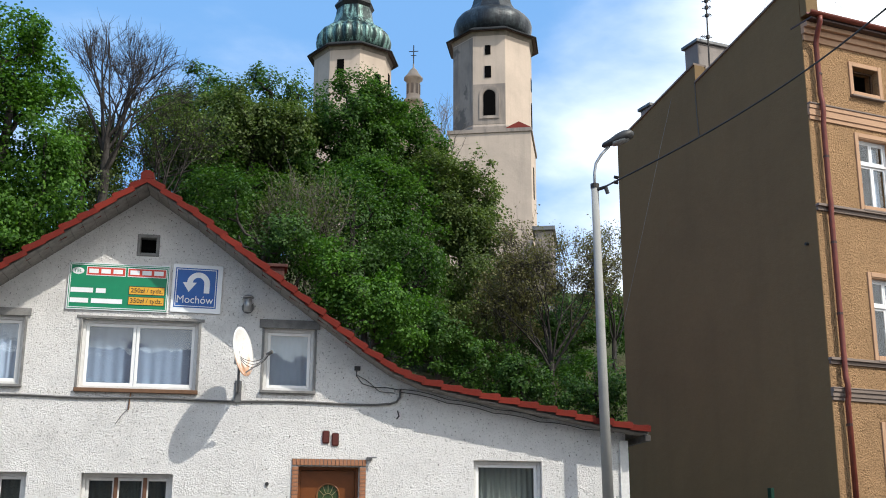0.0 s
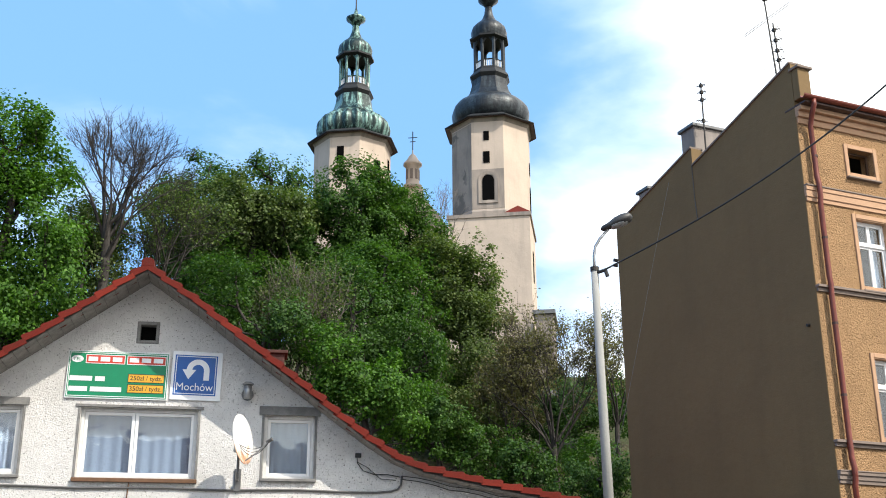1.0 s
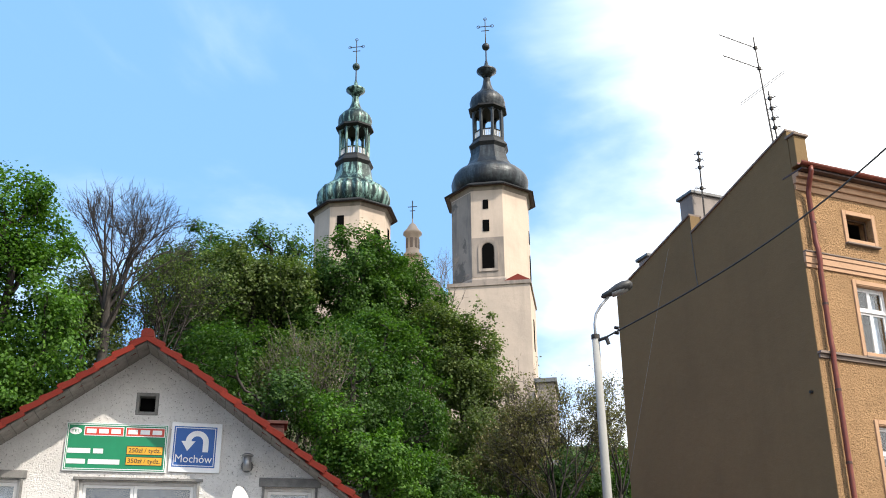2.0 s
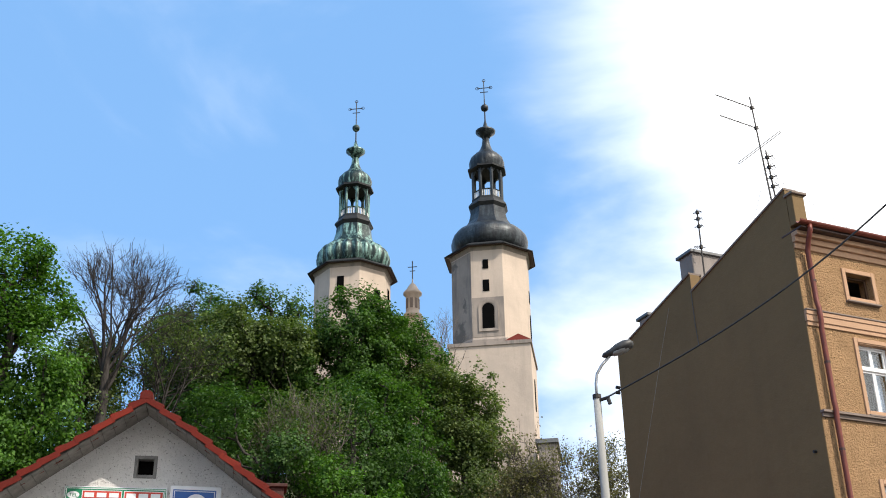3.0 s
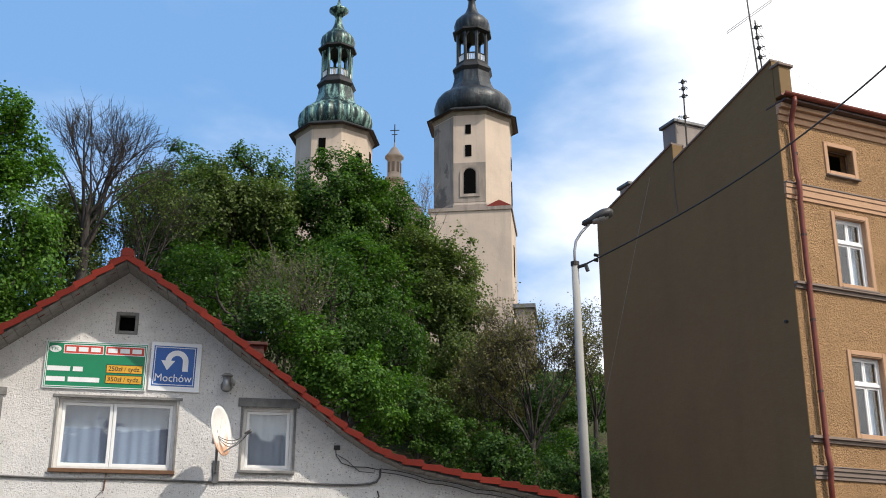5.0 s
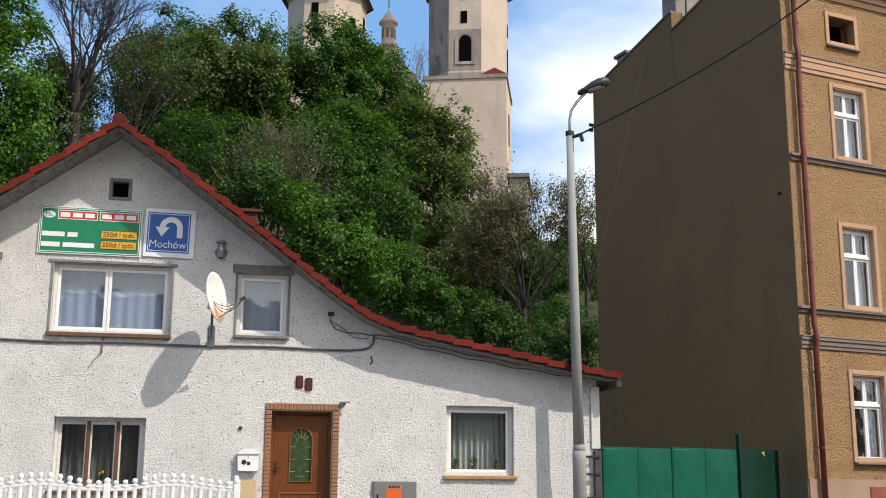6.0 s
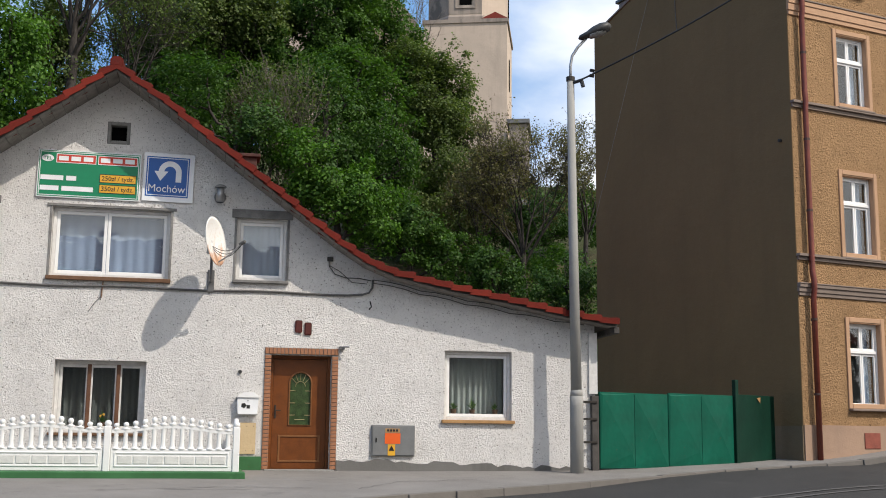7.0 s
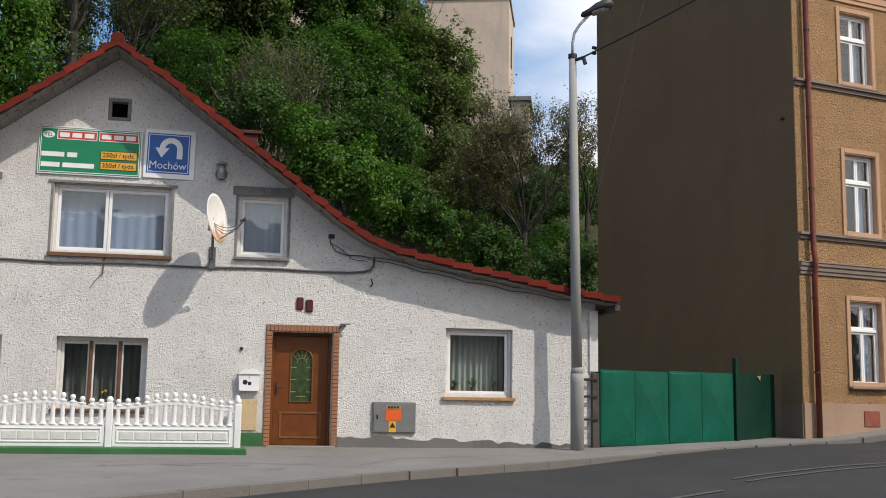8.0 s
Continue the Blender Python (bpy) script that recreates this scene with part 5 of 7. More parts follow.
def potted_plant(label, x, z, y, leafmat, seed, n=22, h=0.2, flower=None):
    t = thing("potted_plant", label, "plant", Matrix.Translation((x, y, z)))
    part("pot", Geo().lathe([(0.045, 0.0), (0.06, 0.09), (0.065, 0.09), (0.055, 0.085)], 12), M["dark_wood"], t)
    rng = np.random.default_rng(seed)
    v, f = [], []
    for i in range(n):
        a, up = rng.uniform(0, 6.28), rng.uniform(0.3, 1.0)
        L = h * rng.uniform(0.6, 1.1)
        d = np.array([math.cos(a) * (1.1 - up), math.sin(a) * 0.4 * (1.1 - up), up]) * L
        s = np.array([-math.sin(a), math.cos(a), 0]) * 0.016
        p = np.array([0, 0, 0.08])
        k = len(v)
        v += [tuple(p), tuple(p + d * 0.55 + s + [0, 0, 0.01]), tuple(p + d), tuple(p + d * 0.55 - s + [0, 0, 0.01])]
        f.append((k, k + 1, k + 2, k + 3))
    part("leaves", Geo().add(v, f), leafmat, t)
    if flower:
        g = Geo()
        for i in range(6):
            g.ball((rng.uniform(-0.08, 0.08), rng.uniform(-0.04, 0.04), 0.10 + rng.uniform(0.06, 0.14)), 0.022, 6)
        part("flowers", g, flower, t)


for k, (x, lab) in enumerate(((4.42, "small leafy green plant in a dark pot"), (4.78, "spiky green plant in a dark pot"), (5.22, "bushy green plant in a dark pot"))):
    potted_plant(lab, x, 1.045, WALL_Y + 0.27, M["leaf_mid"], k + 3, 26 if k != 1 else 18, 0.17 if k != 1 else 0.24)
potted_plant("yellow flowering plant in a window pot", -1.92, 0.72, WALL_Y + 0.26, M["leaf_mid"], 9, 24, 0.2, M["sign_yellow"])


def build_door():
    d = thing("door_1", "varnished brown wooden front door with arched leaded glass", "door", kind="structure")
    x0, x1, z1, y = 1.03, 2.05, 2.06, WALL_Y + 0.24
    part("frame", Geo().box(0.99, y - 0.03, 0, 1.05, y + 0.08, z1, 0.006).box(2.03, y - 0.03, 0, 2.09, y + 0.08, z1, 0.006).box(1.05, y - 0.03, 2.0, 2.03, y + 0.08, z1, 0.006), M["door_wood"], d)
    cx, w = 1.55, 0.20
    zc, zb = 1.56, 0.80
    arch = [(cx + w * math.cos(q), zc + w * math.sin(q)) for q in [i * math.pi / 10 for i in range(11)]]
    inner = arch + [(cx - w, zb), (cx + w, zb)]
    # leaf round the arched opening
    g = Geo()
    g.box(1.055, y, 0.02, cx - w - 0.0, y + 0.05, 1.99).box(cx + w, y, 0.02, 2.025, y + 0.05, 1.99).box(cx - w, y, 0.02, cx + w, y + 0.05, zb)
    top = [(cx + w, 1.99), (cx - w, 1.99)] + [p for p in reversed(arch)]
    g.prism([(x, z) for x, z in top], y, y + 0.05)
    leaf = part("leaf", g, M["door_wood"], d)
    trim = Geo().tube([(x, y - 0.008, z) for x, z in inner + inner[:1]], 0.016, 6)
    part("glass_moulding", trim, M["brown_wood"], leaf)
    o = part("pane", Geo().prism(inner, y + 0.02, y + 0.026), M["door_glass"], leaf, "door glass coloured with a green reflection")
    bars = Geo()
    for z in (0.98, 1.2, 1.42):
        bars.tube([(cx - w, y + 0.014, z), (cx - 0.09, y + 0.014, z)], 0.006, 5).tube([(cx + 0.09, y + 0.014, z), (cx + w, y + 0.014, z)], 0.006, 5)
    bars.tube([(cx - 0.09, y + 0.014, 0.9), (cx + 0.09, y + 0.014, 0.9)], 0.006, 5)
    for a in (30, 60, 90, 120, 150):
        q = radians(a)
        bars.tube([(cx + 0.09 * math.cos(q), y + 0.014, 1.52 + 0.09 * math.sin(q)), (cx + w * math.cos(q), y + 0.014, zc + w * math.sin(q))], 0.006, 5)
    bars.tube([(cx + 0.09 * math.cos(radians(a)), y + 0.014, 1.5 + 0.09 * math.sin(radians(a))) for a in range(0, 181, 20)], 0.006, 5)
    part("glazing_bars", bars, M["lace_glass"], leaf)
    part("panel", ring_boxes(Geo(), 1.17, 0.14, 1.93, 0.62, 0.035, y - 0.014, y + 0.002, 0.004), M["brown_wood"], leaf)
    part("handle", Geo().box(1.09, y - 0.02, 0.92, 1.12, y + 0.001, 1.16, 0.004).tube([(1.105, y - 0.02, 1.06), (1.105, y - 0.06, 1.06), (1.20, y - 0.06, 1.06)], 0.011, 6), M["iron"], leaf)
    part("threshold", Geo().box(0.92, WALL_Y - 0.16, -0.10, 2.16, WALL_Y + 0.12, 0.018, 0.01), M["concrete"], d)
    part("room_wall", Geo().box(0.4, WALL_Y + 2.2, 0, 2.8, WALL_Y + 2.3, 2.4), M["room"], d)


build_door()


def brick_surround():
    s = thing("brick_surround", "red brick edging round the front door", "door surround", kind="structure")
    g = Geo().box(-0.055, -0.02, -0.030, 0.055, 0.02, 0.030, 0.005)
    me = mesh_of("brick", g.v, g.f, M["brick"])

    def put(x, z, turn):
        o = new("brick", me)
        o.parent = s
        o.matrix_basis = pose(x, WALL_Y - 0.012 + random.uniform(-0.004, 0.004), z, 0, turn + random.uniform(-1.5, 1.5), 0)
    z = 0.05
    while z < 2.08:
        put(0.935, z, 0)
        put(2.145, z, 0)
        z += 0.070
    x = 0.91
    while x < 2.2:
        put(x, 2.125, 90)
        x += 0.070
    part("mortar", Geo().box(0.875, WALL_Y - 0.018, 0.0, 0.988, WALL_Y + 0.02, 2.06).box(2.092, WALL_Y - 0.018, 0.0, 2.205, WALL_Y + 0.02, 2.06).box(0.875, WALL_Y - 0.018, 2.062, 2.205, WALL_Y + 0.02, 2.185), M["cement"], s)


brick_surround()


def build_vent():
    x0, z0, x1, z1 = VENT
    w = thing("attic_window", "small square attic opening in a grey frame", "window", kind="structure")
    part("frame", ring_boxes(Geo(), x0 - 0.01, z0 - 0.01, x1 + 0.01, z1 + 0.01, 0.06, WALL_Y - 0.02, WALL_Y + 0.2), M["cement"], w)
    # no real shutter: a black sheet painted as the shade inside the hole
    part("shutter", Geo().box(x0 + 0.05, WALL_Y + 0.16, z0 + 0.05, x1 - 0.05, WALL_Y + 0.18, z1 - 0.05), M["black"], w)


build_vent()


def roof_edge():
    """Clay verge tiles up both slopes, and the ridge's end tile."""
    tile = Geo()
    outline = [(-0.20, 0.0), (0.20, 0.03), (0.205, 0.075), (0.16, 0.10), (-0.20, 0.055)]
    tile.prism([(x, z - 0.075) for x, z in outline], -0.06, 0.24)
    tile.box(-0.20, -0.075, -0.11, 0.195, -0.058, 0.0, 0.004)
    right = mesh_of("roof_tile", tile.v, tile.f, M["tile"])
    lv = [(-x, y, z) for x, y, z in tile.v]
    left = mesh_of("roof_tile", lv, [tuple(reversed(q)) for q in tile.f], M["tile"])
    run = 0.0
    for (a, za), (b, zb) in zip(ROOF, ROOF[1:]):
        L = math.hypot(b - a, zb - za)
        n = max(1, round(L / 0.345))
        for i in range(n):
            w = (i + 0.5) / n
            x, z = a + (b - a) * w, za + (zb - za) * w
            slope = math.degrees(math.atan2(zb - za, b - a))
            for row in range(2):
                o = new("roof_tile", right if slope < 0 else left)
                o.parent = house_roof
                o.matrix_basis = pose(x + random.uniform(-0.008, 0.008), WALL_Y - over(x) + row * 0.30, z - 0.03 + random.uniform(-0.008, 0.008), 0, -slope + (-5.0 if slope < 0 else 5.0) + random.uniform(-1.8, 1.8), random.uniform(-1, 1))
    # the rest of the slopes, row by row
    g = Geo()
    for (a, za), (b, zb) in zip(ROOF, ROOF[1:]):
        L = math.hypot(b - a, zb - za)
        n = max(1, round(L / 0.345))
        slope = math.atan2(zb - za, b - a)
        for i in range(n):
            w0, w1 = i / n, (i + 1) / n
            lift0, lift1 = (0.012, 0.045) if slope < 0 else (0.045, 0.012)
            v = [(a + (b - a) * w0, WALL_Y - 0.18, za + (zb - za) * w0 + lift0 - 0.03), (a + (b - a) * w1, WALL_Y - 0.18, za + (zb - za) * w1 + lift1 - 0.03)]
            v += [(x, WALL_Y + 9.6, z) for x, y, z in v] + [(x, y, z - 0.03) for x, y, z in v] + [(x, WALL_Y + 9.6, z - 0.03) for x, y, z in v]
            g.add(v, [(0, 1, 3, 2), (4, 6, 7, 5), (0, 4, 5, 1), (0, 2, 6, 4), (1, 5, 7, 3), (2, 3, 7, 6)])
    o = part("tile_courses", g, M["tile"], house_roof)
    o["kind"] = "stuff"
    ridge = Geo()
    y = WALL_Y - over(-1.9) - 0.08
    while y < WALL_Y + 9.5:
        ridge.prism([(-2.04, 7.025), (-1.811, 7.025), (-1.819, 7.136), (-1.88, 7.179), (-1.971, 7.179), (-2.033, 7.136)], y, y + 0.40 if y + .4 < WALL_Y + 9.6 else WALL_Y + 9.6)
        y += 0.405
    part("ridge_tiles", ridge, M["tile"], house_roof)
    # soffit boards under the overhang
    for (a, za), (b, zb) in zip(ROOF, ROOF[1:]):
        L = math.hypot(b - a, zb - za)
        n = max(1, round(L / 0.22))
        for i in range(n):
            w0, w1 = (i + 0.03) / n, (i + 0.97) / n
            v = []
            for w in (w0, w1):
                x, z = a + (b - a) * w, za + (zb - za) * w - 0.158
                v += [(x, WALL_Y - over(x) + 0.012, z), (x, WALL_Y - 0.002, z), (x, WALL_Y - over(x) + 0.012, z - 0.018), (x, WALL_Y - 0.002, z - 0.018)]
            part("soffit_board", Geo().add(v, [(0, 1, 5, 4), (2, 6, 7, 3), (0, 2, 3, 1), (4, 5, 7, 6), (0, 4, 6, 2), (1, 3, 7, 5)]), M["verge"], house_roof)
    # wooden fascia end at the low eave
    part("eave_gutter", Geo().box(7.36, WALL_Y - over(7.3) - 0.02, 2.58, 7.47, WALL_Y + 9.6, 2.70, 0.01), M["eave_wood"], house_roof)


roof_edge()


def build_signs():
    y = WALL_Y - 0.035
    s = thing("rental_sign", "green and white car rental board on the gable", "sign", pose(-3.25, y, 4.75, 0, 0.2, 0))
    part("board", Geo().box(0, 0, 0, 1.78, 0.03, 0.87, 0.004), M["sign_white"], s)
    part("green_field", Geo().box(0.02, -0.004, 0.02, 1.76, 0.0, 0.85), M["sign_green"], s)
    part("border", ring_boxes(Geo(), 0.035, 0.035, 1.745, 0.835, 0.012, -0.007, -0.0042, 0), M["sign_white"], s)
    # telephone line: plain bars
    part("oval", Geo().add(*(lambda n: ([(0.165 + 0.105 * math.cos(6.2832 * i / n), yy, 0.71 + 0.062 * math.sin(6.2832 * i / n)) for yy in (-0.008, -0.0045) for i in range(n)], [tuple(range(n)), tuple(range(2 * n - 1, n - 1, -1))] + [((i + 1) % n, i, n + i, n + (i + 1) % n) for i in range(n)]))(24)), M["sign_white"], s)
    letters("TEL", 0.085, M["sign_green"], Matrix.Translation((0.09, -0.0115, 0.68)), s, width=0.15)
    for a in (0.32, 1.04):
        f = part("red_field", Geo().box(a, -0.008, 0.64, a + 0.67, -0.0045, 0.79), M["sign_red"], s)
        part("field_border", ring_boxes(Geo(), a - 0.008, 0.632, a + 0.678, 0.798, 0.011, -0.0105, -0.0085, 0), M["sign_white"], f)
        for q in range(3):
            part("number_bar", Geo().box(a + 0.035 + q * 0.212, -0.0115, 0.675, a + 0.035 + q * 0.212 + 0.165, -0.0085, 0.755), M["sign_white"], f)
    for q, (z, txt) in enumerate(((0.315, "250zł / tydz."), (0.125, "350zł / tydz."))):
        f = part("yellow_field", Geo().box(1.08, -0.008, z, 1.70, -0.0045, z + 0.14), M["sign_yellow"], s)
        part("field_border", ring_boxes(Geo(), 1.072, z - 0.008, 1.708, z + 0.148, 0.009, -0.0105, -0.0085, 0), M["sign_black"], f)
        letters(txt, 0.115, M["sign_black"], Matrix.Translation((1.11, -0.0115, z + 0.035)), f, width=0.56)
    # car names: plain bars
    for x0, x1, z in ((0.06, 0.45, 0.315), (0.50, 0.67, 0.315), (0.06, 0.38, 0.125), (0.43, 0.97, 0.125)):
        part("name_bar", Geo().box(x0, -0.0085, z, x1, -0.0045, z + 0.085), M["sign_white"], s)
    d = thing("road_sign", "blue and white turn-back direction sign on the gable", "sign", pose(-1.43, y, 4.77, 0, 0.9, 0))
    part("board", Geo().box(0, 0, 0, 0.90, 0.03, 0.90, 0.004), M["sign_white"], d)
    part("blue_field", Geo().box(0.05, -0.004, 0.09, 0.81, 0.0, 0.83), M["sign_blue"], d)
    part("border", ring_boxes(Geo(), 0.072, 0.112, 0.788, 0.808, 0.012, -0.007, -0.0042, 0), M["sign_white"], d)
    cx, zc, ro, ri = 0.47, 0.55, 0.205, 0.105
    n = 14
    pts = [(cx + ro * math.cos(q), zc + ro * math.sin(q)) for q in [i * math.pi / n for i in range(n + 1)]]
    back = [(cx + ri * math.cos(q), zc + ri * math.sin(q)) for q in [math.pi - i * math.pi / n for i in range(n + 1)]]
    v = [(x, -0.008, z) for x, z in pts] + [(x, -0.008, z) for x, z in reversed(back)]
    k = n + 1
    faces = [(i, k + i, k + i + 1, i + 1) for i in range(n)]
    g = Geo().add(v, faces).box(cx + ri, -0.008, 0.37, cx + ro, -0.0045, zc)
    g.add([(cx - ro - 0.075, -0.0085, zc + 0.01), (cx - ri + 0.075, -0.0085, zc + 0.01), (cx - 0.155 - 0.01, -0.0085, zc - 0.17)], [(0, 2, 1)])
    part("arrow", g, M["sign_white"], d)
    letters("Mochów", 0.2, M["sign_white"], Matrix.Translation((0.105, -0.0115, 0.175)), d, width=0.65)


build_signs()


def build_dish():
    """The dish stands well off the wall on an arm and looks south."""
    c = Vector((-0.08, 19.86, 3.95))
    t = thing("satellite_dish", "white rust-stained satellite dish on a wall arm", "satellite dish")
    way = Vector((0.90, -0.43, 0.14)).normalized()
    q = way.to_track_quat("Z", "Y").to_matrix().to_4x4()
    m = Matrix.Translation(c) @ q
    prof = [(0.01, -0.075), (0.15, -0.066), (0.28, -0.042), (0.38, -0.012), (0.435, 0.008), (0.44, 0.0), (0.38, -0.024), (0.28, -0.054), (0.15, -0.078), (0.01, -0.087)]
    tmp = Geo().lathe(prof, 40)
    part("reflector", Geo().add([(x * 0.90, y, z) for x, y, z in tmp.v], tmp.f, m), M["dish"], t, "", True)
    lnb = c + way * 0.48 + Vector((0.0, 0, -0.14))
    low = c + Vector((0.06, -0.02, -0.37))
    part("feed_arm", Geo().tube([low, low + (lnb - low) * 0.5 + Vector((0, 0, -0.03)), lnb], 0.014, 6), M["steel"], t)
    part("receiver", Geo().tube([lnb + Vector((-0.02, 0.03, 0.0)), lnb + Vector((0.07, -0.03, 0.05))], 0.032, 8), M["grey_cable"], t)
    hub = c - way * 0.10 + Vector((0, 0, -0.05))
    part("bracket", Geo().tube([hub, hub + Vector((-0.02, 0.12, -0.12))], 0.045, 8).box(hub.x - 0.05, hub.y - 0.02, hub.z - 0.08, hub.x + 0.03, hub.y + 0.06, hub.z + 0.08, 0.01), M["steel"], t)
    wall = Vector((-0.14, WALL_Y - 0.02, 3.35))
    post = Vector((-0.14, hub.y + 0.14, hub.z - 0.14))
    part("wall_arm", Geo().tube([post, Vector((-0.14, post.y + 0.04, 3.42)), Vector((-0.14, post.y + 0.18, 3.34)), wall], 0.024, 8), M["lead"], t)
    part("wall_plate", Geo().box(-0.20, WALL_Y - 0.025, 3.18, -0.08, WALL_Y - 0.002, 3.55, 0.005), M["lead"], t)
    g = Geo()
    for k in range(3):
        a = lnb + Vector((0, 0.02 * k, -0.02))
        pts = [a + (hub - a) * (i / 10) + Vector((0, 0.02 * k, -(0.10 + 0.05 * k) * math.sin(math.pi * i / 10))) for i in range(11)]
        g.tube(pts, 0.006, 5)
    part("dish_cable", g, M["cable"], t)


build_dish()


def wall_cables():
    y = WALL_Y - 0.022
    c = thing("wall_cable", "dark cable conduit running along the house wall", "cable")
    pts = [(-7.1 + i * 0.35, y, 3.185 + 0.012 * math.sin(i * 0.9)) for i in range(28)] + [(2.62, y, 3.20), (2.74, y, 3.24), (2.80, y, 3.33), (2.81, y, 3.48)]
    part("conduit", Geo().tube(pts, 0.021, 6), M["grey_cable"], c)
    part("junction", Geo().box(-0.19, y - 0.02, 3.15, -0.09, y + 0.02, 3.55, 0.006), M["lead"], c)
    for a, b in (((2.81, 3.48), (7.0, 2.82)), ((2.81, 3.42), (6.9, 2.74))):
        part("thin_cable", Geo().tube([(a[0] + (b[0] - a[0]) * i / 14, y, a[1] + (b[1] - a[1]) * i / 14 - 0.05 * math.sin(math.pi * i / 14) + (0.03 if i % 3 else 0)) for i in range(15)], 0.007, 5), M["cable"], c)
    loop = [(1.98, 3.84), (1.99, 3.70), (2.10, 3.56), (2.30, 3.50), (2.55, 3.50), (2.78, 3.46)]
    part("loose_cable", Geo().tube([(x, y - 0.01, z) for x, z in loop], 0.009, 5), M["cable"], c)
    loop = [(1.99, 3.72), (2.18, 3.62), (2.42, 3.42), (2.70, 3.40)]
    part("loose_cable", Geo().tube([(x, y - 0.01, z) for x, z in loop], 0.007, 5), M["cable"], c)
    part("clamp", Geo().box(1.95, y - 0.02, 3.80, 2.06, y + 0.02, 3.88, 0.005), M["cable"], c)
    r = thing("rusty_strap", "short rusty cable drop on the roughcast wall", "cable")
    part("strap", Geo().tube([(-2.01, y, 3.30), (-2.02, y, 3.15), (-2.03, y, 2.98)], 0.012, 5), M["brown_sill"], r)
    part("strap", Geo().tube([(-2.02, y, 3.02), (-2.14, y, 2.88), (-2.24, y, 2.72)], 0.006, 4), M["grey_cable"], r)
    v = thing("flue_pipe", "short grey metal flue with cap on the gable", "flue pipe", pose(-0.04, WALL_Y, 4.9))
    part("collar", Geo().add([(x, z * 0.4 - 0.0, y2) for x, y2, z in Geo().lathe([(0.11, -0.04), (0.11, 0.0)], 16).v], Geo().lathe([(0.11, -0.04), (0.11, 0.0)], 16).f), M["lead"], v)
    part("elbow", Geo().tube([(0, 0.0, 0.05), (0, -0.12, 0.05), (0, -0.16, 0.02)], 0.055, 10), M["steel"], v, "", True)
    part("pipe", Geo().tube([(0, -0.16, -0.10), (0, -0.16, 0.14)], 0.07, 12), M["steel"], v, "", True)
    part("cap", Geo().lathe([(0.10, 0.15), (0.11, 0.17), (0.06, 0.20)], 14, (0, -0.16)), M["steel"], v)
    l = thing("wall_lamp", "small grey outdoor light arm above the door", "wall light", pose(2.26, WALL_Y, 2.20))
    part("arm", Geo().tube([(0, 0, 0), (0.02, -0.10, 0.02), (0.12, -0.16, 0.015)], 0.016, 6), M["steel"], l)
    part("shade", Geo().box(-0.05, -0.09, -0.03, 0.05, -0.002, 0.03, 0.01), M["lead"], l)
    p = solo("wall_peg", Geo().tube([(0.445, WALL_Y - 0.03, 1.73), (0.445, WALL_Y, 1.73)], 0.035, 8), M["cable"], "small dark metal stub in the wall", "peg")
    p = solo("cable_hook", Geo().tube([(2.76, WALL_Y - 0.03, 3.08), (2.79, WALL_Y - 0.03, 2.98), (2.75, WALL_Y, 2.93)], 0.014, 6), M["cable"], "small dark iron cable hook on the wall", "hook")
    # house number: plain dark bars of its size
    n = thing("house_number", "dark red metal house number over the door", "house number", pose(1.40, WALL_Y - 0.03, 2.42))
    part("numeral", Geo().box(0.0, 0, 0.04, 0.13, 0.025, 0.27, 0.02), M["dark_letter"], n)
    part("numeral", Geo().box(0.17, 0, 0.0, 0.30, 0.025, 0.23, 0.02), M["dark_letter"], n)


wall_cables()


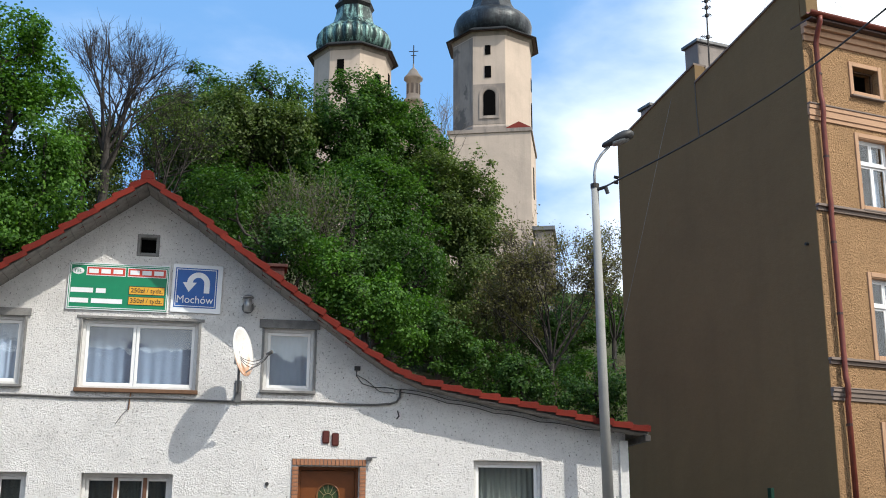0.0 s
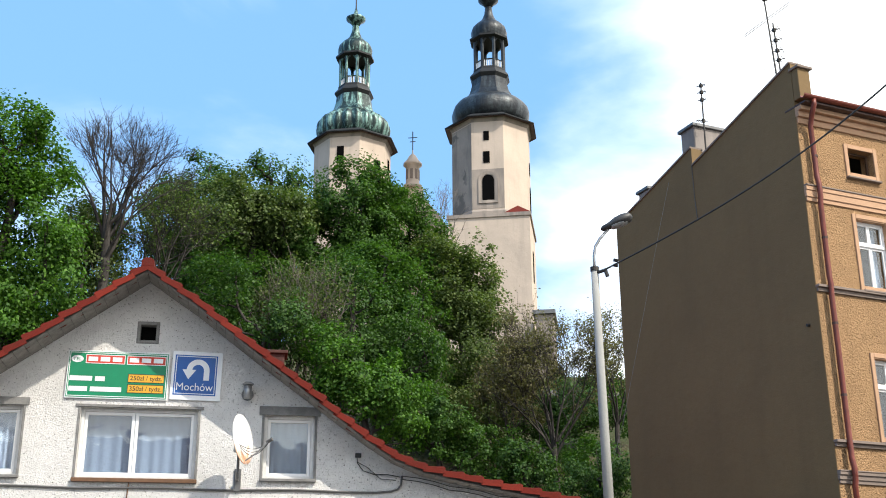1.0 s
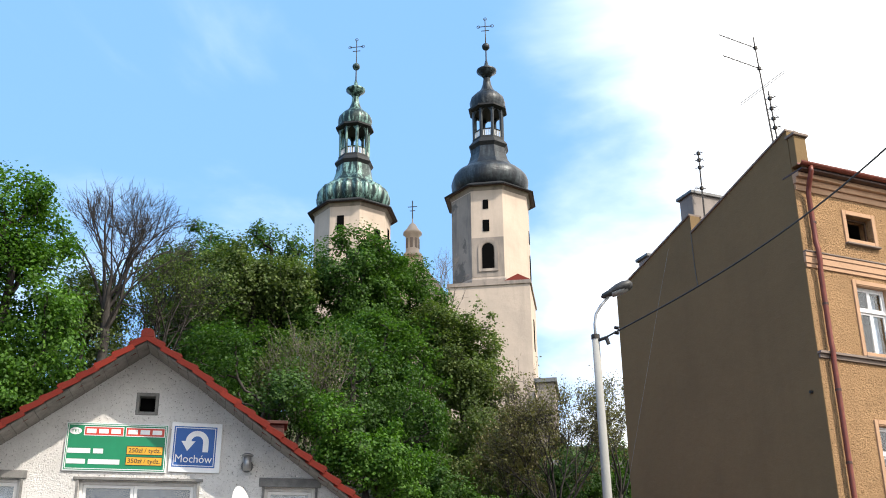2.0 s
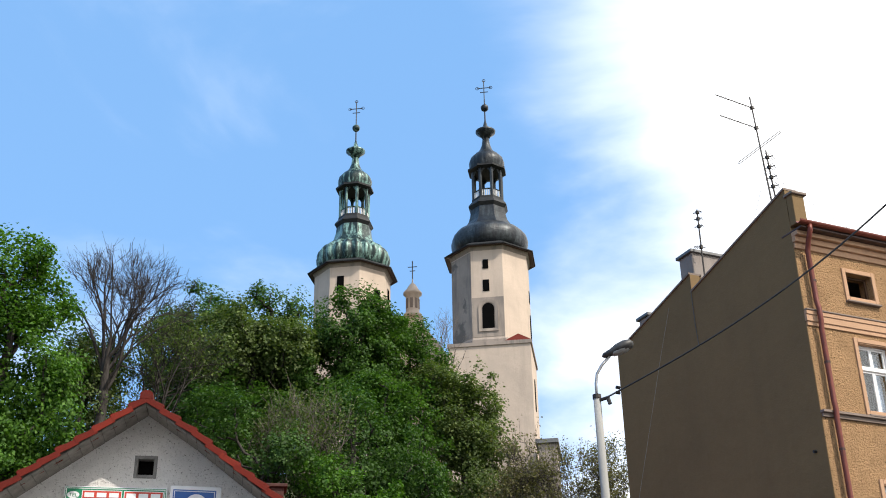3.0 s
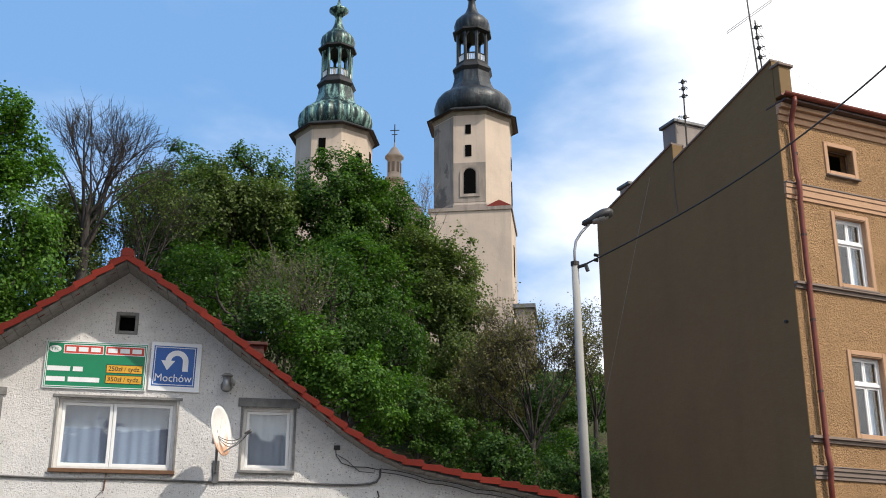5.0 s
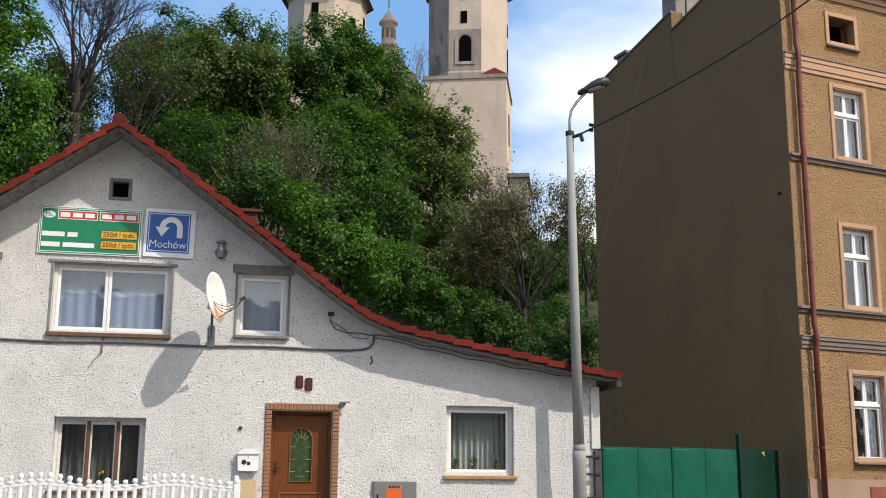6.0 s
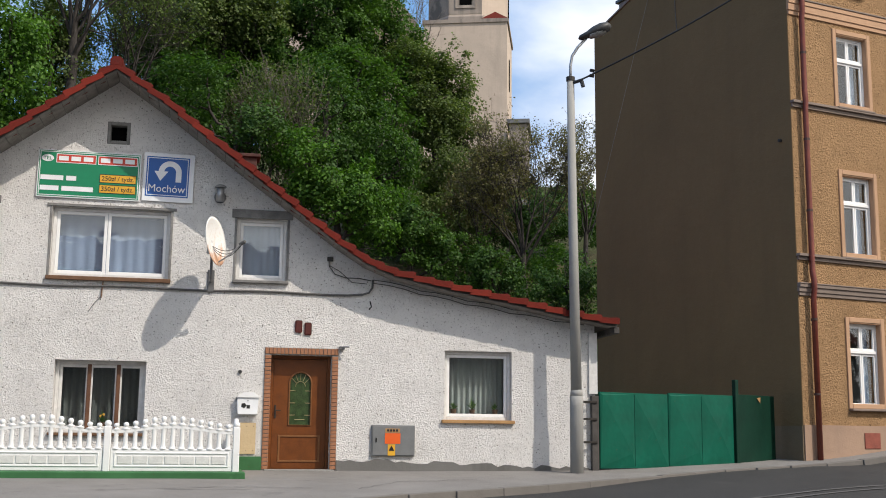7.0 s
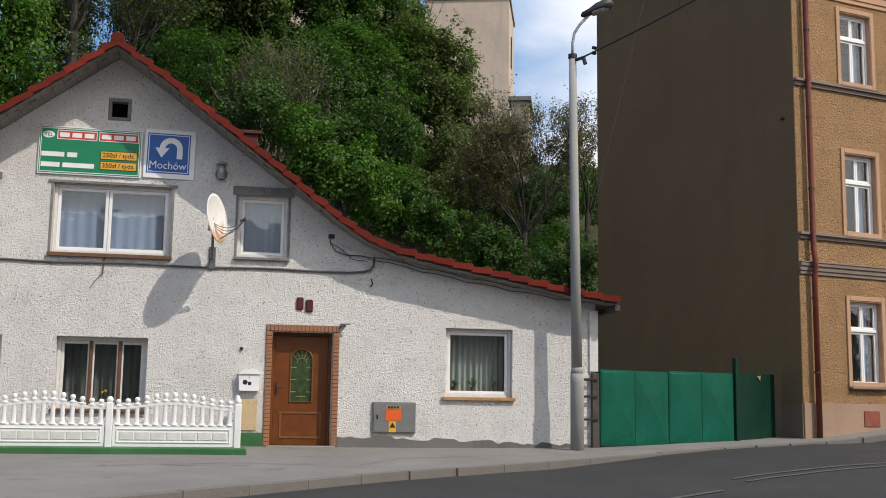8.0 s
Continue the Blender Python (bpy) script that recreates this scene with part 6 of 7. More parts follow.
def door_side():
    b = thing("letter_box", "white metal letter box on the house wall", "letter box", pose(0.43, WALL_Y, 0.98))
    pts = [(0.0, 0.0), (0.34, 0.0), (0.36, 0.30), (0.27, 0.36), (0.09, 0.36), (-0.02, 0.30)]
    part("body", Geo().prism(pts, -0.12, -0.002), M["sign_white"], b)
    part("lid", Geo().prism([(-0.035, 0.295), (0.375, 0.295), (0.28, 0.385), (0.08, 0.385)], -0.145, -0.001), M["white_paint"], b)
    part("emblem", Geo().add([(0.10 + 0.05 * math.cos(a), -0.1235, 0.15 + 0.05 * math.sin(a)) for a in (0, 1.2, 2.4, 3.6, 4.9)], [(0, 4, 3, 2, 1)]).box(0.15, -0.124, 0.10, 0.21, -0.1205, 0.16), M["sign_black"], b)
    part("lock", Geo().tube([(0.17, -0.128, 0.24), (0.17, -0.119, 0.24)], 0.014, 8), M["steel"], b)
    y = thing("meter_door", "yellow wooden meter cupboard door low on the wall", "cupboard", pose(0.45, WALL_Y, 0.28))
    part("door", Geo().box(0.0, -0.03, 0.0, 0.31, -0.001, 0.55, 0.006), M["yellow_plaster"], y)
    for x in (0.03, 0.15, 0.27):
        for z in (0.06, 0.49):
            part("screw", Geo().tube([(x, -0.036, z), (x, -0.029, z)], 0.008, 6), M["iron"], y)
    e = thing("electric_cabinet", "grey electric cabinet with orange sticker set in the wall", "electric cabinet", pose(2.84, WALL_Y, 0.26))
    part("body", Geo().box(0, -0.05, 0, 0.80, 0.05, 0.56, 0.006), M["grey_box"], e)
    part("door", Geo().box(0.02, -0.062, 0.02, 0.78, -0.0505, 0.54, 0.004), M["grey_box"], e)
    part("label_plate", Geo().box(0.25, -0.067, 0.425, 0.52, -0.0625, 0.50), M["ochre_sill"], e)
    for k in range(4):
        part("label_bar", Geo().box(0.28 + k * 0.055, -0.071, 0.445, 0.32 + k * 0.055, -0.0675, 0.485), M["sign_black"], e)
    part("sticker", Geo().box(0.245, -0.067, 0.225, 0.53, -0.0625, 0.415), M["orange"], e)
    part("warning_label", Geo().box(0.30, -0.067, 0.015, 0.435, -0.0625, 0.215), M["sign_yellow"], e)
    part("warning_triangle", Geo().add([(0.315, -0.072, 0.10), (0.42, -0.072, 0.10), (0.3675, -0.072, 0.195)], [(0, 1, 2)]), M["sign_black"], e)
    part("handle", Geo().box(0.075, -0.075, 0.25, 0.095, -0.0625, 0.33, 0.004), M["black"], e)
    # grey cement plinth, broken off unevenly
    rng = random.Random(4)
    xs = [2.21 + i * 0.12 for i in range(41)]
    tops = [0.21 - 0.15 * i / 40 + rng.uniform(-0.045, 0.035) for i in range(41)]
    tops = [min(t, 0.25) if 5 <= i <= 12 else t for i, t in enumerate(tops)]
    pts = [(xs[0], -0.12)] + [(xs[-1], -0.12)] + [(x, t) for x, t in reversed(list(zip(xs, tops)))]
    solo("plinth_band", Geo().prism(pts, WALL_Y - 0.03, WALL_Y + 0.01), M["foundation"], "grey cracked cement plinth along the house foot", "plinth", "structure")
    solo("corner_board", Geo().box(6.99, WALL_Y - 0.04, 1.45, 7.16, WALL_Y - 0.002, 2.62, 0.006), M["old_white"], "pale grey board on the house corner", "board")
    g = Geo().box(7.02, WALL_Y - 0.10, -0.1, 7.16, WALL_Y - 0.003, 1.42, 0.01)
    p = thing("gate_post", "dark wooden gate post at the house corner", "gate post")
    part("post", g, M["eave_wood"], p)
    for z in (0.55, 0.98, 1.30):
        part("hinge_strap", Geo().box(6.85, WALL_Y - 0.125, z - 0.022, 7.12, WALL_Y - 0.101, z + 0.022, 0.004), M["iron"], p)
    ch = thing("house_chimney", "small dark chimney stack on the red roof", "chimney", pose(0.42, 23.7, 0))
    part("shaft", Geo().box(-0.2, -0.25, 5.0, 0.26, 0.25, 6.36, 0.01), M["dark_brick"], ch)
    part("cap", Geo().box(-0.27, -0.31, 6.36, 0.33, 0.31, 6.43, 0.01), M["dark_brick"], ch)


door_side()


def build_fence():
    """White cast-concrete panels with turned balusters on a green base."""
    y = 19.30
    base = thing("fence_base", "dark green painted low base under the fence", "fence base", kind="structure")
    part("curb", Geo().box(-8.5, y - 0.42, -0.3, 0.55, y + 0.10, 0.022, 0.015), M["green_kerb"], base)
    part("return_curb", Geo().box(0.40, y + 0.101, -0.25, 0.53, WALL_Y - 0.002, 0.02, 0.01), M["green_kerb"], base)
    part("wall_foot", Geo().box(0.42, WALL_Y - 0.025, -0.1, 0.874, WALL_Y - 0.001, 0.24, 0.004), M["green_kerb"], base)
    # one upright with a ball head; its flared ends round off the openings
    prof = [(0.072, 0.0), (0.052, 0.022), (0.040, 0.06), (0.036, 0.12), (0.036, 0.29), (0.042, 0.35), (0.055, 0.385), (0.070, 0.40), (0.030, 0.418), (0.022, 0.43), (0.036, 0.447), (0.045, 0.48), (0.038, 0.512), (0.014, 0.530)]
    g = Geo().lathe(prof, 12)
    g.v = [(x, y * 0.62 if z < 0.41 else y, z) for x, y, z in g.v]
    bal = mesh_of("baluster", g.v, g.f, M["white_paint"], True)

    def panel(x0, x1, m=None, group="white fence panels"):
        f = thing("concrete_fence", "white cast concrete fence panel with turned balusters", "fence", m, group)
        n = max(3, round((x1 - x0) / 0.150))
        h = 0.36
        part("lower_slab", Geo().box(x0, -0.028, 0.0, x1, 0.028, h, 0.008), M["white_paint"], f)
        part("slab_moulding", ring_boxes(Geo(), x0 + 0.06, 0.07, x1 - 0.06, h - 0.06, 0.02, -0.042, -0.027, 0.004), M["white_paint"], f)
        k = max(2, round((x1 - x0 - 0.2) / 0.26))
        for i in range(k):
            a = x0 + 0.1 + (x1 - x0 - 0.2) * i / k
            part("relief_block", Geo().box(a + 0.012, -0.04, 0.115, a + (x1 - x0 - 0.2) / k - 0.012, -0.027, h - 0.115, 0.006), M["old_white"], f)
        rail = []
        for i in range(n):
            w = (i + 0.5) / n
            x = x0 + (x1 - x0) * w
            lift = 0.055 * math.cos(2 * math.pi * (w - 0.5))
            o = new("baluster", bal)
            o.parent = f
            o.matrix_basis = Matrix.Translation((x, 0, h - 0.01)) @ Matrix.Diagonal((1.0, 1.0, 0.91 + lift * 2.2, 1))
            rail.append((x, 0, h + 0.36 * (0.91 + lift * 2.2) - 0.01))
        rail = [(x0, 0, rail[0][2])] + rail + [(x1, 0, rail[-1][2])]
        top = Geo().prism([(a, z - 0.028) for a, _, z in rail] + [(a, z + 0.012) for a, _, z in reversed(rail)], -0.024, 0.024)
        part("top_rail", top, M["white_paint"], f)
        return f

    def post(x, yy):
        p = thing("fence_post", "white square concrete fence post", "fence post", pose(x, yy, 0), "white fence posts")
        part("shaft", Geo().box(-0.055, -0.055, -0.02, 0.055, 0.055, 0.74, 0.01), M["white_paint"], p)
        part("finial", Geo().ball((0, 0, 0.78), 0.055, 10), M["white_paint"], p, "", True)

    for x0, x1 in ((-8.05, -5.95), (-5.83, -3.78), (-3.66, -1.72), (-1.60, 0.34)):
        panel(x0, x1, pose(0, y, 0.02))
        post(x0 - 0.06, y)
    post(0.40, y)
    panel(0.0, 1.2, pose(0.40, y + 0.07, 0.0, 0, 0, 90))


build_fence()

# ---------------------------------------------------------------- the ochre building's details
def build_facade():
    b = building
    for hole in B_WINS:
        x0, z0, x1, z1 = hole
        y = 0.14
        w = part("window", ring_boxes(Geo(), x0 + 0.002, z0 + 0.002, x1 - 0.002, z1 - 0.002, 0.055, y - 0.03, y + 0.06), M["white_paint"], b)
        zt = z0 + (z1 - z0) * 0.66
        xm = (x0 + x1) / 2
        part("transom", Geo().box(x0 + 0.055, y - 0.05, zt - 0.035, x1 - 0.055, y + 0.05, zt + 0.035, 0.008), M["white_paint"], w)
        for a, c in ((x0 + 0.056, xm - 0.002), (xm + 0.002, x1 - 0.056)):
            for lo, hi in ((z0 + 0.056, zt - 0.037), (zt + 0.037, z1 - 0.056)):
                part("sash", ring_boxes(Geo(), a, lo, c, hi, 0.048, y - 0.015, y + 0.035), M["white_paint"], w)
                pane(w, a + 0.045, lo + 0.045, c - 0.045, hi - 0.045, y + 0.01)
        part("surround", ring_boxes(Geo(), x0 - 0.11, z0 - 0.02, x1 + 0.11, z1 + 0.12, 0.106, -0.035, 0.015, 0.008), M["trim"], w)
        part("inner_reveal", ring_boxes(Geo(), x0 - 0.006, z0, x1 + 0.006, z1 + 0.006, 0.012, -0.02, y - 0.031, 0.002), M["trim"], w)
        part("sill", Geo().box(x0 - 0.10, -0.12, z0 - 0.075, x1 + 0.10, y - 0.04, z0 - 0.022, 0.012), M["ledge"], w)
        for s, sgn in ((x0 + 0.08, 1), (x1 - 0.30, 1)):
            curtain("white net side curtain in a tenement window", M["curtain"], s, z0 + 0.1, s + 0.20, z1 - 0.08, 0.32, 4, 0.02, B_PLACE)
    for hole in B_ATTIC:
        x0, z0, x1, z1 = hole
        w = part("attic_window", ring_boxes(Geo(), x0 - 0.11, z0 - 0.05, x1 + 0.11, z1 + 0.11, 0.108, -0.035, 0.015, 0.008), M["trim"], b)
        part("frame", ring_boxes(Geo(), x0 + 0.002, z0 + 0.002, x1 - 0.002, z1 - 0.002, 0.05, 0.16, 0.22, 0.004), M["dark_wood"], w)
        part("open_sash", ring_boxes(Geo(), 0.0, z0 + 0.05, 0.34, z1 - 0.05, 0.04, 0.0, 0.03, 0.004), M["old_white"], w).matrix_basis = pose(x0 + 0.06, 0.24, 0, 0, 0, 70)
        part("sill", Geo().box(x0 - 0.12, -0.10, z0 - 0.10, x1 + 0.12, 0.05, z0 - 0.052, 0.01), M["ledge"], w)

    def course(name, steps, mat):
        """A run of moulding: (z0, z1, how far it stands out)."""
        g = Geo()
        for z0, z1, out in steps:
            g.box(-0.02 if out > 0.05 else 0.0, -out, z0, B_LEN, 0.012, z1, 0.006)
        return part(name, g, mat, b)

    course("sill_course", [(4.50, 4.58, 0.05), (4.58, 4.64, 0.11)], M["ledge"])
    course("storey_cornice", [(3.72, 3.80, 0.035), (3.80, 3.90, 0.06), (3.90, 3.97, 0.09)], M["ledge"])
    course("storey_ledge", [(3.972, 4.0, 0.105)], M["ledge"])
    course("sill_course", [(7.94, 8.03, 0.05), (8.03, 8.09, 0.11)], M["ledge"])
    course("attic_cornice", [(10.10, 10.20, 0.035), (10.20, 10.36, 0.06), (10.36, 10.46, 0.08)], M["trim"])
    course("attic_ledge", [(10.463, 10.50, 0.10)], M["ledge"])
    course("eaves_cornice", [(12.05, 12.20, 0.04), (12.20, 12.34, 0.10), (12.34, 12.45, 0.20)], M["trim"])
    part("eaves_board", Geo().box(-0.02, -0.36, 12.452, B_LEN, 0.35, 12.50, 0.006), M["gutter_dark"], b)
    g = Geo()
    n = 8
    ring = [(0.085 * math.cos(math.pi + math.pi * i / n), 0.085 * math.sin(math.pi + math.pi * i / n)) for i in range(n + 1)]
    v = [(x, -0.40 + a, 12.60 + c) for x in (-0.12, B_LEN) for a, c in ring] + [(x, -0.40 + a * 0.85, 12.60 + c * 0.85) for x in (-0.12, B_LEN) for a, c in ring]
    k = n + 1
    f = [(i, i + 1, k + i + 1, k + i) for i in range(n)] + [(2 * k + i + 1, 2 * k + i, 3 * k + i, 3 * k + i + 1) for i in range(n)]
    f += [(0, k, 3 * k, 2 * k), (n, 2 * k + n, 3 * k + n, k + n)] + [(i, 2 * k + i, 2 * k + i + 1, i + 1) for i in range(n)]
    part("gutter", g.add(v, f), M["gutter"], b, "red-brown half-round gutter")
    pts = [(0.20, -0.40, 12.52), (0.20, -0.40, 12.40), (0.24, -0.24, 12.18), (0.27, -0.13, 11.95), (0.28, -0.13, 10.7), (0.28, -0.17, 10.5), (0.28, -0.17, 10.2), (0.29, -0.13, 10.0), (0.29, -0.13, 8.3), (0.29, -0.15, 8.1), (0.29, -0.13, 7.85), (0.30, -0.13, 4.25), (0.30, -0.17, 4.05), (0.30, -0.17, 3.85), (0.30, -0.13, 3.65), (0.31, -0.13, 0.10)]
    pipe = part("downpipe", Geo().tube(pts, 0.062, 10), M["gutter"], b, "red-brown metal downpipe", True)
    for z in (1.6, 3.2, 5.6, 7.2, 9.2, 11.2):
        part("pipe_bracket", Geo().tube([(0.29, -0.13, z - 0.025), (0.29, -0.13, z + 0.025)], 0.072, 10), M["gutter_dark"], pipe)
    part("hatch", Geo().box(1.68, -0.05, 0.46, 2.14, -0.032, 0.80, 0.006), M["red_brown"], b, "rusty red cellar hatch")
    # gable: grey plinth, coping and the thicker rear parapet
    part("gable_plinth", Geo().box(-0.035, 0.0, -0.5, -0.014, B_DEEP, 0.93), M["gable_low"], b)
    for v0, v1 in ((0.0, 4.05), (4.06, B_DEEP)):
        za, zb = gable_top(v0), gable_top(v1)
        q = [(-0.05, v0, za), (0.36, v0, za), (0.36, v1, zb), (-0.05, v1, zb)]
        q += [(x, y, z + 0.05) for x, y, z in q]
        part("coping", Geo().add(q, [(3, 2, 1, 0), (4, 5, 6, 7), (0, 1, 5, 4), (1, 2, 6, 5), (2, 3, 7, 6), (3, 0, 4, 7)]), M["ledge"], b)
    part("parapet_end", Geo().box(-0.012, -0.22, 12.62, 0.34, -0.002, 13.40, 0.01), M["gable"], b)
    part("parapet_end_cap", Geo().box(-0.05, -0.28, 13.40, 0.40, 0.06, 13.47, 0.01), M["ledge"], b)
    part("parapet_stub", Geo().box(0.302, 4.06, 11.8, 0.50, 4.21, 13.05, 0.01), M["gable"], b)
    for x0, y0, x1, y1, z in ((0.25, 4.22, 1.28, 4.8, 13.85), (0.305, 6.62, 0.55, 7.1, 12.90)):
        c = thing("roof_chimney", "plastered chimney stack with a flat cap", "chimney", B_PLACE)
        part("shaft", Geo().box(x0, y0, 11.4, x1, y1, z, 0.01), M["chimney"], c)
        part("cap", Geo().box(x0 - 0.07, y0 - 0.07, z, x1 + 0.07, y1 + 0.07, z + 0.09, 0.01), M["lead"], c)
    # old stains of pipes, hooks and insulators on the gable
    part("conduit", Geo().tube([(-0.03, 4.07, 12.6), (-0.03, 4.05, 11.6), (-0.03, 4.0, 11.0)], 0.012, 5), M["grey_cable"], b)
    for v, z in ((7.95, 11.1), (7.97, 10.95)):
        part("insulator", Geo().tube([(0.0, v, z), (-0.12, v + 0.02, z + 0.01)], 0.05, 7), M["cable"], b)
    part("hook", Geo().tube([(0.0, 0.34, 7.24), (-0.09, 0.34, 7.24)], 0.035, 6), M["cable"], b)


build_facade()


def antenna(label, base, way, L, booms, place):
    """A leaning mast with rows of short rods. booms: (share of height, direction, length, rods, rod length)."""
    t = thing("antenna", label, "antenna", place)
    base, way = Vector(base), Vector(way).normalized()
    part("mast", Geo().tube([base, base + way * L], 0.026, 6, 0.018), M["iron"], t)
    for s, d, bl, rods_n, rl in booms:
        d = Vector(d).normalized()
        c = base + way * (L * s)
        g = Geo().tube([c - d * 0.12, c + d * bl], 0.014, 5)
        side = d.cross(way).normalized()
        for k in range(rods_n):
            p = c + d * (bl * (k + 0.5) / rods_n)
            q = rl * (1 - 0.3 * k / rods_n)
            g.tube([p - side * q, p + side * q], 0.007, 4)
        part("boom", g, M["iron"], t)
        part("clamp", Geo().box(c.x - 0.04, c.y - 0.04, c.z - 0.05, c.x + 0.04, c.y + 0.04, c.z + 0.05, 0.008), M["iron"], t)
    return t


def build_antennas():
    # tall mast behind the parapet
    way = Vector((0.0, 0.065, 1.0)).normalized()
    base = Vector((0.5, 0.97, 12.55))
    a = antenna("tall television antenna mast with two long arrays", base, way, 4.62,
                [(0.925, (-1.0, -0.12, 0.0), 1.28, 10, 0.05), (0.785, (-1.0, -0.12, 0.0), 1.26, 9, 0.05)], B_PLACE)
    mid = base + way * 2.97
    loop = [mid + Vector((-0.03, 0.86, 0.0)), mid + Vector((-0.03, -0.85, 0.0)), mid + Vector((-0.03, -0.87, 0.03)), mid + Vector((-0.03, -0.85, 0.06)), mid + Vector((-0.03, 0.86, 0.06)), mid + Vector((-0.03, 0.88, 0.03)), mid + Vector((-0.03, 0.86, 0.0))]
    part("dipole", Geo().tube(loop, 0.010, 5), M["steel"], a)
    tip = base + way * 4.62
    part("whip", Geo().tube([tip, tip + Vector((-0.10, 0.03, 0.72))], 0.005, 4), M["steel"], a)
    low = base + way * 2.3
    part("stay", Geo().tube([low, Vector((0.1, 1.5, 13.2))], 0.004, 4).tube([low, Vector((2.1, 0.0, 12.75))], 0.004, 4), M["grey_cable"], a)
    antenna("short grid antenna mast beside the tall one", (0.72, 1.06, 12.5), (0.0, 0.055, 1.0), 3.05, [(0.93, (0.5, -0.8, 0), 0.16, 3, 0.22), (0.83, (0.5, -0.8, 0), 0.16, 3, 0.22), (0.73, (0.5, -0.8, 0), 0.16, 2, 0.2), (0.64, (0.5, -0.8, 0), 0.16, 2, 0.2)], B_PLACE)
    antenna("grid television antenna on a thin mast by the chimney", (0.4, 3.97, 12.2), (0.0, -0.012, 1.0), 2.86,
            [(0.97, (0.6, -0.8, 0), 0.12, 2, 0.12), (0.90, (0.6, -0.8, 0), 0.12, 3, 0.13), (0.82, (0.6, -0.8, 0), 0.12, 3, 0.13), (0.60, (-1.0, 0.3, 0.0), 0.2, 4, 0.14)], B_PLACE)


build_antennas()


def pavement_cracks():
    """Dark seams round old repairs in the pavement."""
    rng = random.Random(5)
    g = Geo()
    for x0, y0, x1, y1 in ((-1.6, 16.9, 0.3, 17.5), (0.3, 17.5, 1.5, 17.3), (-0.6, 17.0, 0.6, 17.1), (3.0, 18.4, 4.4, 18.9), (2.2, 17.2, 3.0, 18.4)):
        n = 10
        pts = []
        for i in range(n + 1):
            x, y = x0 + (x1 - x0) * i / n + rng.uniform(-0.05, 0.05), y0 + (y1 - y0) * i / n + rng.uniform(-0.05, 0.05)
            pts.append((x, y, street(x, y) + 0.003))
        v, f = [], []
        for x, y, z in pts:
            wd = rng.uniform(0.006, 0.022)
            v += [(x, y - wd, z + 0.005), (x, y + wd, z + 0.005)]
        f = [(2 * i, 2 * i + 2, 2 * i + 3, 2 * i + 1) for i in range(n)]
        g.add(v, f)
    solo("pavement_seam", g, M["asphalt"], "dark tarred seams in the pavement", "pavement", "structure")


pavement_cracks()


def build_wires():
    w = thing("overhead_wire", "black twisted overhead cable from the lamp post", "cable")
    a, b = Vector((6.62, 20.0, 7.40)), Vector((10.70, 16.0, 10.9))
    far = a + (b - a) * 1.9
    n = 40
    pts = [a + (far - a) * (i / n) + Vector((0, 0, -1.1 * math.sin(math.pi * i / n))) for i in range(n + 1)]
    part("cable", Geo().tube(pts, 0.017, 6), M["cable"], w)
    part("insulator", Geo().tube([Vector((6.53, 20.08, 7.38)), Vector((6.68, 19.95, 7.41))], 0.035, 8).tube([Vector((6.66, 19.96, 7.38)), Vector((6.69, 19.95, 7.27))], 0.04, 8), M["cable"], w)
    part("clamp_band", Geo().tube([Vector((6.49, 20.12, 7.42)), Vector((6.49, 20.12, 7.50))], 0.086, 12), M["iron"], w)
    c = thing("hanging_cord", "thin pale loose cord hanging down the gable", "cord", B_PLACE)
    pts = [(-0.05, 5.1, 12.5), (-0.2, 5.5, 11.2), (-0.4, 6.4, 8.6), (-0.6, 7.2, 6.2), (-0.8, 7.9, 4.6)]
    part("cord", Geo().tube(pts, 0.005, 5), M["concrete"], c)


build_wires()


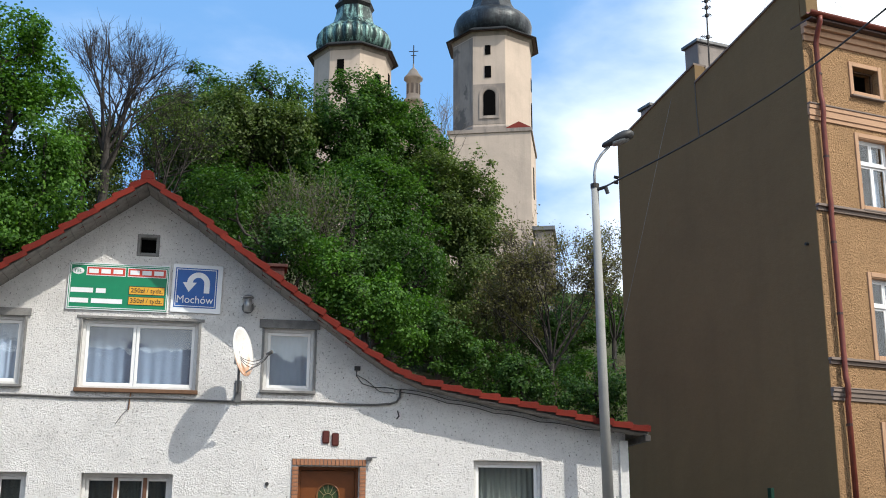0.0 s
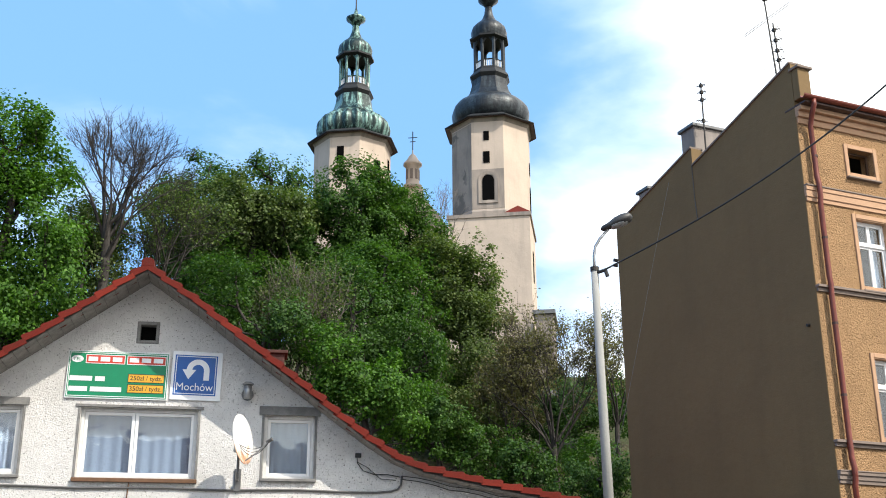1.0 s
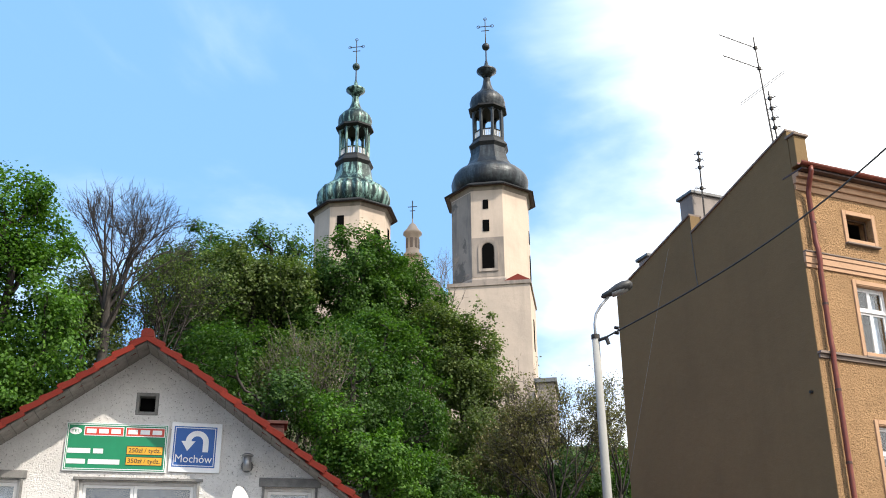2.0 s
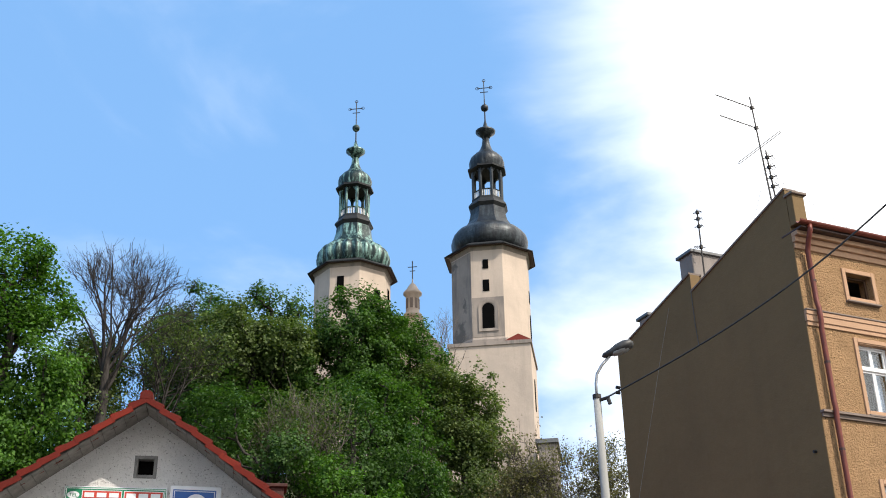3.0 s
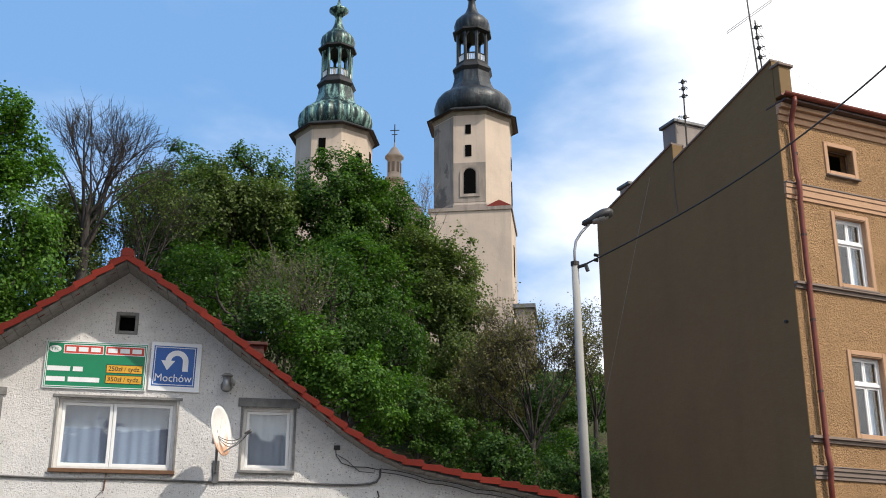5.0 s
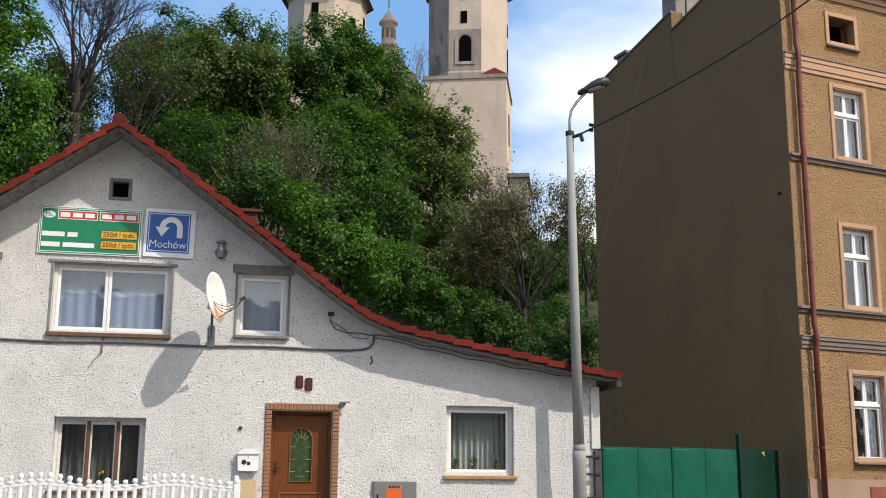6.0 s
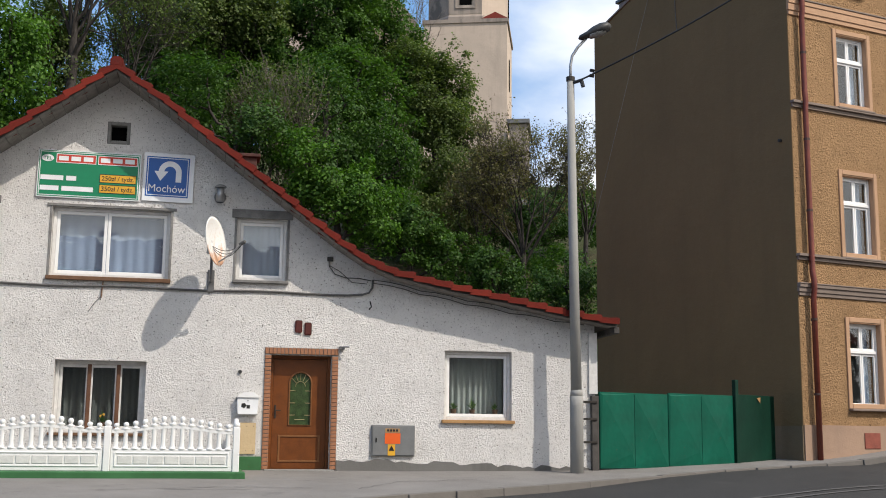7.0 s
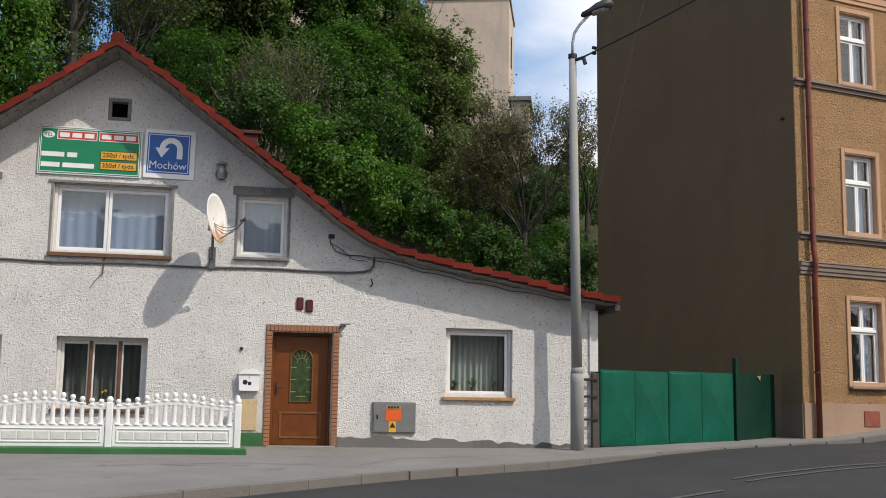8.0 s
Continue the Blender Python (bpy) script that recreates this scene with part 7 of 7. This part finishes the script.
# ---------------------------------------------------------------- green gate between the houses
def build_gate():
    a, b = Vector((7.20, 20.66, 0.0)), Vector((10.62, 22.12, 0.10))
    c = Vector((11.97, 22.92, 0.12))

    def leaf(p, q, label, mat, top, panels, crease, zlift):
        d = q - p
        L = math.hypot(d.x, d.y)
        ang = math.degrees(math.atan2(d.y, d.x))
        t = thing("gate_leaf", label, "gate", pose(p.x, p.y, p.z, 0, 0, ang), "green yard gate")
        part("frame", ring_boxes(Geo(), 0.0, zlift, L, top, 0.045, 0.0, 0.045, 0.005), mat, t)
        wd = (L - 0.02) / panels
        for i in range(panels):
            x0, x1 = 0.01 + i * wd, 0.01 + (i + 1) * wd - 0.012
            z0, z1 = zlift + 0.03, top - 0.03
            o = 0.055 if crease else 0.0
            xm = (x0 + x1) / 2
            if crease and i % 2 == 0:
                v = [(x0, 0, z0), (x1, 0, z0), (x1, 0, z1), (x0, 0, z1), (x0 + 0.05 * wd, -o * 0.4, z1 - 0.03), (x1 - 0.1 * wd, -o * 0.6, z0 + 0.25)]
                f = [(0, 5, 4), (0, 4, 3), (3, 4, 2), (4, 5, 2), (0, 1, 5), (1, 2, 5)]
            else:
                v = [(x0, 0, z0), (x1, 0, z0), (x1, 0, z1), (x0, 0, z1), (xm, -o, (z0 + z1) / 2)]
                f = [(0, 1, 4), (1, 2, 4), (2, 3, 4), (3, 0, 4)]
            v = [(x, y - 0.004, z) for x, y, z in v]
            n = len(v)
            v += [(x, y + 0.02, z) for x, y, z in v]
            f = f + [tuple(n + k for k in reversed(q2)) for q2 in f] + [(k, n + k, n + (k + 1) % 4, (k + 1) % 4) for k in range(4)]
            part("sheet_panel", Geo().add(v, f), mat, t)
        return t

    mid = a + (b - a) * 0.49
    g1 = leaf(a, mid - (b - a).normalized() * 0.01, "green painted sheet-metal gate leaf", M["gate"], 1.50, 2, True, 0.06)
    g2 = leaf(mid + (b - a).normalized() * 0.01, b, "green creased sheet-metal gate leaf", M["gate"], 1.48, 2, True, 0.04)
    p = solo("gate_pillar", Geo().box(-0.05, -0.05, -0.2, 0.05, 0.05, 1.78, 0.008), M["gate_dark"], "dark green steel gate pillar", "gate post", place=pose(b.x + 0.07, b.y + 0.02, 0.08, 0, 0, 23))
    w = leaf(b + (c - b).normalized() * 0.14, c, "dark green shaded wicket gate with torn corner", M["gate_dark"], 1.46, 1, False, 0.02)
    part("notice", Geo().add([(0.72, -0.028, 1.40), (0.86, -0.028, 1.42), (0.84, -0.028, 1.30)], [(0, 2, 1)]), M["ochre_sill"], w)


build_gate()
